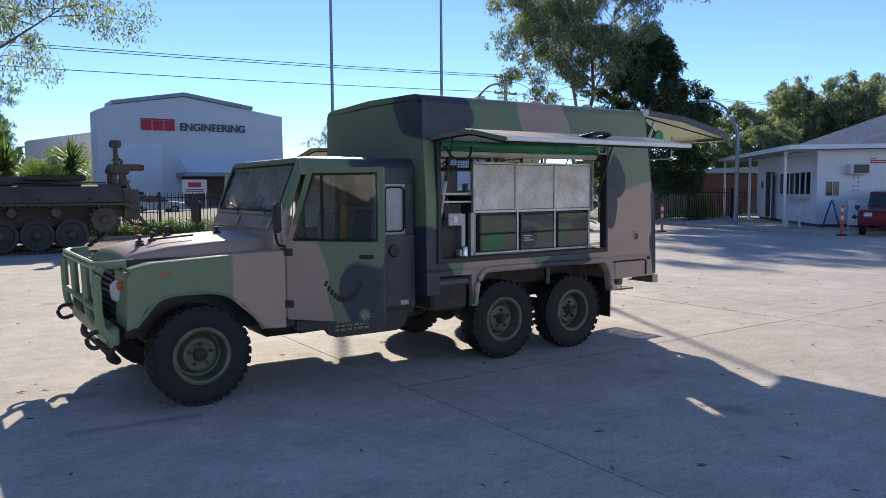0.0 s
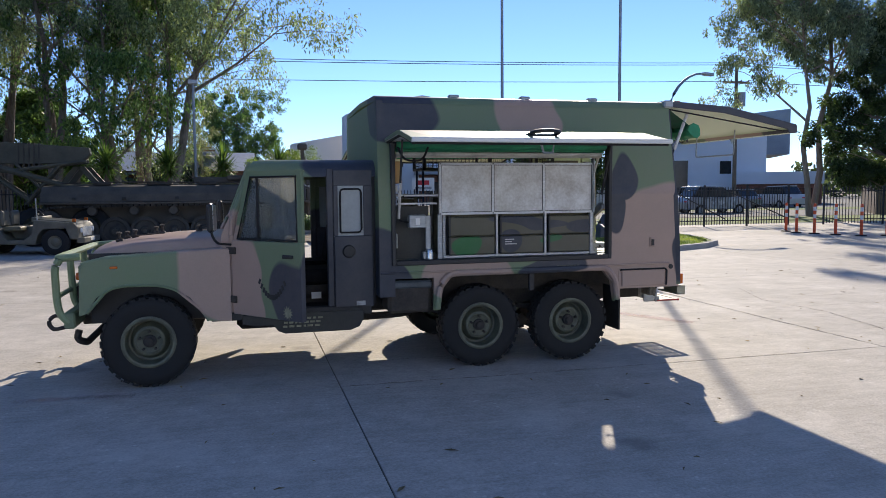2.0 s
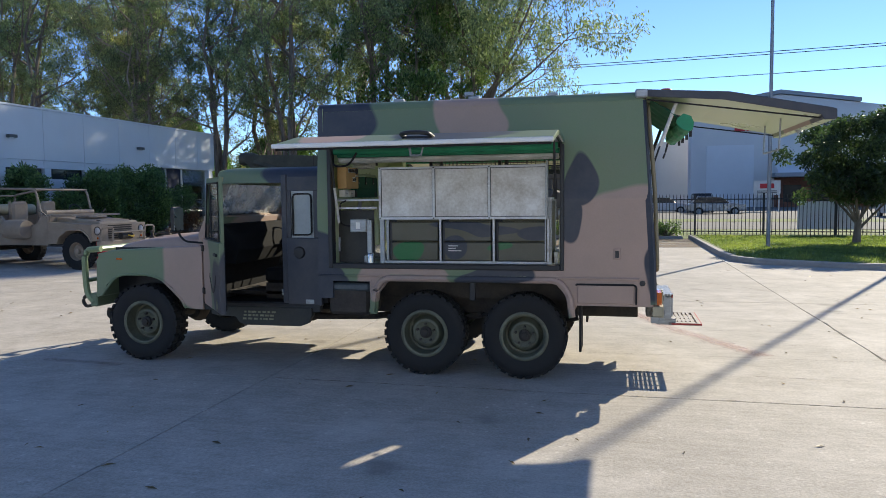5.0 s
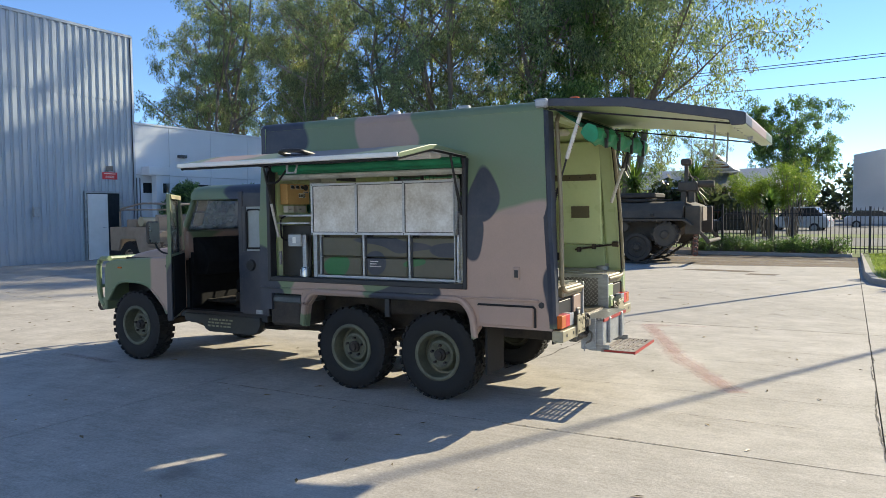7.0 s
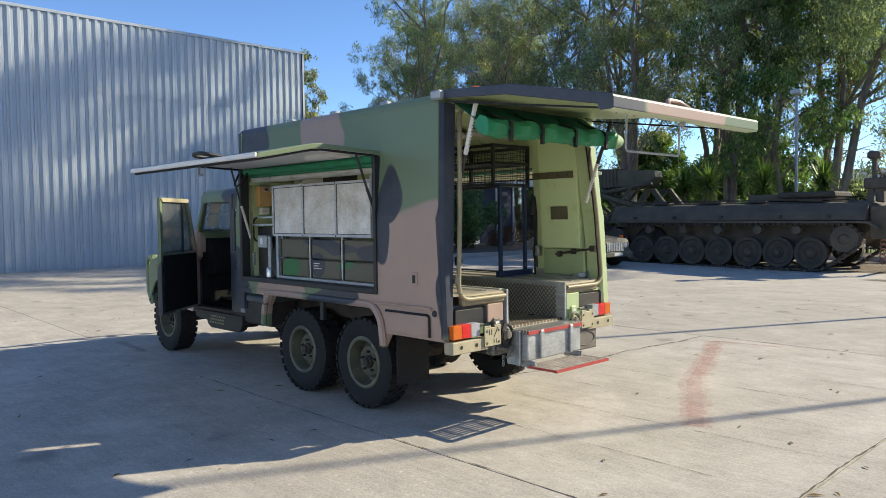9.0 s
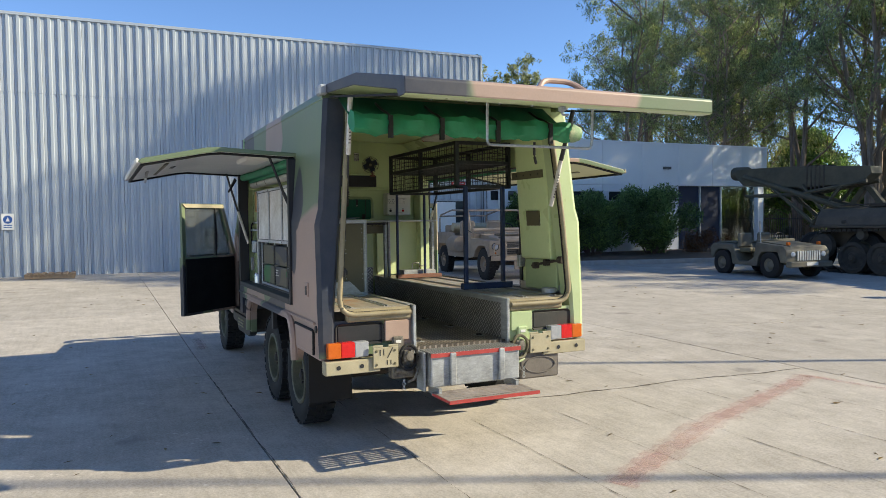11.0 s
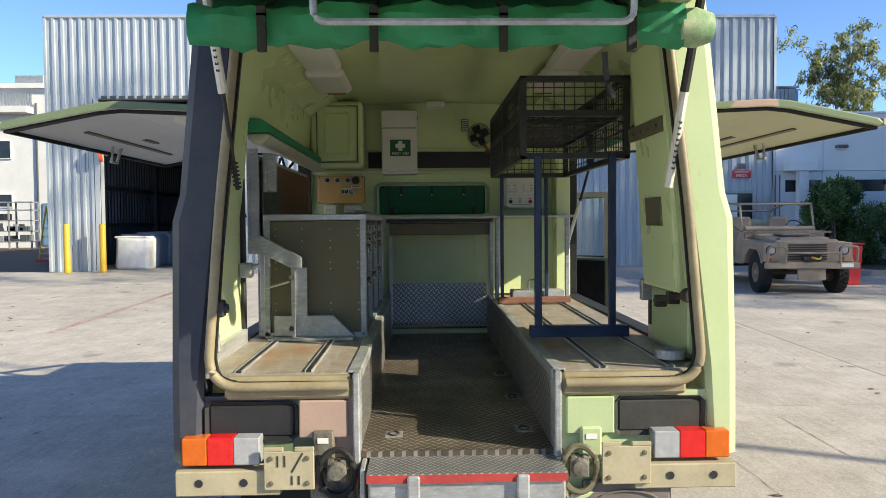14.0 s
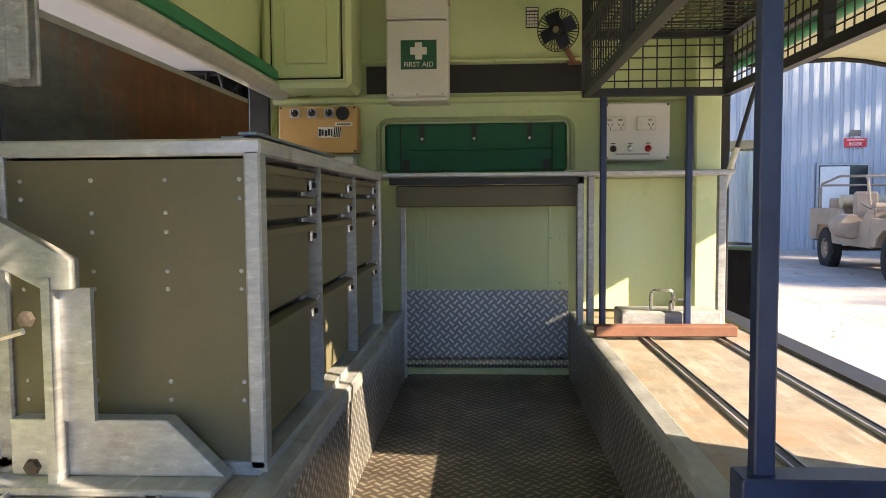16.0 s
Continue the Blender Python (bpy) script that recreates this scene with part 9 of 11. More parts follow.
def cab_door(open_deg, mir):
    """The door hangs on the front pillar; built along +x, then swung out."""
    L = 0.84
    hm = Matrix.Translation((2.30, 5.69, 0)) @ Matrix.Rotation(radians(-open_deg), 4, "Z")

    def put(b, smooth=False):
        b = moved(b, hm)
        return mirror(b) if mir else b
    low = prism([(0.0, 0.62), (L, 0.62), (L, 1.26), (0.0, 1.26)], "y", -0.02, 0.03, 0.008)
    d = part("cab_door", put(low), [M["camo_door"] if not mir else M["camo_cab"], M["black"]], truck, "open camouflaged cab door with a black inner panel", choose=None)
    part("door_lining", put(box(0.03, L - 0.03, 0.0302, 0.045, 0.65, 1.24, 0.006)), M["cabin"], d)
    fr = joined(prism([(0.0, 1.26), (0.05, 1.26), (0.235, 1.80), (0.20, 1.845)], "y", 0.0, 0.03), prism([(0.20, 1.845), (0.235, 1.80), (L - 0.05, 1.80), (L, 1.845)], "y", 0.0, 0.03),
                prism([(L - 0.05, 1.26), (L, 1.26), (L, 1.845), (L - 0.05, 1.80)], "y", 0.0, 0.03))
    part("window_frame", put(fr), [M["camo_door"], M["cream"]] if not mir else [M["cream"]], d)
    part("frame_lining", put(joined(prism([(0.20, 1.84), (0.235, 1.80), (L - 0.05, 1.80), (L - 0.005, 1.84)], "y", 0.031, 0.042), prism([(0.005, 1.27), (0.05, 1.27), (0.23, 1.80), (0.20, 1.835)], "y", 0.031, 0.042))), M["cream"], d)
    g_ = part("window_pane", put(prism([(0.05, 1.26), (L - 0.05, 1.26), (L - 0.05, 1.80), (0.235, 1.80)], "y", 0.012, 0.018)), M["door_glass"], d)
    g_.visible_shadow = False
    part("window_rubber", put(tube([(0.06, -0.002, 1.275), (0.245, -0.002, 1.795), (L - 0.06, -0.002, 1.795), (L - 0.06, -0.002, 1.275)], 0.010, 6, closed=True)), M["rubber"], d)
    part("window_divider", put(box(0.30, 0.32, 0.005, 0.025, 1.26, 1.80)), M["rubber"], d)
    part("handle", put(box(L - 0.20, L - 0.08, -0.04, -0.02, 1.13, 1.16, 0.006)), M["black"], d)
    for z in (0.72, 1.14):
        part("hinge", put(box(-0.05, 0.06, -0.04, -0.018, z, z + 0.06, 0.005)), M["chassis"], d)
    if not mir:
        star = [(0.06 if k % 2 else 0.032) * Vector((math.cos(k * math.pi / 12), math.sin(k * math.pi / 12))) for k in range(24)]
        part("door_emblem", put(prism([(0.68 + q.x, 0.685 + q.y) for q in star], "y", -0.0235, -0.0215)), M["stencil"], d, "pale sunburst emblem stencilled on the door")
        for k in range(13):
            u = k / 12 - 0.5
            part("stencil_bar", put(moved(box(-0.012, 0.012, -0.0235, -0.0215, -0.022, 0.022), Matrix.Translation((0.50 + 0.30 * u, 0, 0.80 + 0.5 * u * u)) @ Matrix.Rotation(-0.9 * u, 4, "Y"))), M["black"], d)
    return d


cab_door(50, False); cab_door(50, True)
for x0 in (4.25, 5.25):
    for k in range(7):
        part("stencil_bar", box(x0 + 0.035 * k, x0 + 0.035 * k + 0.024, side_y(0.94) - 0.0035, side_y(0.94) - 0.001, 0.925, 0.95), M["stencil"], truck)
# rows of small stencilled lettering along the sill, too worn to read
g = random.Random(5)
for k in range(3):
    x = 2.70 + 0.01 * k
    while x < 3.02:
        w = g.uniform(0.02, 0.05)
        part("stencil_bar", box(x, x + w, 5.6605, 5.664, 0.475 + k * 0.034, 0.493 + k * 0.034), M["stencil"], truck)
        x += w + g.uniform(0.008, 0.02)

# ---- rear frame, lamps, steps ----
for mir in (False, True):
    f = mirror if mir else (lambda b: b)
    pil = bmesh.new()
    rows = [(0.72, 5.528, 5.63), (1.06, 5.526, 5.645), (1.60, 5.526, 5.698), (1.70, 5.553, 5.708), (2.44, 5.613, 5.778)]
    rings = []
    for z, y0, y1 in rows:
        xb = rear_x(6.56, z)
        rings.append([pil.verts.new(p) for p in ((xb - 0.10, y0 + 0.052, z), (xb + 0.012, y0 + 0.001, z), (xb + 0.03, y0 + 0.03, z), (xb + 0.03, y1 - 0.02, z), (xb + 0.01, y1, z), (xb - 0.10, y1, z))])
    for a, b in zip(rings, rings[1:]):
        for k in range(6):
            pil.faces.new((a[k], a[(k + 1) % 6], b[(k + 1) % 6], b[k]))
    pil.faces.new(rings[0]); pil.faces.new(rings[-1])
    bmesh.ops.recalc_face_normals(pil, faces=pil.faces[:])
    part("rear_pillar", f(pil), [M["camo_rear"] if not mir else M["lime"]], truck)
    trim = bend([(6.596, 6.175, 0.995), (6.598, 5.662, 0.995), (6.575, 5.712, 1.66), (6.51, 5.785, 2.435), (6.50, 6.575, 2.445)], 0.13, 10)
    part("opening_trim", f(tube(trim, 0.018, 10)), M["trim_tan"], truck, smooth=True)
    part("trim_lip", f(tube([(x - 0.012, y + (0.020 if z > 1.02 else 0), z + (0.018 if z < 1.02 else 0)) for x, y, z in trim], 0.006, 6)), M["rubber"], truck, smooth=True)
    part("bench_nosing", f(box(6.53, 6.590, 5.72, 6.188, 0.945, 1.03, 0.012)), M["trim_tan"], truck)
    part("rear_panel", f(box(6.50, 6.56, 5.60, 6.20, 0.72, 0.955)), M["camo_rear"] if not mir else M["lime"], truck)
    # proud plate, not sunk: its dark colour stands in for a recess's shade
    part("recess_shade_plate", f(box(6.555, 6.566, 5.645, 5.985, 0.79, 0.935, 0.020)), M["black"] if not mir else M["grime"], truck)
    part("hinge_panel", f(box(6.555, 6.585, 5.99, 6.17, 0.80, 0.94, 0.005)), M["tan"] if not mir else M["lime2"], truck)
    part("corner_post", f(joined(box(6.50, 6.60, 6.19, 6.215, 0.70, 1.04, 0.005), box(6.57, 6.70, 6.222, 6.240, 0.45, 0.72, 0.004))), M["galv"], truck)
    bp = part("bumperette", f(joined(box(6.63, 6.645, 5.555, 5.93, 0.612, 0.702, 0.004), box(6.56, 6.63, 5.555, 5.93, 0.694, 0.702), box(6.56, 6.63, 5.555, 5.93, 0.612, 0.620), box(6.555, 6.632, 5.555, 5.568, 0.622, 0.692))), M["cream"], truck, "cream painted steel bumper section")
    for yy in (5.64, 5.80):
        part("bumper_hole", f(lathe([(0, 0.002), (0.015, 0.002)], "x", 12, (6.6455, yy, 0.66))), M["black"], bp)
    for k, mm in enumerate(("lens_orange", "lens_red", "lens_white")):
        part("tail_lamp", f(box(6.56, 6.63, 5.575 + k * 0.095 - (0.005 if k else 0), 5.665 + k * 0.095, 0.718, 0.818, 0.004)), M[mm], truck)
    tp = part("tow_plate", f(joined(box(6.648, 6.660, 5.875, 6.055, 0.635, 0.775, 0.003), box(6.648, 6.660, 5.875, 5.945, 0.775, 0.79, 0.002), box(6.648, 6.660, 5.985, 6.055, 0.775, 0.79, 0.002))), M["cream"], truck, "cream steel plate with stencilled marks" if not mir else "")
    for yy, zz in ((5.90, 0.66), (6.03, 0.66), (5.90, 0.75), (6.03, 0.75)):
        part("plate_bolt", f(lathe([(0, 0.006), (0.008, 0.005), (0.010, 0)], "x", 8, (6.66, yy, zz))), M["olive"], tp)
    if not mir:
        for yy, zz, hh, an in ((5.925, 0.72, 0.05, 0), (5.95, 0.72, 0.05, 0), (5.975, 0.70, 0.10, -30), (5.975, 0.655, 0.04, 0), (6.00, 0.655, 0.04, 0)):
            part("stencil_bar", moved(box(0, 0.0015, -0.0032, 0.0032, 0, hh * 0.8), Matrix.Translation((6.6605, yy, zz)) @ Matrix.Rotation(radians(an), 4, "X")), M["grime"], tp)
    hb = part("hitch_bracket", f(joined(box(6.52, 6.60, 6.03, 6.20, 0.54, 0.69, 0.01), box(6.56, 6.60, 6.04, 6.12, 0.69, 0.83, 0.008), tube([(6.60, 6.06, 0.60), (6.63, 6.17, 0.58)], 0.02, 8))), M["fitting"] if not mir else M["lime2"], truck)
    part("warning_tag", f(box(6.6005, 6.603, 6.06, 6.10, 0.785, 0.805)), M["white"], hb)
    part("socket_body", f(joined(lathe([(0, 0.05), (0.028, 0.048), (0.034, 0.03), (0.034, -0.02), (0, -0.02)], "x", 14, (6.63, 6.135, 0.70)), box(6.62, 6.655, 6.10, 6.125, 0.66, 0.74, 0.004), box(6.62, 6.655, 6.145, 6.17, 0.66, 0.74, 0.004))), M["fitting"], hb)
    part("cable_loop", f(tube([(6.645 + 0.006 * math.sin(a * 3), 6.135 + (0.062 + 0.006 * (a / 12)) * math.cos(a), 0.69 + (0.082 + 0.004 * (a / 12)) * math.sin(a)) for a in np.linspace(0.4, 12.0, 44)], 0.011, 7)), M["rubber"] if not mir else M["olive"], hb, smooth=True)
    part("hitch_pin", f(tube(bend([(6.62, 6.19, 0.63), (6.68, 6.19, 0.60), (6.68, 6.16, 0.54), (6.64, 6.13, 0.52)], 0.02), 0.009, 6)), M["fitting"], hb)
    for k in range(4):
        part("chain_link", f(tube([(6.64, 6.10 + 0.010 * math.cos(a), 0.53 - 0.02 * k + 0.012 * math.sin(a)) if k % 2 else (6.64 + 0.010 * math.cos(a), 6.10, 0.53 - 0.02 * k + 0.012 * math.sin(a)) for a in np.linspace(0, 6.28, 9)[:-1]], 0.003, 4, closed=True)), M["galv"], hb)
    if not mir:
        part("strut_hinge", joined(box(6.535, 6.585, 5.685, 5.722, 1.25, 1.312, 0.006), lathe([(0.008, 0.012), (0.018, 0.012), (0.018, 0.0)], "y", 12, (6.56, 5.722, 1.281))), M["black"], truck)
    low_, mid_, top_ = (6.50, 5.762, 1.72), (6.61, 5.742, 2.06), (6.74, 5.72, 2.42)
    st = part("tailgate_strut", f(tube([mid_, top_] if not mir else [low_, mid_], 0.017, 8)), M["alu_white"], truck)
    part("strut_rod", f(tube([low_, mid_] if not mir else [mid_, top_], 0.008 if not mir else 0.017, 8)), M["black"], st)
    a_, b_ = (Vector(mid_), Vector(top_)) if not mir else (Vector(low_), Vector(mid_))
    for k in range(9):
        q_ = a_.lerp(b_, 0.2 + 0.06 * k)
        part("text_bar", f(box(q_.x + 0.0165, q_.x + 0.0178, q_.y - 0.006, q_.y + 0.006, q_.z - 0.005, q_.z + 0.005)), M["sign_red"] if k == 8 and not mir else M["black"], st)
    part("strut_spring", f(tube([(6.50 + k * 0.00068 + 0.013 * math.cos(k * 0.9), 5.762 - k * 0.00012 + 0.013 * math.sin(k * 0.9), 1.725 + k * 0.0021) for k in range(48)], 0.0035, 5)), M["black"], st)
part("far_jamb", box(3.66, 3.84, 7.44, 7.545, 1.036, 2.40, 0.006), M["lime_lifted"], truck)
part("name_plate_flap", box(6.61, 6.625, 7.03, 7.36, 0.44, 0.64, 0.01), M["flap_rubber"], truck, "dull grey-brown rubber flap with an embossed oval badge")
part("badge_ring", tube([(6.629, 7.195 + 0.13 * math.cos(a), 0.54 + 0.06 * math.sin(a)) for a in np.linspace(0, 2 * math.pi, 25)[:-1]], 0.004, 5, closed=True), M["flap_rubber"], truck)
part("roof_beam", box(6.38, 6.49, 5.74, 7.41, 2.40, 2.475, 0.012), M["lime"], truck)
# galvanised rear step with red edges
stp = part("step_box", box(6.57, 6.755, 6.255, 6.945, 0.485, 0.705, 0.008), M["galv"], truck, "galvanised step box with worn red edging")
part("step_tread", box(6.56, 6.765, 6.25, 6.95, 0.706, 0.722), M["chequer"], stp)
part("red_edge", box(6.755, 6.768, 6.25, 6.95, 0.690, 0.718), M["red_paint"], stp)
for y in (6.39, 6.77):
    part("step_rib", box(6.754, 6.778, y, y + 0.045, 0.49, 0.716, 0.006), M["galv"], stp)
fo = part("foot_plate", joined(box(6.735, 6.765, 6.262, 6.938, 0.43, 0.452), box(6.99, 7.02, 6.262, 6.938, 0.43, 0.452), box(6.765, 6.99, 6.265, 6.29, 0.43, 0.452), box(6.765, 6.99, 6.91, 6.935, 0.43, 0.452)), M["foot_plate"], stp, "folding foot plate of open ribbed grating")
for k in range(5):
    part("tread_rib", box(6.787 + k * 0.0385, 6.812 + k * 0.0385, 6.29, 6.91, 0.447, 0.451), M["foot_plate"], fo)
for y in (6.435, 6.60, 6.765):
    part("cross_bar", box(6.765, 6.99, y - 0.014, y + 0.014, 0.440, 0.446), M["foot_plate"], fo)
part("red_edge", box(7.02, 7.030, 6.26, 6.94, 0.430, 0.452), M["red_paint"], fo)
part("red_edge", box(6.76, 7.02, 6.256, 6.262, 0.436, 0.450), M["red_paint"], fo)
for y in (6.29, 6.89):
    part("step_arm", box(6.62, 6.80, y, y + 0.02, 0.43, 0.485), M["galv"], stp)

# lifted tailgate
tg = bmesh.new()
sec = [(6.44, 2.535), (7.15, 2.485), (7.90, 2.330), (7.948, 2.318), (7.956, 2.306), (7.956, 2.238), (7.945, 2.230), (7.86, 2.230), (7.84, 2.27), (7.1, 2.42), (6.50, 2.47)]
lo = [tg.verts.new((x, 5.635 - 0.035 * (x - 6.44) / 1.5, z)) for x, z in sec]
hi = [tg.verts.new((x, 7.515 + 0.065 * (x - 6.44) / 1.5, z)) for x, z in sec]
tg.faces.new(lo); tg.faces.new(hi[::-1])
for i in range(len(sec)):
    j = (i + 1) % len(sec)
    tg.faces.new((lo[j], lo[i], hi[i], hi[j]))
bmesh.ops.recalc_face_normals(tg, faces=tg.faces[:])
bmesh.ops.bevel(tg, geom=tg.edges[:], offset=0.004, segments=1, affect="EDGES")
tail = part("tailgate", tg, [M["camo_tail"], M["lime"]], truck, "raised camouflaged tailgate with light green underside", choose=lambda q: 1 if q.normal.z < -0.75 else 0)
for y0, y1 in ((5.66, 5.645), (7.50, 7.52)):
    part("tailgate_seal", moved(box(0, 1.36, -0.008, 0.008, -0.012, 0.0), Matrix.Translation((6.50, y0, 2.455)) @ Matrix.Rotation(radians(8.4), 4, "Y")), M["rubber"], tail)
part("grab_rail", tube(bend([(7.66, 6.215, 2.315), (7.65, 6.215, 2.035), (7.65, 6.925, 2.035), (7.66, 6.925, 2.315)], 0.03), 0.008, 8), M["galv"], tail, smooth=True)
part("marker_lamp", lathe([(0, 0.035), (0.035, 0.032), (0.055, 0.015), (0.06, 0.0)], "z", 18, (6.66, 5.80, 2.518)), M["lens_orange"], tail, "low amber marker lamp", smooth=True)
part("tail_handle", tube(bend([(7.86, 6.42, 2.32), (7.80, 6.49, 2.385), (7.80, 6.67, 2.385), (7.86, 6.74, 2.32)], 0.06), 0.016, 8), M["tan"], tail, smooth=True)
part("tail_latch", joined(box(7.86, 7.90, 6.545, 6.575, 2.205, 2.238, 0.005), tube(bend([(7.88, 6.56, 2.21), (7.88, 6.56, 2.185), (7.90, 6.59, 2.185)], 0.015), 0.007, 6)), M["galv"], tail)
for k in range(9):
    part("edge_screw", lathe([(0, -0.006), (0.007, -0.005), (0.009, 0)], "z", 8, (7.86, 5.78 + k * 0.2, 2.2295)), M["galv"], tail)

# ---- inside the workshop body ----
part("aisle_floor", box(3.60, 6.57, 6.215, 6.97, 0.72, 0.742), M["chequer_dirty"], truck)
for x, y in ((6.35, 6.33), (5.75, 6.88), (6.3, 6.86), (5.2, 6.88)):
    lr = part("lashing_ring", box(x - 0.045, x + 0.045, y - 0.035, y + 0.035, 0.742, 0.7445, 0.001), M["galv"], truck)
    part("ring", tube([(x + 0.028 * math.cos(a), y + 0.020 * math.sin(a), 0.747) for a in np.linspace(0, 6.283, 15)[:-1]], 0.004, 5, closed=True), M["chassis"], lr)
for mir in (False, True):
    f = mirror if mir else (lambda b: b)
    part("bench_side", f(box(3.75, 6.53, 6.190, 6.2145, 0.742, 1.02)), M["chequer_y"], truck)
    part("bench_top", f(box(3.70, 6.55, 5.60, 6.20, 1.02, 1.035)), M["bench"], truck)
    part("bench_edge", f(box(3.75, 6.55, 6.165, 6.218, 1.0, 1.042, 0.006)), M["galv"], truck)
    for yy in (5.76, 6.02):
        part("tie_rail", f(box(3.9 if mir else 5.70, 6.53, yy - 0.010, yy + 0.010, 1.035, 1.041)), M["black"], truck)
        part("rail_lip", f(joined(box(3.9 if mir else 5.70, 6.53, yy - 0.0145, yy - 0.010, 1.035, 1.044), box(3.9 if mir else 5.70, 6.53, yy + 0.010, yy + 0.0145, 1.035, 1.044))), M["alu"], truck)
    part("skirting_rail", f(box(5.82, 6.45, 5.60, 5.63, 1.035, 1.10)), M["alu"], truck)
    part("ceiling_light", f(box(4.6, 5.15, 5.80, 6.02, 2.40, 2.46, 0.02)), M["white"], truck, "white rectangular ceiling light with a red end lens")
    part("red_lens", f(box(4.53, 4.599, 5.85, 5.98, 2.405, 2.45, 0.012)), M["lens_red"], truck)
    part("ceiling_light", f(box(5.3, 6.1, 5.83, 6.03, 2.40, 2.46, 0.02)), M["white"], truck, "white rectangular ceiling light")
    part("red_lens", f(lathe([(0, -0.03), (0.03, -0.025), (0.05, 0)], "z", 14, (4.52, 5.91, 2.46))), M["lens_red"], truck)
    part("roof_cove", f(prism([(5.66, 2.35), (5.70, 2.47), (5.85, 2.47)], "x", 3.61, 6.38)), M["lime_lifted"], truck)
part("front_lining", prism([(5.685, 0.74), (7.465, 0.74), (7.465, 2.40), (7.44, 2.468), (6.575, 2.492), (5.71, 2.468), (5.685, 2.40)], "x", 3.60, 3.66), M["lime_lifted"], truck)
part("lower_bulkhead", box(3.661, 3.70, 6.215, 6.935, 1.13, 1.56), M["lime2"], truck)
part("kick_plate", box(3.661, 3.705, 6.215, 6.935, 0.82, 1.13), M["chequer_x"], truck)
part("kick_rail", tube([(3.74, 6.22, 0.81), (3.74, 6.93, 0.81)], 0.02, 8), M["chequer"], truck)
part("dark_strip", box(3.66, 3.672, 6.05, 7.0, 2.0, 2.12), M["black"], truck)
part("wall_ridge", box(3.66, 3.69, 5.62, 7.5, 1.955, 1.985, 0.008), M["lime_lifted"], truck)
part("wall_ridge", box(3.66, 3.69, 6.03, 7.05, 2.13, 2.145, 0.005), M["lime_lifted"], truck)
part("upper_locker", box(3.66, 3.95, 5.66, 6.03, 1.99, 2.46, 0.02), M["lime_lifted"], truck, "light green overhead locker")
part("locker_door", box(3.951, 3.965, 5.71, 5.99, 2.03, 2.42, 0.01), M["lime_lifted"], truck)
part("locker_panel", box(3.965, 3.973, 5.76, 5.94, 2.08, 2.37, 0.008), M["lime_lifted"], truck)
part("locker_seal", tube([(3.953, 5.705, 2.025), (3.953, 5.995, 2.025), (3.953, 5.995, 2.425), (3.953, 5.705, 2.425)], 0.005, 5, closed=True), M["rubber"], truck)
part("ceiling_lamp", box(3.75, 3.95, 6.48, 6.62, 2.42, 2.46, 0.01), M["white"], truck)
part("window_recess_frame", tube(bend([(3.664, 6.10, 1.66), (3.664, 6.10, 1.885), (3.664, 6.955, 1.885), (3.664, 6.955, 1.66)], 0.06), 0.012, 6), M["lime2"], truck)
blind = part("canvas_blind", box(3.662, 3.69, 6.13, 6.93, 1.65, 1.865, 0.012), M["dark_canvas"], truck, "dark green canvas cover with black straps")
for y in (6.296, 6.525, 6.767):
    part("strap", box(3.69, 3.697, y - 0.011, y + 0.011, 1.785, 1.862), M["black"], blind)
    part("buckle", lathe([(0, 0.005), (0.006, 0.004), (0.007, 0)], "x", 10, (3.697, y, 1.797)), M["chrome"], blind)
for y in (6.20, 6.865):
    part("edge_cord", tube([(3.693, y, 1.660), (3.694, y, 1.855)], 0.003, 5), M["black"], blind)
    part("corner_tab", box(3.69, 3.697, y + (0.01 if y < 6.5 else -0.04), y + (0.04 if y < 6.5 else -0.01), 1.655, 1.705), M["black"], blind)
part("fold_line", tube([(3.6915, 6.21, 1.752), (3.6925, 6.5, 1.748), (3.6915, 6.86, 1.753)], 0.004, 5), M["dark_canvas"], blind)
for y in (6.262, 6.318, 6.852):
    part("bulkhead_seam", box(3.70, 3.7035, y - 0.004, y + 0.004, 1.14, 1.555, 0.001), M["lime2"], truck)
for y in (6.25, 6.30, 6.86, 6.90):
    for z in (1.16, 1.36, 1.52):
        part("bulkhead_screw", lathe([(0, 0.003), (0.004, 0.002), (0.005, 0)], "x", 8, (3.70, y, z)), M["galv"], truck)
# locker along the far wall by the rear
lk = part("side_locker", prism([(7.462, 1.30), (7.397, 2.34), (7.53, 2.36), (7.548, 1.30)], "x", 5.93, 6.385, 0.016), M["lime_lifted"], truck, "light green wall locker with dark plates")
part("locker_strap", prism([(7.413, 1.95), (7.409, 2.012), (7.419, 2.012), (7.423, 1.95)], "x", 5.87, 6.34), M["olive"], lk)
for k in range(4):
    part("strap_stud", lathe([(0, -0.006), (0.006, -0.004), (0.008, 0)], "y", 8, (5.95 + 0.11 * k, 7.411, 1.981)), M["chassis"], lk)
part("data_plate", prism([(7.434, 1.57), (7.427, 1.69), (7.440, 1.69), (7.447, 1.57)], "x", 6.07, 6.26), M["olive"], lk)
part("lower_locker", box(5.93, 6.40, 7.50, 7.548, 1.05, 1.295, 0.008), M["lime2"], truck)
part("catch_bar", tube([(6.10, 7.465, 1.242), (6.30, 7.463, 1.275), (6.50, 7.46, 1.30)], 0.011, 6), M["chassis"], truck)
for x, z in ((6.12, 1.22), (6.28, 1.25)):
    part("catch_bracket", box(x, x + 0.035, 7.45, 7.50, z, z + 0.05, 0.004), M["chassis"], truck)
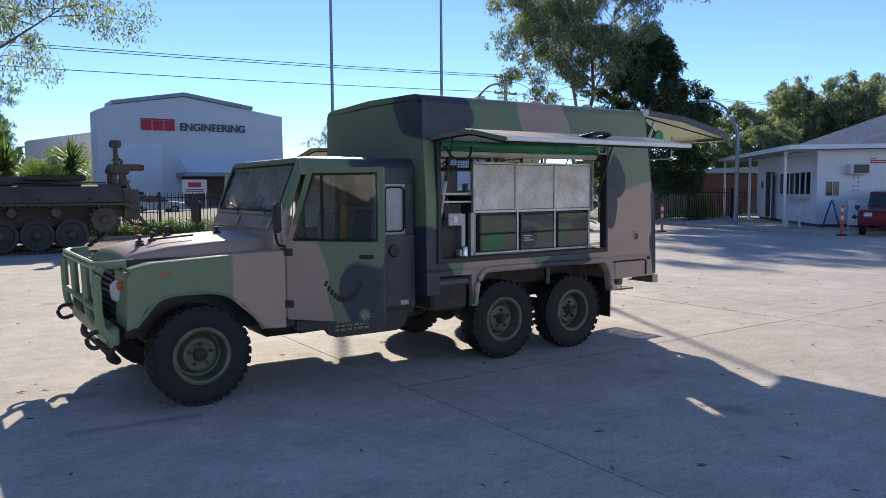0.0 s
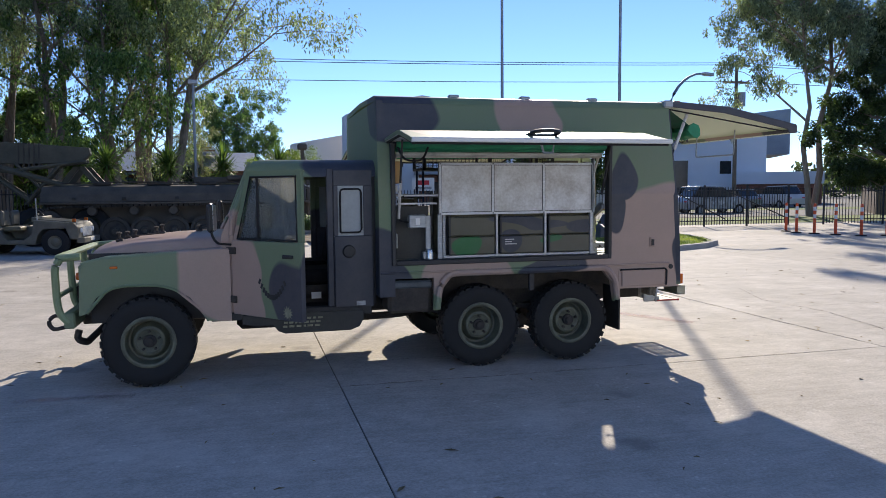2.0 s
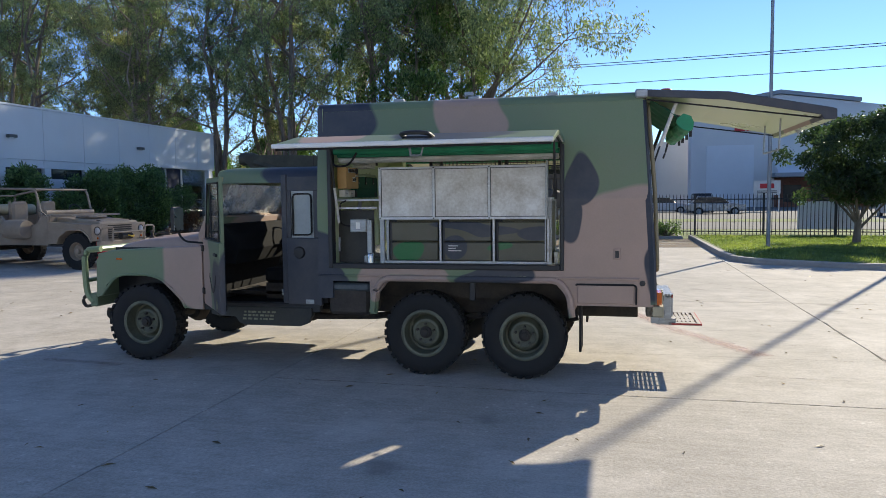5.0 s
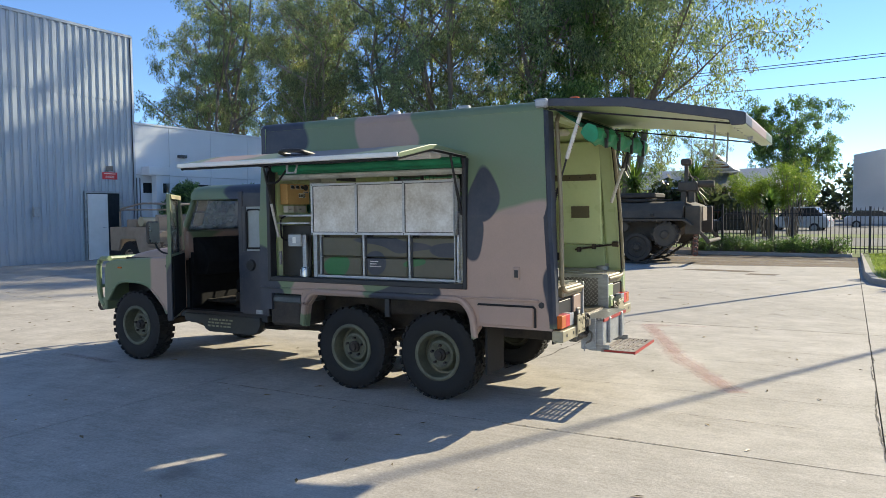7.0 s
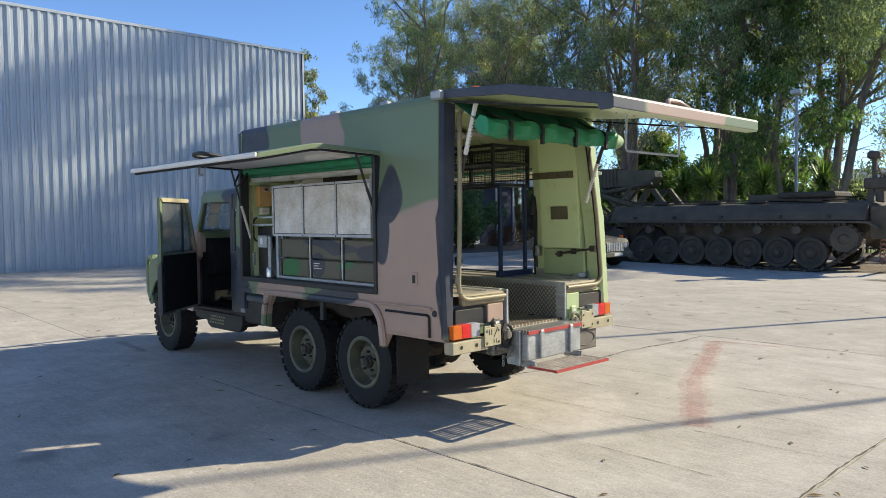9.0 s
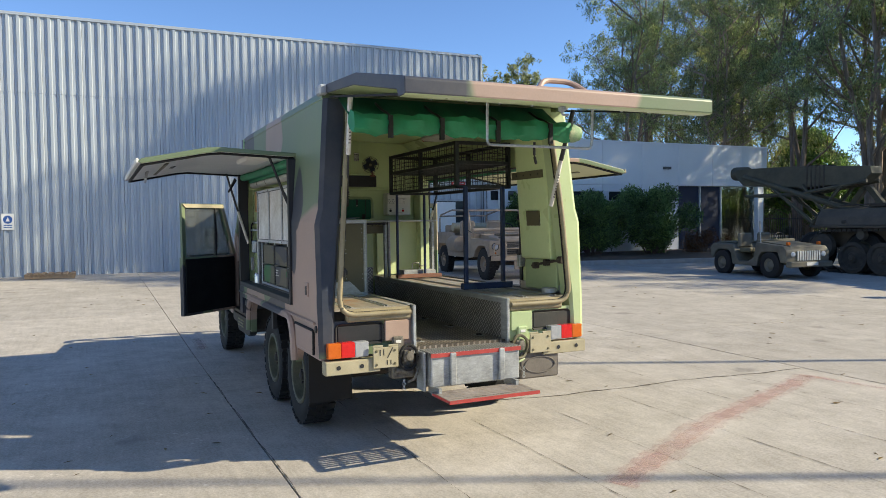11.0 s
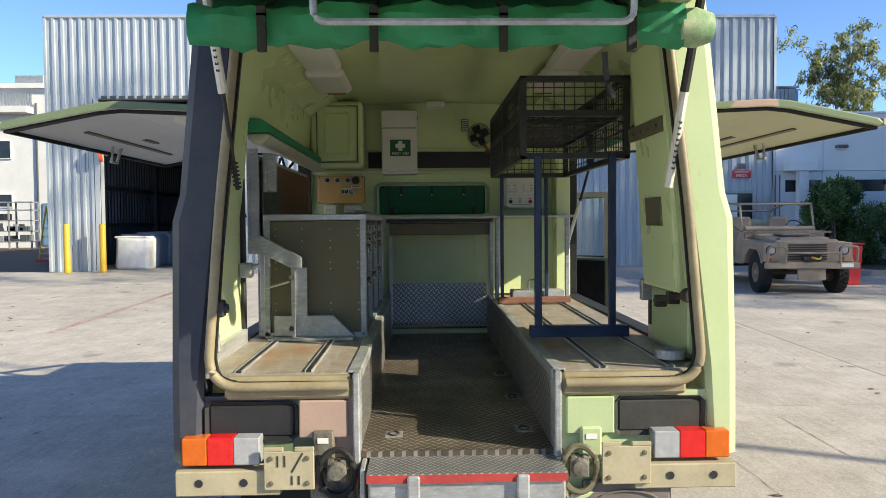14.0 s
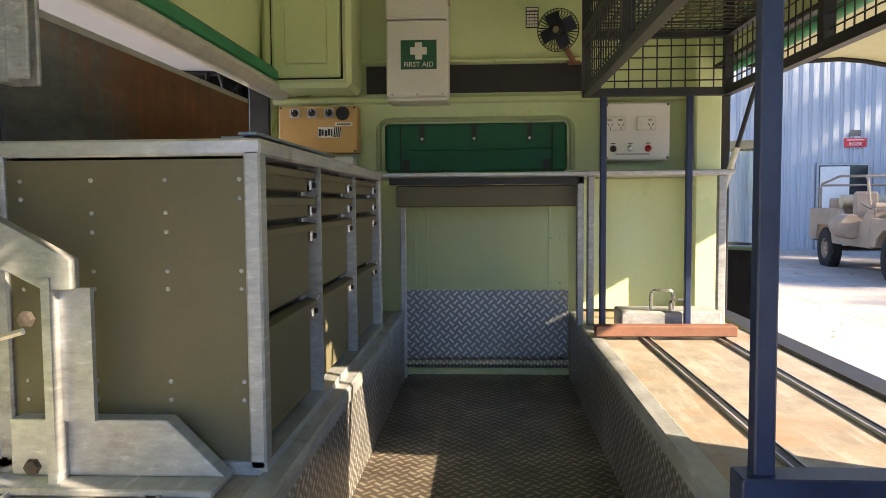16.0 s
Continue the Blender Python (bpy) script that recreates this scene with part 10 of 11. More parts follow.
part("catch_socket", lathe([(0.014, -0.03), (0.028, -0.03), (0.028, 0.03), (0.014, 0.03)], "x", 14, (6.525, 7.462, 1.305)), M["chassis"], truck)
part("handle_plate", box(5.845, 5.885, 7.47, 7.53, 1.22, 1.32, 0.006), M["galv"], truck)
part("near_catch", joined(box(5.80, 5.86, 5.60, 5.66, 1.34, 1.41, 0.008), tube([(5.83, 5.64, 1.38), (5.83, 5.69, 1.40)], 0.010, 6)), M["galv"], truck)
part("near_latch", box(6.545, 6.56, 5.675, 5.70, 1.115, 1.185, 0.004), M["galv"], truck)

def inside(name, at, label, category):
    t = thing(name, at, label, category)
    SHIFT[t.name] = Vector(at)
    return t


# drawer cabinet seen from the side hatch and from the rear
dc = inside("drawer_cabinet", (4.95, 5.93, 1.035), "olive drawer cabinet in an aluminium frame on the bench", "cabinet")
part("end_panel", box(5.665, 5.69, 5.71, 6.16, 1.06, 1.60), M["olive"], dc)
for y in (5.685, 6.148):
    part("corner_post", box(5.66, 5.70, y, y + 0.03, 1.045, 1.615, 0.004), M["galv"], dc)
    part("corner_post", box(4.17, 4.20, y, y + 0.03, 1.045, 1.615, 0.004), M["galv"], dc)
part("top_frame", box(4.17, 5.70, 5.685, 6.18, 1.605, 1.635, 0.004), M["alu"], dc)
part("bottom_frame", box(4.17, 5.70, 5.685, 6.18, 1.036, 1.06), M["galv"], dc)
rv = bmesh.new()
for y in (5.739, 5.869, 6.004, 6.138):
    for z in (1.564, 1.531, 1.506, 1.472, 1.402, 1.370, 1.203, 1.169):
        if (z == 1.531 and y in (5.869, 6.004)) or (z in (1.506, 1.472) and y in (5.739, 6.138)):
            continue
        me_ = lathe([(0, 0.0022), (0.003, 0.0018), (0.0045, 0)], "x", 8, (5.69, y, z))
        rv = joined(rv, me_)
tagged(part("rivets", rv, M["galv"], dc), kind="stuff")
cols = [(4.21, 4.68), (4.71, 5.17), (5.20, 5.655)]
part("carcass", box(4.19, 5.66, 5.73, 6.125, 1.065, 1.60), M["black"], dc)
for x0, x1 in cols:
    part("post", joined(box(x0 - 0.012, x0 - 0.006, 6.12, 6.172, 1.06, 1.605), box(x0 - 0.006, x0 + 0.05, 6.12, 6.130, 1.06, 1.605)), M["galv"], dc)
    part("post", box(x1 + 0.003, x1 + 0.025, 5.66, 5.70, 1.05, 1.45, 0.003), M["alu"], dc)
    for z0, z1 in ((1.075, 1.290), (1.31, 1.470), (1.487, 1.530), (1.547, 1.590)):
        dr = part("drawer", joined(box(x0 + 0.055, x1 + 0.012, 5.72, 6.155, z0, z1, 0.004), prism([(6.145, z1 - 0.012), (6.170, z1 - 0.014), (6.170, z1 + 0.002), (6.145, z1 + 0.008)], "x", x0 + 0.040, x1 + 0.012, 0.002)), M["olive"], dc)
        zl = z1 - 0.030
        latch_ = part("latch", joined(box(x0 + 0.002, x0 + 0.048, 6.131, 6.140, zl - 0.034, zl + 0.028, 0.002), box(x0 + 0.008, x0 + 0.040, 6.140, 6.160, zl - 0.012, zl + 0.016, 0.004), tube([(x0 - 0.004, 6.164, zl + 0.036), (x0 + 0.048, 6.164, zl + 0.022)], 0.003, 5)), M["chrome"], dr, "chrome toggle latch")
        part("latch_stud", lathe([(0, 0.008), (0.006, 0.007), (0.008, 0)], "y", 10, (x0 + 0.024, 6.160, zl + 0.003)), M["black"], latch_)
    for z0, z1 in ((1.07, 1.235), (1.245, 1.42)):
        tb = part("storage_tray", box(x0 + 0.02, x1 - 0.01, 5.655, 5.72, z0, z1, 0.008), M["camo_tray"], dc)
        part("tray_strap", box(x0 + 0.012, x0 + 0.028, 5.648, 5.656, z0, z1), M["black"], tb)
for k, w_ in enumerate((0.09, 0.07, 0.12)):
    part("text_bar", box(4.77, 4.77 + w_, 5.650, 5.654, 1.20 - k * 0.022, 1.208 - k * 0.022), M["alu_white"], dc)
part("lower_rail", box(4.17, 5.70, 5.655, 5.70, 1.046, 1.065), M["alu"], dc)
# hinged cover panel of three white sheets, propped over the trays
cv = inside("hinged_cover_panel", (4.9, 5.66, 1.45), "three-section oxidised white cover panel with a rusty inner face", "panel")
for k in range(3):
    x0 = 4.135 + k * 0.508
    part("sheet", box(x0 + 0.012, x0 + 0.498, 5.632, 5.645, 1.465, 1.905), [M["alu_white"], M["rust"]], cv, choose=lambda q: 1 if q.normal.y > 0.5 else 0)
    part("sheet_seal", joined(box(x0 + 0.010, x0 + 0.500, 5.6295, 5.632, 1.466, 1.473), box(x0 + 0.010, x0 + 0.500, 5.6295, 5.632, 1.897, 1.904), box(x0 + 0.010, x0 + 0.017, 5.6295, 5.632, 1.473, 1.897), box(x0 + 0.493, x0 + 0.500, 5.6295, 5.632, 1.473, 1.897)), M["grime"], cv)
for x in (4.136, 4.643, 5.151, 5.659):
    for z in (1.456, 1.912):
        part("frame_bolt", lathe([(0, -0.003), (0.006, -0.002), (0.007, 0)], "y", 8, (x, 5.622, z)), M["black"], cv)
part("frame", joined(box(4.125, 5.67, 5.622, 5.66, 1.445, 1.467), box(4.125, 5.67, 5.622, 5.66, 1.903, 1.922), *[box(x - 0.011, x + 0.011, 5.622, 5.66, 1.467, 1.903) for x in (4.136, 4.643, 5.151, 5.659)]), M["alu"], cv)
part("rust_backing", box(4.16, 5.62, 5.662, 5.672, 1.47, 1.90), M["rust"], cv, "rust-stained inner sheet")
part("hinge_plate", box(5.655, 5.668, 5.600, 5.655, 1.445, 1.955, 0.003), M["galv"], cv)
part("hinge_bracket", joined(box(5.60, 5.652, 5.676, 5.70, 1.745, 1.935, 0.003), box(5.60, 5.612, 5.70, 5.735, 1.745, 1.935, 0.003), box(5.645, 5.655, 5.70, 5.742, 1.752, 1.930, 0.003)), M["galv"], cv)
for z in (1.78, 1.84, 1.90):
    part("hinge_bolt", lathe([(0, 0.006), (0.006, 0.005), (0.008, 0)], "x", 8, (5.655, 5.722, z)), M["galv"], cv)
part("support_bracket", box(4.12, 4.16, 5.66, 5.70, 1.036, 1.45), M["galv"], cv)
part("support_bracket", box(5.640, 5.652, 5.645, 5.683, 1.036, 1.45), M["galv"], cv)
# vice-like bracket behind the cabinet
vb = inside("steel_bracket", (5.8, 5.9, 1.035), "galvanised folded steel bracket with a slanted arm bolted to the bench", "bracket")
part("base_plate", box(5.67, 5.81, 5.72, 6.12, 1.0365, 1.05, 0.003), M["galv"], vb)
part("base_channel", prism([(5.74, 1.05), (6.0, 1.05), (6.12, 1.05), (6.02, 1.15), (5.74, 1.15)], "x", 5.71, 5.75, 0.004), M["galv"], vb)
part("upright", joined(box(5.75, 5.79, 5.83, 5.845, 1.05, 1.40), box(5.75, 5.762, 5.845, 5.90, 1.15, 1.38)), M["galv"], vb)
part("slanted_arm", prism([(5.63, 1.52), (5.68, 1.54), (5.88, 1.43), (5.88, 1.38), (5.83, 1.38), (5.63, 1.48)], "x", 5.755, 5.785, 0.003), M["galv"], vb)
for z in (1.10, 1.34):
    part("bolt", lathe([(0, 0.012), (0.012, 0.01), (0.014, 0)], "x", 6, (5.84, 5.838, z)), M["chassis"], vb)
part("lever", tube([(5.84, 5.72, 1.29), (5.84, 5.83, 1.32)], 0.006, 6), M["chrome"], vb)
# galley counter along the front wall
gc = inside("front_counter", (3.9, 6.7, 1.035), "aluminium-framed folding counter along the front wall", "counter")
part("worktop", joined(box(3.70, 4.17, 5.66, 6.18, 1.615, 1.635, 0.004), box(3.70, 4.16, 6.18, 6.965, 1.615, 1.632, 0.004)), M["alu"], gc)
part("worktop", box(3.70, 4.10, 6.968, 7.52, 1.618, 1.636, 0.004), M["alu"], gc)
part("folded_flap", box(4.02, 4.06, 6.22, 6.93, 1.50, 1.585, 0.006), M["olive"], gc)
# black bar stands in for the shadow between worktop and flap
part("painted_flap_shadow", box(4.06, 4.10, 6.20, 6.95, 1.587, 1.612), M["black"], gc)
for y in (6.925, 6.965):
    part("leg", box(4.06, 4.10, y, y + 0.025, 1.036, 1.615, 0.003), M["galv"], gc)
part("leg", box(4.06, 4.09, 7.46, 7.49, 1.036, 1.615, 0.003), M["galv"], gc)
part("leg", box(3.72, 3.75, 6.20, 6.225, 0.745, 1.615, 0.003), M["alu"], gc)
part("splash_panel", box(3.70, 3.72, 6.98, 7.50, 1.05, 1.615), M["lime_lifted"], gc)
fa = inside("first_aid_box", (3.72, 6.30, 1.95), "white metal first aid box with a green cross label", "first aid box")
part("box_body", box(3.672, 3.84, 6.16, 6.42, 1.962, 2.28, 0.008), M["white"], fa)
part("box_foot", box(3.672, 3.835, 6.165, 6.418, 1.945, 1.960, 0.003), M["white"], fa)
for y in (6.185, 6.29, 6.395):
    part("screw", lathe([(0, 0.003), (0.003, 0.002), (0.004, 0)], "x", 8, (3.84, y, 1.972)), M["galv"], fa)
part("clasp", box(3.80, 3.83, 6.42, 6.428, 2.34, 2.37, 0.002), M["cream"], fa)
part("box_lid", box(3.672, 3.843, 6.16, 6.42, 2.284, 2.41, 0.006), M["white"], fa)
part("label_plate", box(3.8405, 3.843, 6.222, 6.372, 2.075, 2.195), M["sign_green"], fa)
part("cross", joined(box(3.843, 3.845, 6.282, 6.312, 2.115, 2.185), box(3.843, 3.8452, 6.262, 6.332, 2.135, 2.165)), M["white"], fa)
letters("FIRST AID", 0.029, M["white"], "lettering", fa, Matrix.Translation((3.8435, 6.297, 2.085)) @ Matrix.Rotation(radians(90), 4, "Z") @ Matrix.Rotation(radians(90), 4, "X"), 0.0008)
cpn = inside("control_panel", (3.72, 5.85, 1.72), "orange electrical control panel with rotary switches", "control panel")
part("panel", box(3.70, 3.79, 5.685, 6.025, 1.735, 1.935, 0.004), M["orange_panel"], cpn)
for k, y in enumerate((5.755, 5.83, 5.905)):
    sp_ = part("switch_plate", box(3.79, 3.794, y - 0.021, y + 0.021, 1.884, 1.926, 0.002), M["alu"], cpn)
    part("knob", joined(lathe([(0, 0.010), (0.013, 0.008), (0.016, 0)], "x", 14, (3.794, y, 1.906)), moved(box(3.800, 3.820, -0.005, 0.005, -0.017, 0.012, 0.002), Matrix.Translation((0, y, 1.906)) @ Matrix.Rotation(0.3, 4, "X"))), M["black"], sp_)
    part("knob_mark", box(3.820, 3.8208, y - 0.0015, y + 0.0015, 1.908, 1.918), M["white"], sp_)
part("socket", lathe([(0, 0.006), (0.020, 0.006), (0.022, 0.012), (0.028, 0.010), (0.03, 0)], "x", 20, (3.79, 5.963, 1.903)), M["black"], cpn)
part("label_strip", box(3.7905, 3.7915, 5.93, 6.005, 1.850, 1.864), M["white"], cpn)
part("text_bar", box(3.7915, 3.792, 5.937, 5.998, 1.854, 1.860), M["sign_grey"], cpn)
wl_ = part("warning_label", box(3.7905, 3.7915, 5.855, 5.955, 1.800, 1.846), M["white"], cpn)
for k, (y0, y1) in enumerate(((5.858, 5.868), (5.870, 5.880), (5.884, 5.896), (5.898, 5.908), (5.912, 5.918))):
    part("symbol_bar", box(3.7915, 3.7922, y0, y1, 1.806 + 0.003 * (k % 2), 1.838 - 0.003 * (k % 3)), M["black"], wl_)
for k in range(4):
    part("hazard_stripe", prism([(5.922 + k * 0.008, 1.802), (5.927 + k * 0.008, 1.802), (5.932 + k * 0.008, 1.844), (5.927 + k * 0.008, 1.844)], "x", 3.7915, 3.7922), M["black"], wl_)
for y in (5.695, 6.014):
    for z in (1.928, 1.742):
        part("screw", lathe([(0, 0.003), (0.004, 0.002), (0.005, 0)], "x", 8, (3.79, y, z)), M["chassis"], cpn)
for y0, y1 in ((5.725, 5.815), (5.875, 6.005)):
    lp_ = part("lower_outlet", box(3.70, 3.76, y0, y1, 1.655, 1.722, 0.005), M["white"], cpn)
    part("pin_slots", joined(*[box(3.7602, 3.7612, y0 + 0.02 + 0.018 * q, y0 + 0.024 + 0.018 * q, 1.682, 1.694) for q in range(3)]), M["black"], lp_)
po = inside("power_outlet_panel", (3.8, 7.2, 1.69), "white power outlet panel with switches and round sockets", "outlet panel")
part("panel", box(3.67, 3.80, 7.075, 7.345, 1.69, 1.93, 0.006), M["white"], po)
for y, w_ in ((7.118, 0.045), (7.245, 0.042)):
    o_ = part("outlet", box(3.80, 3.812, y - w_, y + w_, 1.812, 1.872, 0.006), M["white"], po)
    for d in ((-0.022, 0.022) if w_ > 0.043 else (0.018,)):
        part("switch", box(3.812, 3.8145, y + d - 0.012, y + d + 0.006, 1.852, 1.860, 0.001), M["galv"], o_)
        part("pin_slots", joined(*[moved(box(3.812, 3.8128, -0.0015, 0.0015, -0.006, 0.006), Matrix.Translation((0, y + d + q, zz)) @ Matrix.Rotation(an, 4, "X")) for q, zz, an in ((-0.008, 1.836, 0.5), (0.008, 1.836, -0.5), (0.0, 1.822, 0.0))]), M["black"], o_)
    if w_ < 0.043:
        part("round_button", lathe([(0, 0.004), (0.010, 0.004), (0.011, 0)], "x", 14, (3.812, y - 0.014, 1.836)), M["white"], o_)
for k, y in enumerate((7.11, 7.18, 7.255)):
    i_ = part("indicator", lathe([(0, 0.016), (0.008, 0.014), (0.010, 0.004), (0.014, 0.004), (0.014, 0)], "x", 14, (3.80, y, 1.738)), (M["black"], M["chrome"], M["lens_red"])[k], po)
    part("text_bar", box(3.8002, 3.8008, y - 0.010, y + 0.010, 1.758, 1.762), M["sign_grey"], po)
part("text_bar", box(3.8002, 3.8008, 7.12, 7.26, 1.712, 1.718), M["galv"], po)
for y in (7.083, 7.336):
    for z in (1.70, 1.92):
        part("screw", lathe([(0, 0.003), (0.004, 0.002), (0.005, 0)], "x", 8, (3.80, y, z)), M["chassis"], po)
fan = inside("desk_fan", (3.75, 6.88, 2.24), "small caged wall fan with blue blades", "fan")
fm = Matrix.Translation((3.84, 6.875, 2.225)) @ Matrix.Rotation(radians(-18), 4, "Z") @ Matrix.Rotation(radians(8), 4, "Y")
part("cage", moved(joined(*[tube([(0.045 * math.sin(b), 0.085 * math.cos(b) * math.cos(a), 0.085 * math.cos(b) * math.sin(a)) for b in np.linspace(-1.4, 1.4, 9)], 0.0016, 4) for a in np.linspace(0, 2 * math.pi, 37)[:-1]], lathe([(0.085, -0.005), (0.088, 0), (0.085, 0.005)], "x", 28), lathe([(0.018, 0.043), (0.022, 0.045), (0.018, 0.047)], "x", 18)), fm), M["black"], fan)
part("blade_set", moved(joined(*[moved(box(-0.002, 0.002, 0.012, 0.074, -0.030, 0.030, 0.0015), Matrix.Rotation(1.5708 * k + 0.4, 4, "X") @ Matrix.Rotation(0.45, 4, "Y")) for k in range(4)]), fm), M["blue_post"], fan)
part("hub", moved(lathe([(0, 0.030), (0.016, 0.028), (0.018, 0.0), (0.030, -0.03), (0.030, -0.075), (0, -0.08)], "x", 16), fm), M["cream"], fan, smooth=True)
part("wall_arm", tube([(3.67, 6.96, 2.13), (3.74, 6.93, 2.15), (3.79, 6.89, 2.20)], 0.012, 8), M["red_brown"], fan)
part("foot", box(3.661, 3.675, 6.93, 6.99, 2.11, 2.15, 0.004), M["red_brown"], fan)
vt_ = inside("wall_notice", (3.67, 6.75, 2.30), "small dark notice plate printed with a white grid", "notice")
part("plate", box(3.661, 3.666, 6.752, 6.808, 2.275, 2.365), M["black"], vt_)
part("heading_bar", box(3.666, 3.667, 6.756, 6.804, 2.350, 2.361), M["white"], vt_)
for k in range(5):
    for j in range(4):
        part("text_bar", box(3.666, 3.667, 6.756 + j * 0.0123, 6.766 + j * 0.0123, 2.280 + k * 0.0135, 2.290 + k * 0.0135), M["white"], vt_)

# stretcher-like mesh basket on posts over the far bench
bk = inside("mesh_basket_rack", (5.0, 7.15, 1.035), "dark steel mesh basket on tall navy posts bolted to the bench", "rack")
X0, X1, Y0, Y1 = 4.30, 5.80, 6.93, 7.42
rack_frame = bmesh.new()
for z in (1.90, 2.10, 2.26):
    for a, b in (((X0, Y0), (X1, Y0)), ((X1, Y0), (X1, Y1)), ((X1, Y1), (X0, Y1)), ((X0, Y1), (X0, Y0))):
        p, q = Vector((*a, z)), Vector((*b, z))
        bm_box(rack_frame, min(a[0], b[0]) - 0.014, max(a[0], b[0]) + 0.014, min(a[1], b[1]) - 0.014, max(a[1], b[1]) + 0.014, z - 0.014, z + 0.014)
for x in (X0, (X0 + X1) / 2, X1):
    for y in (Y0, Y1):
        bm_box(rack_frame, x - 0.015, x + 0.015, y - 0.015, y + 0.015, 1.90, 2.26)
part("basket_frame", rack_frame, M["cage"], bk)
mesh_ = bmesh.new()
for i in range(33):
    x = X0 + (X1 - X0) * i / 32
    for a, b in (((x, Y0, 1.9), (x, Y0, 2.26)), ((x, Y1, 1.9), (x, Y1, 2.26)), ((x, Y0, 2.1), (x, Y1, 2.1))):
        tube([a, b], 0.0025, 4, mesh_)
for j in range(11):
    y = Y0 + (Y1 - Y0) * j / 10
    for a, b in (((X0, y, 2.1), (X1, y, 2.1)), ((X0, y, 1.9), (X0, y, 2.26)), ((X1, y, 1.9), (X1, y, 2.26))):
        tube([a, b], 0.0025, 4, mesh_)
for z in (1.94, 1.98, 2.02, 2.06, 2.14, 2.18, 2.22):
    for a, b in (((X0, Y0, z), (X1, Y0, z)), ((X0, Y1, z), (X1, Y1, z)), ((X0, Y0, z), (X0, Y1, z)), ((X1, Y0, z), (X1, Y1, z))):
        tube([a, b], 0.0025, 4, mesh_)
tagged(part("wire_mesh", mesh_, M["cage"], bk), kind="stuff")
for x, y, r in ((5.825, 6.995, 0.016), (5.825, 7.345, 0.016), (4.30, 6.99, 0.011), (4.30, 7.29, 0.011)):
    part("post", box(x - r, x + r, y - r, y + r, 1.05, 1.90, 0.003), M["blue_post"], bk)
part("foot_bar", box(5.80, 5.86, 6.955, 7.42, 1.048, 1.10, 0.003), M["blue_post"], bk)
part("foot_bar", box(4.33, 4.39, 6.955, 7.44, 1.048, 1.085, 0.003), M["red_brown"], bk, "rusty brown angle foot")
# canvas curtain folded up and strapped under the tailgate
rr = inside("canvas_roll", (6.8, 6.5, 2.25), "folded green canvas curtain strapped under the tailgate", "canvas roll")
fold = bmesh.new()
prof = [(6.755, 2.292), (6.800, 2.312), (6.858, 2.300), (6.882, 2.262), (6.872, 2.205), (6.846, 2.178), (6.806, 2.176), (6.768, 2.205), (6.748, 2.250)]
cols_ = []
for k in range(41):
    y = 5.70 + k * 0.0405
    near = min(abs(y - q) for q in (5.94, 6.30, 6.72, 7.14))
    pinch = 0.16 * math.exp(-(near / 0.05) ** 2)
    ring = []
    for j, (x, z) in enumerate(prof):
        w_ = 0.010 * math.sin(k * 0.9 + j * 1.7) + 0.006 * math.sin(k * 2.3 + j * 0.8)
        cx, cz = 6.815, 2.243
        q = 1 - pinch + w_ / 0.07
        ring.append(fold.verts.new((cx + (x - cx) * q, y, cz + (z - cz) * q - 0.006 * math.sin(k * 0.31))))
    cols_.append(ring)
for a, b in zip(cols_, cols_[1:]):
    for j in range(len(prof)):
        fold.faces.new((a[j], a[(j + 1) % len(prof)], b[(j + 1) % len(prof)], b[j]))
fold.faces.new(cols_[0][::-1]); fold.faces.new(cols_[-1])
bmesh.ops.recalc_face_normals(fold, faces=fold.faces[:])
part("roll", fold, M["green_canvas"], rr, smooth=True)
val = bmesh.new()
vrow = []
for k in range(33):
    y = 5.70 + k * 0.05
    sag = 0.018 * math.sin(k * 1.0) + 0.010 * math.sin(k * 2.3)
    vrow.append([val.verts.new(q) for q in ((6.53, y, 2.445), (6.60 + sag * 0.4, y, 2.395 + sag * 0.5), (6.68 + sag, y, 2.345 + sag * 0.6), (6.76, y, 2.290))])
for a, b in zip(vrow, vrow[1:]):
    for q in range(3):
        val.faces.new((a[q], a[q + 1], b[q + 1], b[q]))
vg = bmesh.ops.extrude_face_region(val, geom=val.faces[:])
for e in vg["geom"]:
    if isinstance(e, bmesh.types.BMVert):
        e.co.z += 0.004
bmesh.ops.recalc_face_normals(val, faces=val.faces[:])
part("valance", val, M["dark_canvas"], rr, "slack green canvas hanging from the tailgate hinge", smooth=True)
part("loose_end", lathe([(0.03, 0.0), (0.060, 0.02), (0.066, 0.08), (0.05, 0.13), (0.0, 0.14)], "y", 14, (6.82, 7.29, 2.235)), M["canvas_pale"], rr, smooth=True)
for y in (5.94, 6.30, 6.72, 7.14):
    part("strap", joined(*[box(min(a[0], b[0]) - 0.004, max(a[0], b[0]) + 0.004, y - 0.014, y + 0.014, min(a[1], b[1]) - 0.004, max(a[1], b[1]) + 0.004) for a, b in zip([(6.872, 2.285), (6.886, 2.262), (6.884, 2.222)], [(6.886, 2.262), (6.884, 2.222), (6.868, 2.150)])], tube([(6.60, y, 2.405), (6.72, y, 2.345), (6.80, y, 2.320), (6.875, y, 2.283)], 0.009, 5)), M["black"], rr)
    part("buckle", box(6.862, 6.878, y - 0.012, y + 0.012, 2.148, 2.166, 0.003), M["chrome"], rr)
part("hanging_strap", tube(bend([(6.76, 7.08, 2.17), (6.74, 7.09, 2.08), (6.72, 7.12, 2.02)], 0.04), 0.010, 5), M["black"], rr)
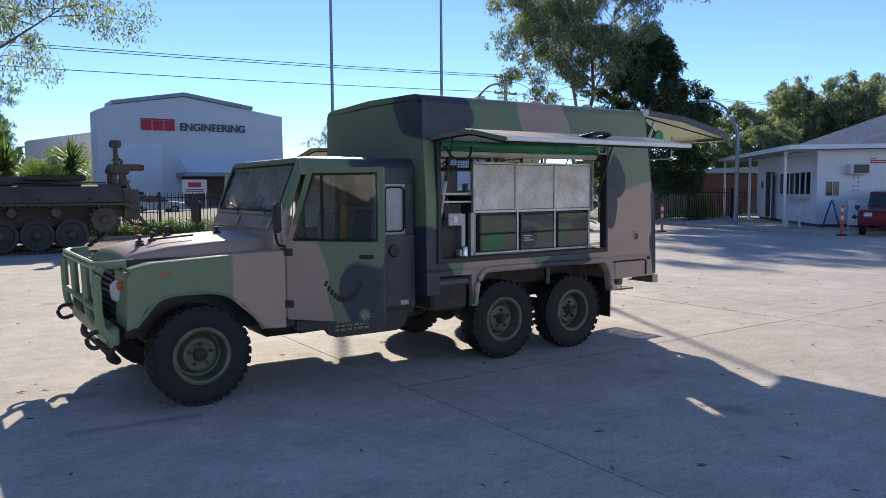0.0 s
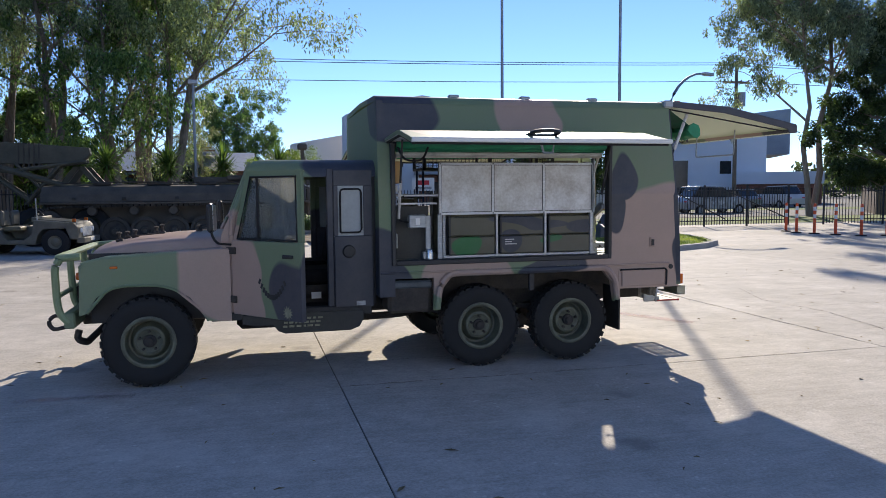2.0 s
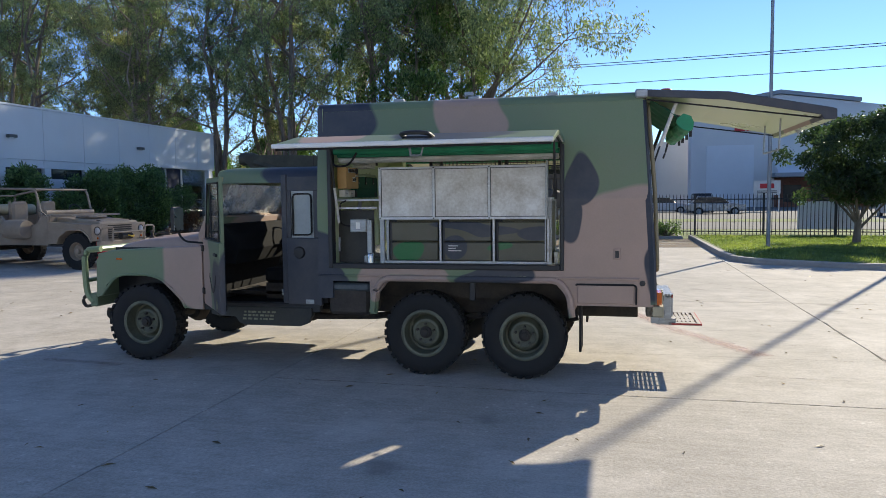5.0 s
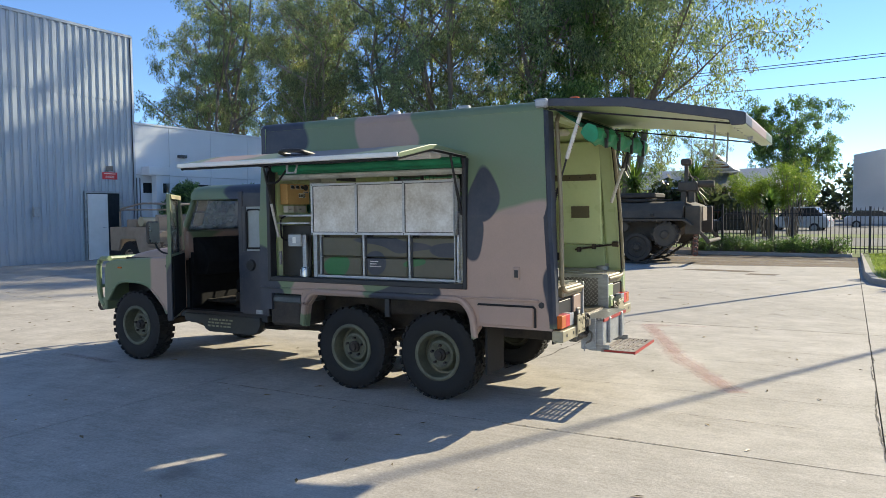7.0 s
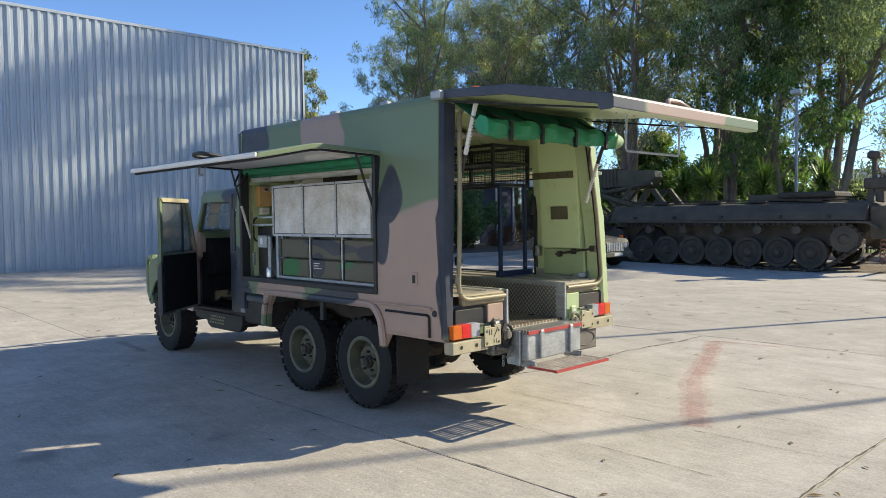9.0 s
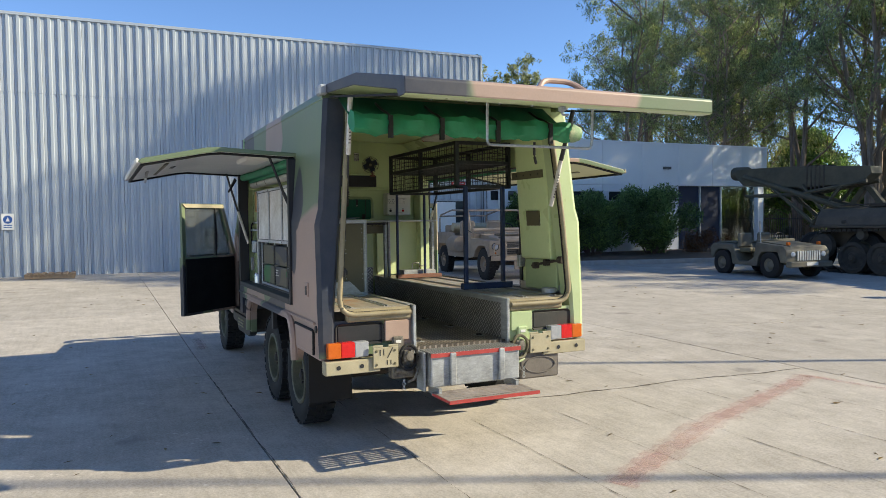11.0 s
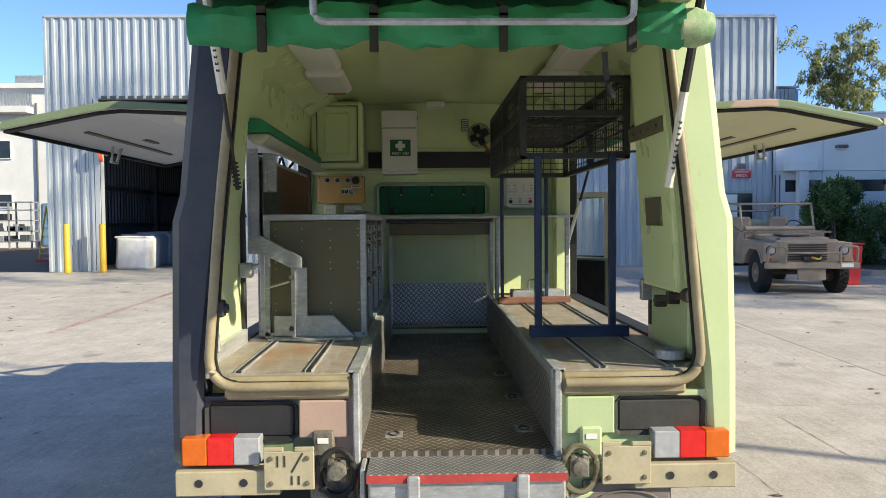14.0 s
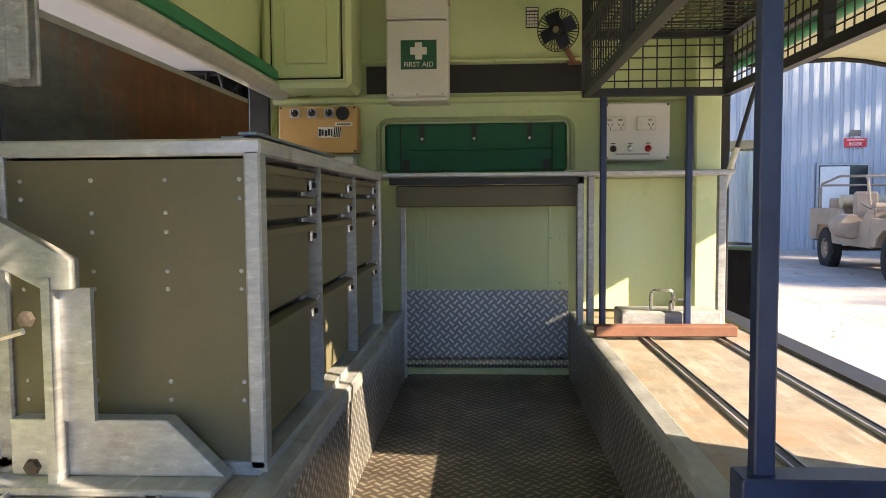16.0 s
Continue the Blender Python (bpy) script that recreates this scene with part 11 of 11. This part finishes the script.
# loose pieces in the body
cl = inside("wire_clips", (4.2, 7.2, 1.035), "small galvanised tray with wire handles on the bench", "tray")
part("tray", box(4.13, 4.28, 7.06, 7.42, 1.037, 1.12, 0.006), M["galv"], cl)
part("wire_handle", tube(bend([(4.22, 7.18, 1.09), (4.22, 7.18, 1.19), (4.22, 7.26, 1.19), (4.22, 7.26, 1.09)], 0.02), 0.006, 6), M["chrome"], cl)
part("wire_handle", tube(bend([(4.26, 7.24, 1.09), (4.26, 7.24, 1.16), (4.26, 7.31, 1.16), (4.26, 7.31, 1.09)], 0.02), 0.006, 6), M["chrome"], cl)
tb_ = inside("roll_of_tape", (6.40, 7.43, 1.046), "dull grey metal ring lying on the bench top", "ring")
part("ring", lathe([(0.035, 0), (0.06, 0), (0.06, 0.035), (0.035, 0.035), (0.035, 0)], "z", 20, (6.40, 7.43, 1.047)), M["galv"], tb_)
bl = inside("metal_offcuts", (5.4, 6.0, 1.636), "loose blue-grey aluminium slats lying on the cabinet top", "slats")
for k, (x0, x1, y0, y1) in enumerate(((4.62, 5.52, 6.02, 6.07), (4.55, 5.60, 6.075, 6.12), (4.9, 5.62, 6.115, 6.15))):
    part("slat", box(x0, x1, y0, y1, 1.6355 + 0.006 * k, 1.6415 + 0.006 * k, 0.001), M["slat"], bl)
gb_ = inside("grey_junction_box", (3.95, 5.62, 1.35), "small grey junction box with a white mark and cable", "junction box")
part("box_body", box(3.84, 4.0, 5.62, 5.70, 1.33, 1.45, 0.008), M["galv"], gb_)
part("mark", box(3.90, 3.94, 5.617, 5.62, 1.36, 1.42), M["white"], gb_)
part("cable", tube(bend([(3.86, 5.65, 1.38), (3.74, 5.64, 1.40), (3.74, 5.64, 1.60), (3.80, 5.64, 1.62)], 0.05), 0.008, 6), M["rubber"], gb_)
part("mount_plate", box(3.695, 4.045, 5.715, 5.727, 1.04, 1.53), M["grime"], gb_, "grimy dark back panel")
part("bracket", joined(box(4.00, 4.045, 5.64, 5.665, 1.10, 1.44, 0.004), box(3.97, 4.05, 5.63, 5.70, 1.045, 1.11, 0.006)), M["galv"], gb_)
part("latch_plate", box(3.72, 3.735, 5.63, 5.66, 1.15, 1.28, 0.003), M["galv"], gb_)
cj = inside("metal_mug", (4.05, 5.66, 1.045), "bare metal canister standing by the cabinet", "canister")
part("canister_body", lathe([(0, 0.0), (0.035, 0.0), (0.036, 0.09), (0.03, 0.10), (0, 0.10)], "z", 16, (4.03, 5.64, 1.0365)), M["chrome"], cj, smooth=True)
hs = inside("head_shelf", (3.9, 5.8, 1.50), "narrow aluminium shelf with dark plugs inside the side hatch", "shelf")
part("board", box(3.70, 4.10, 5.63, 5.70, 1.545, 1.56), M["alu"], hs)
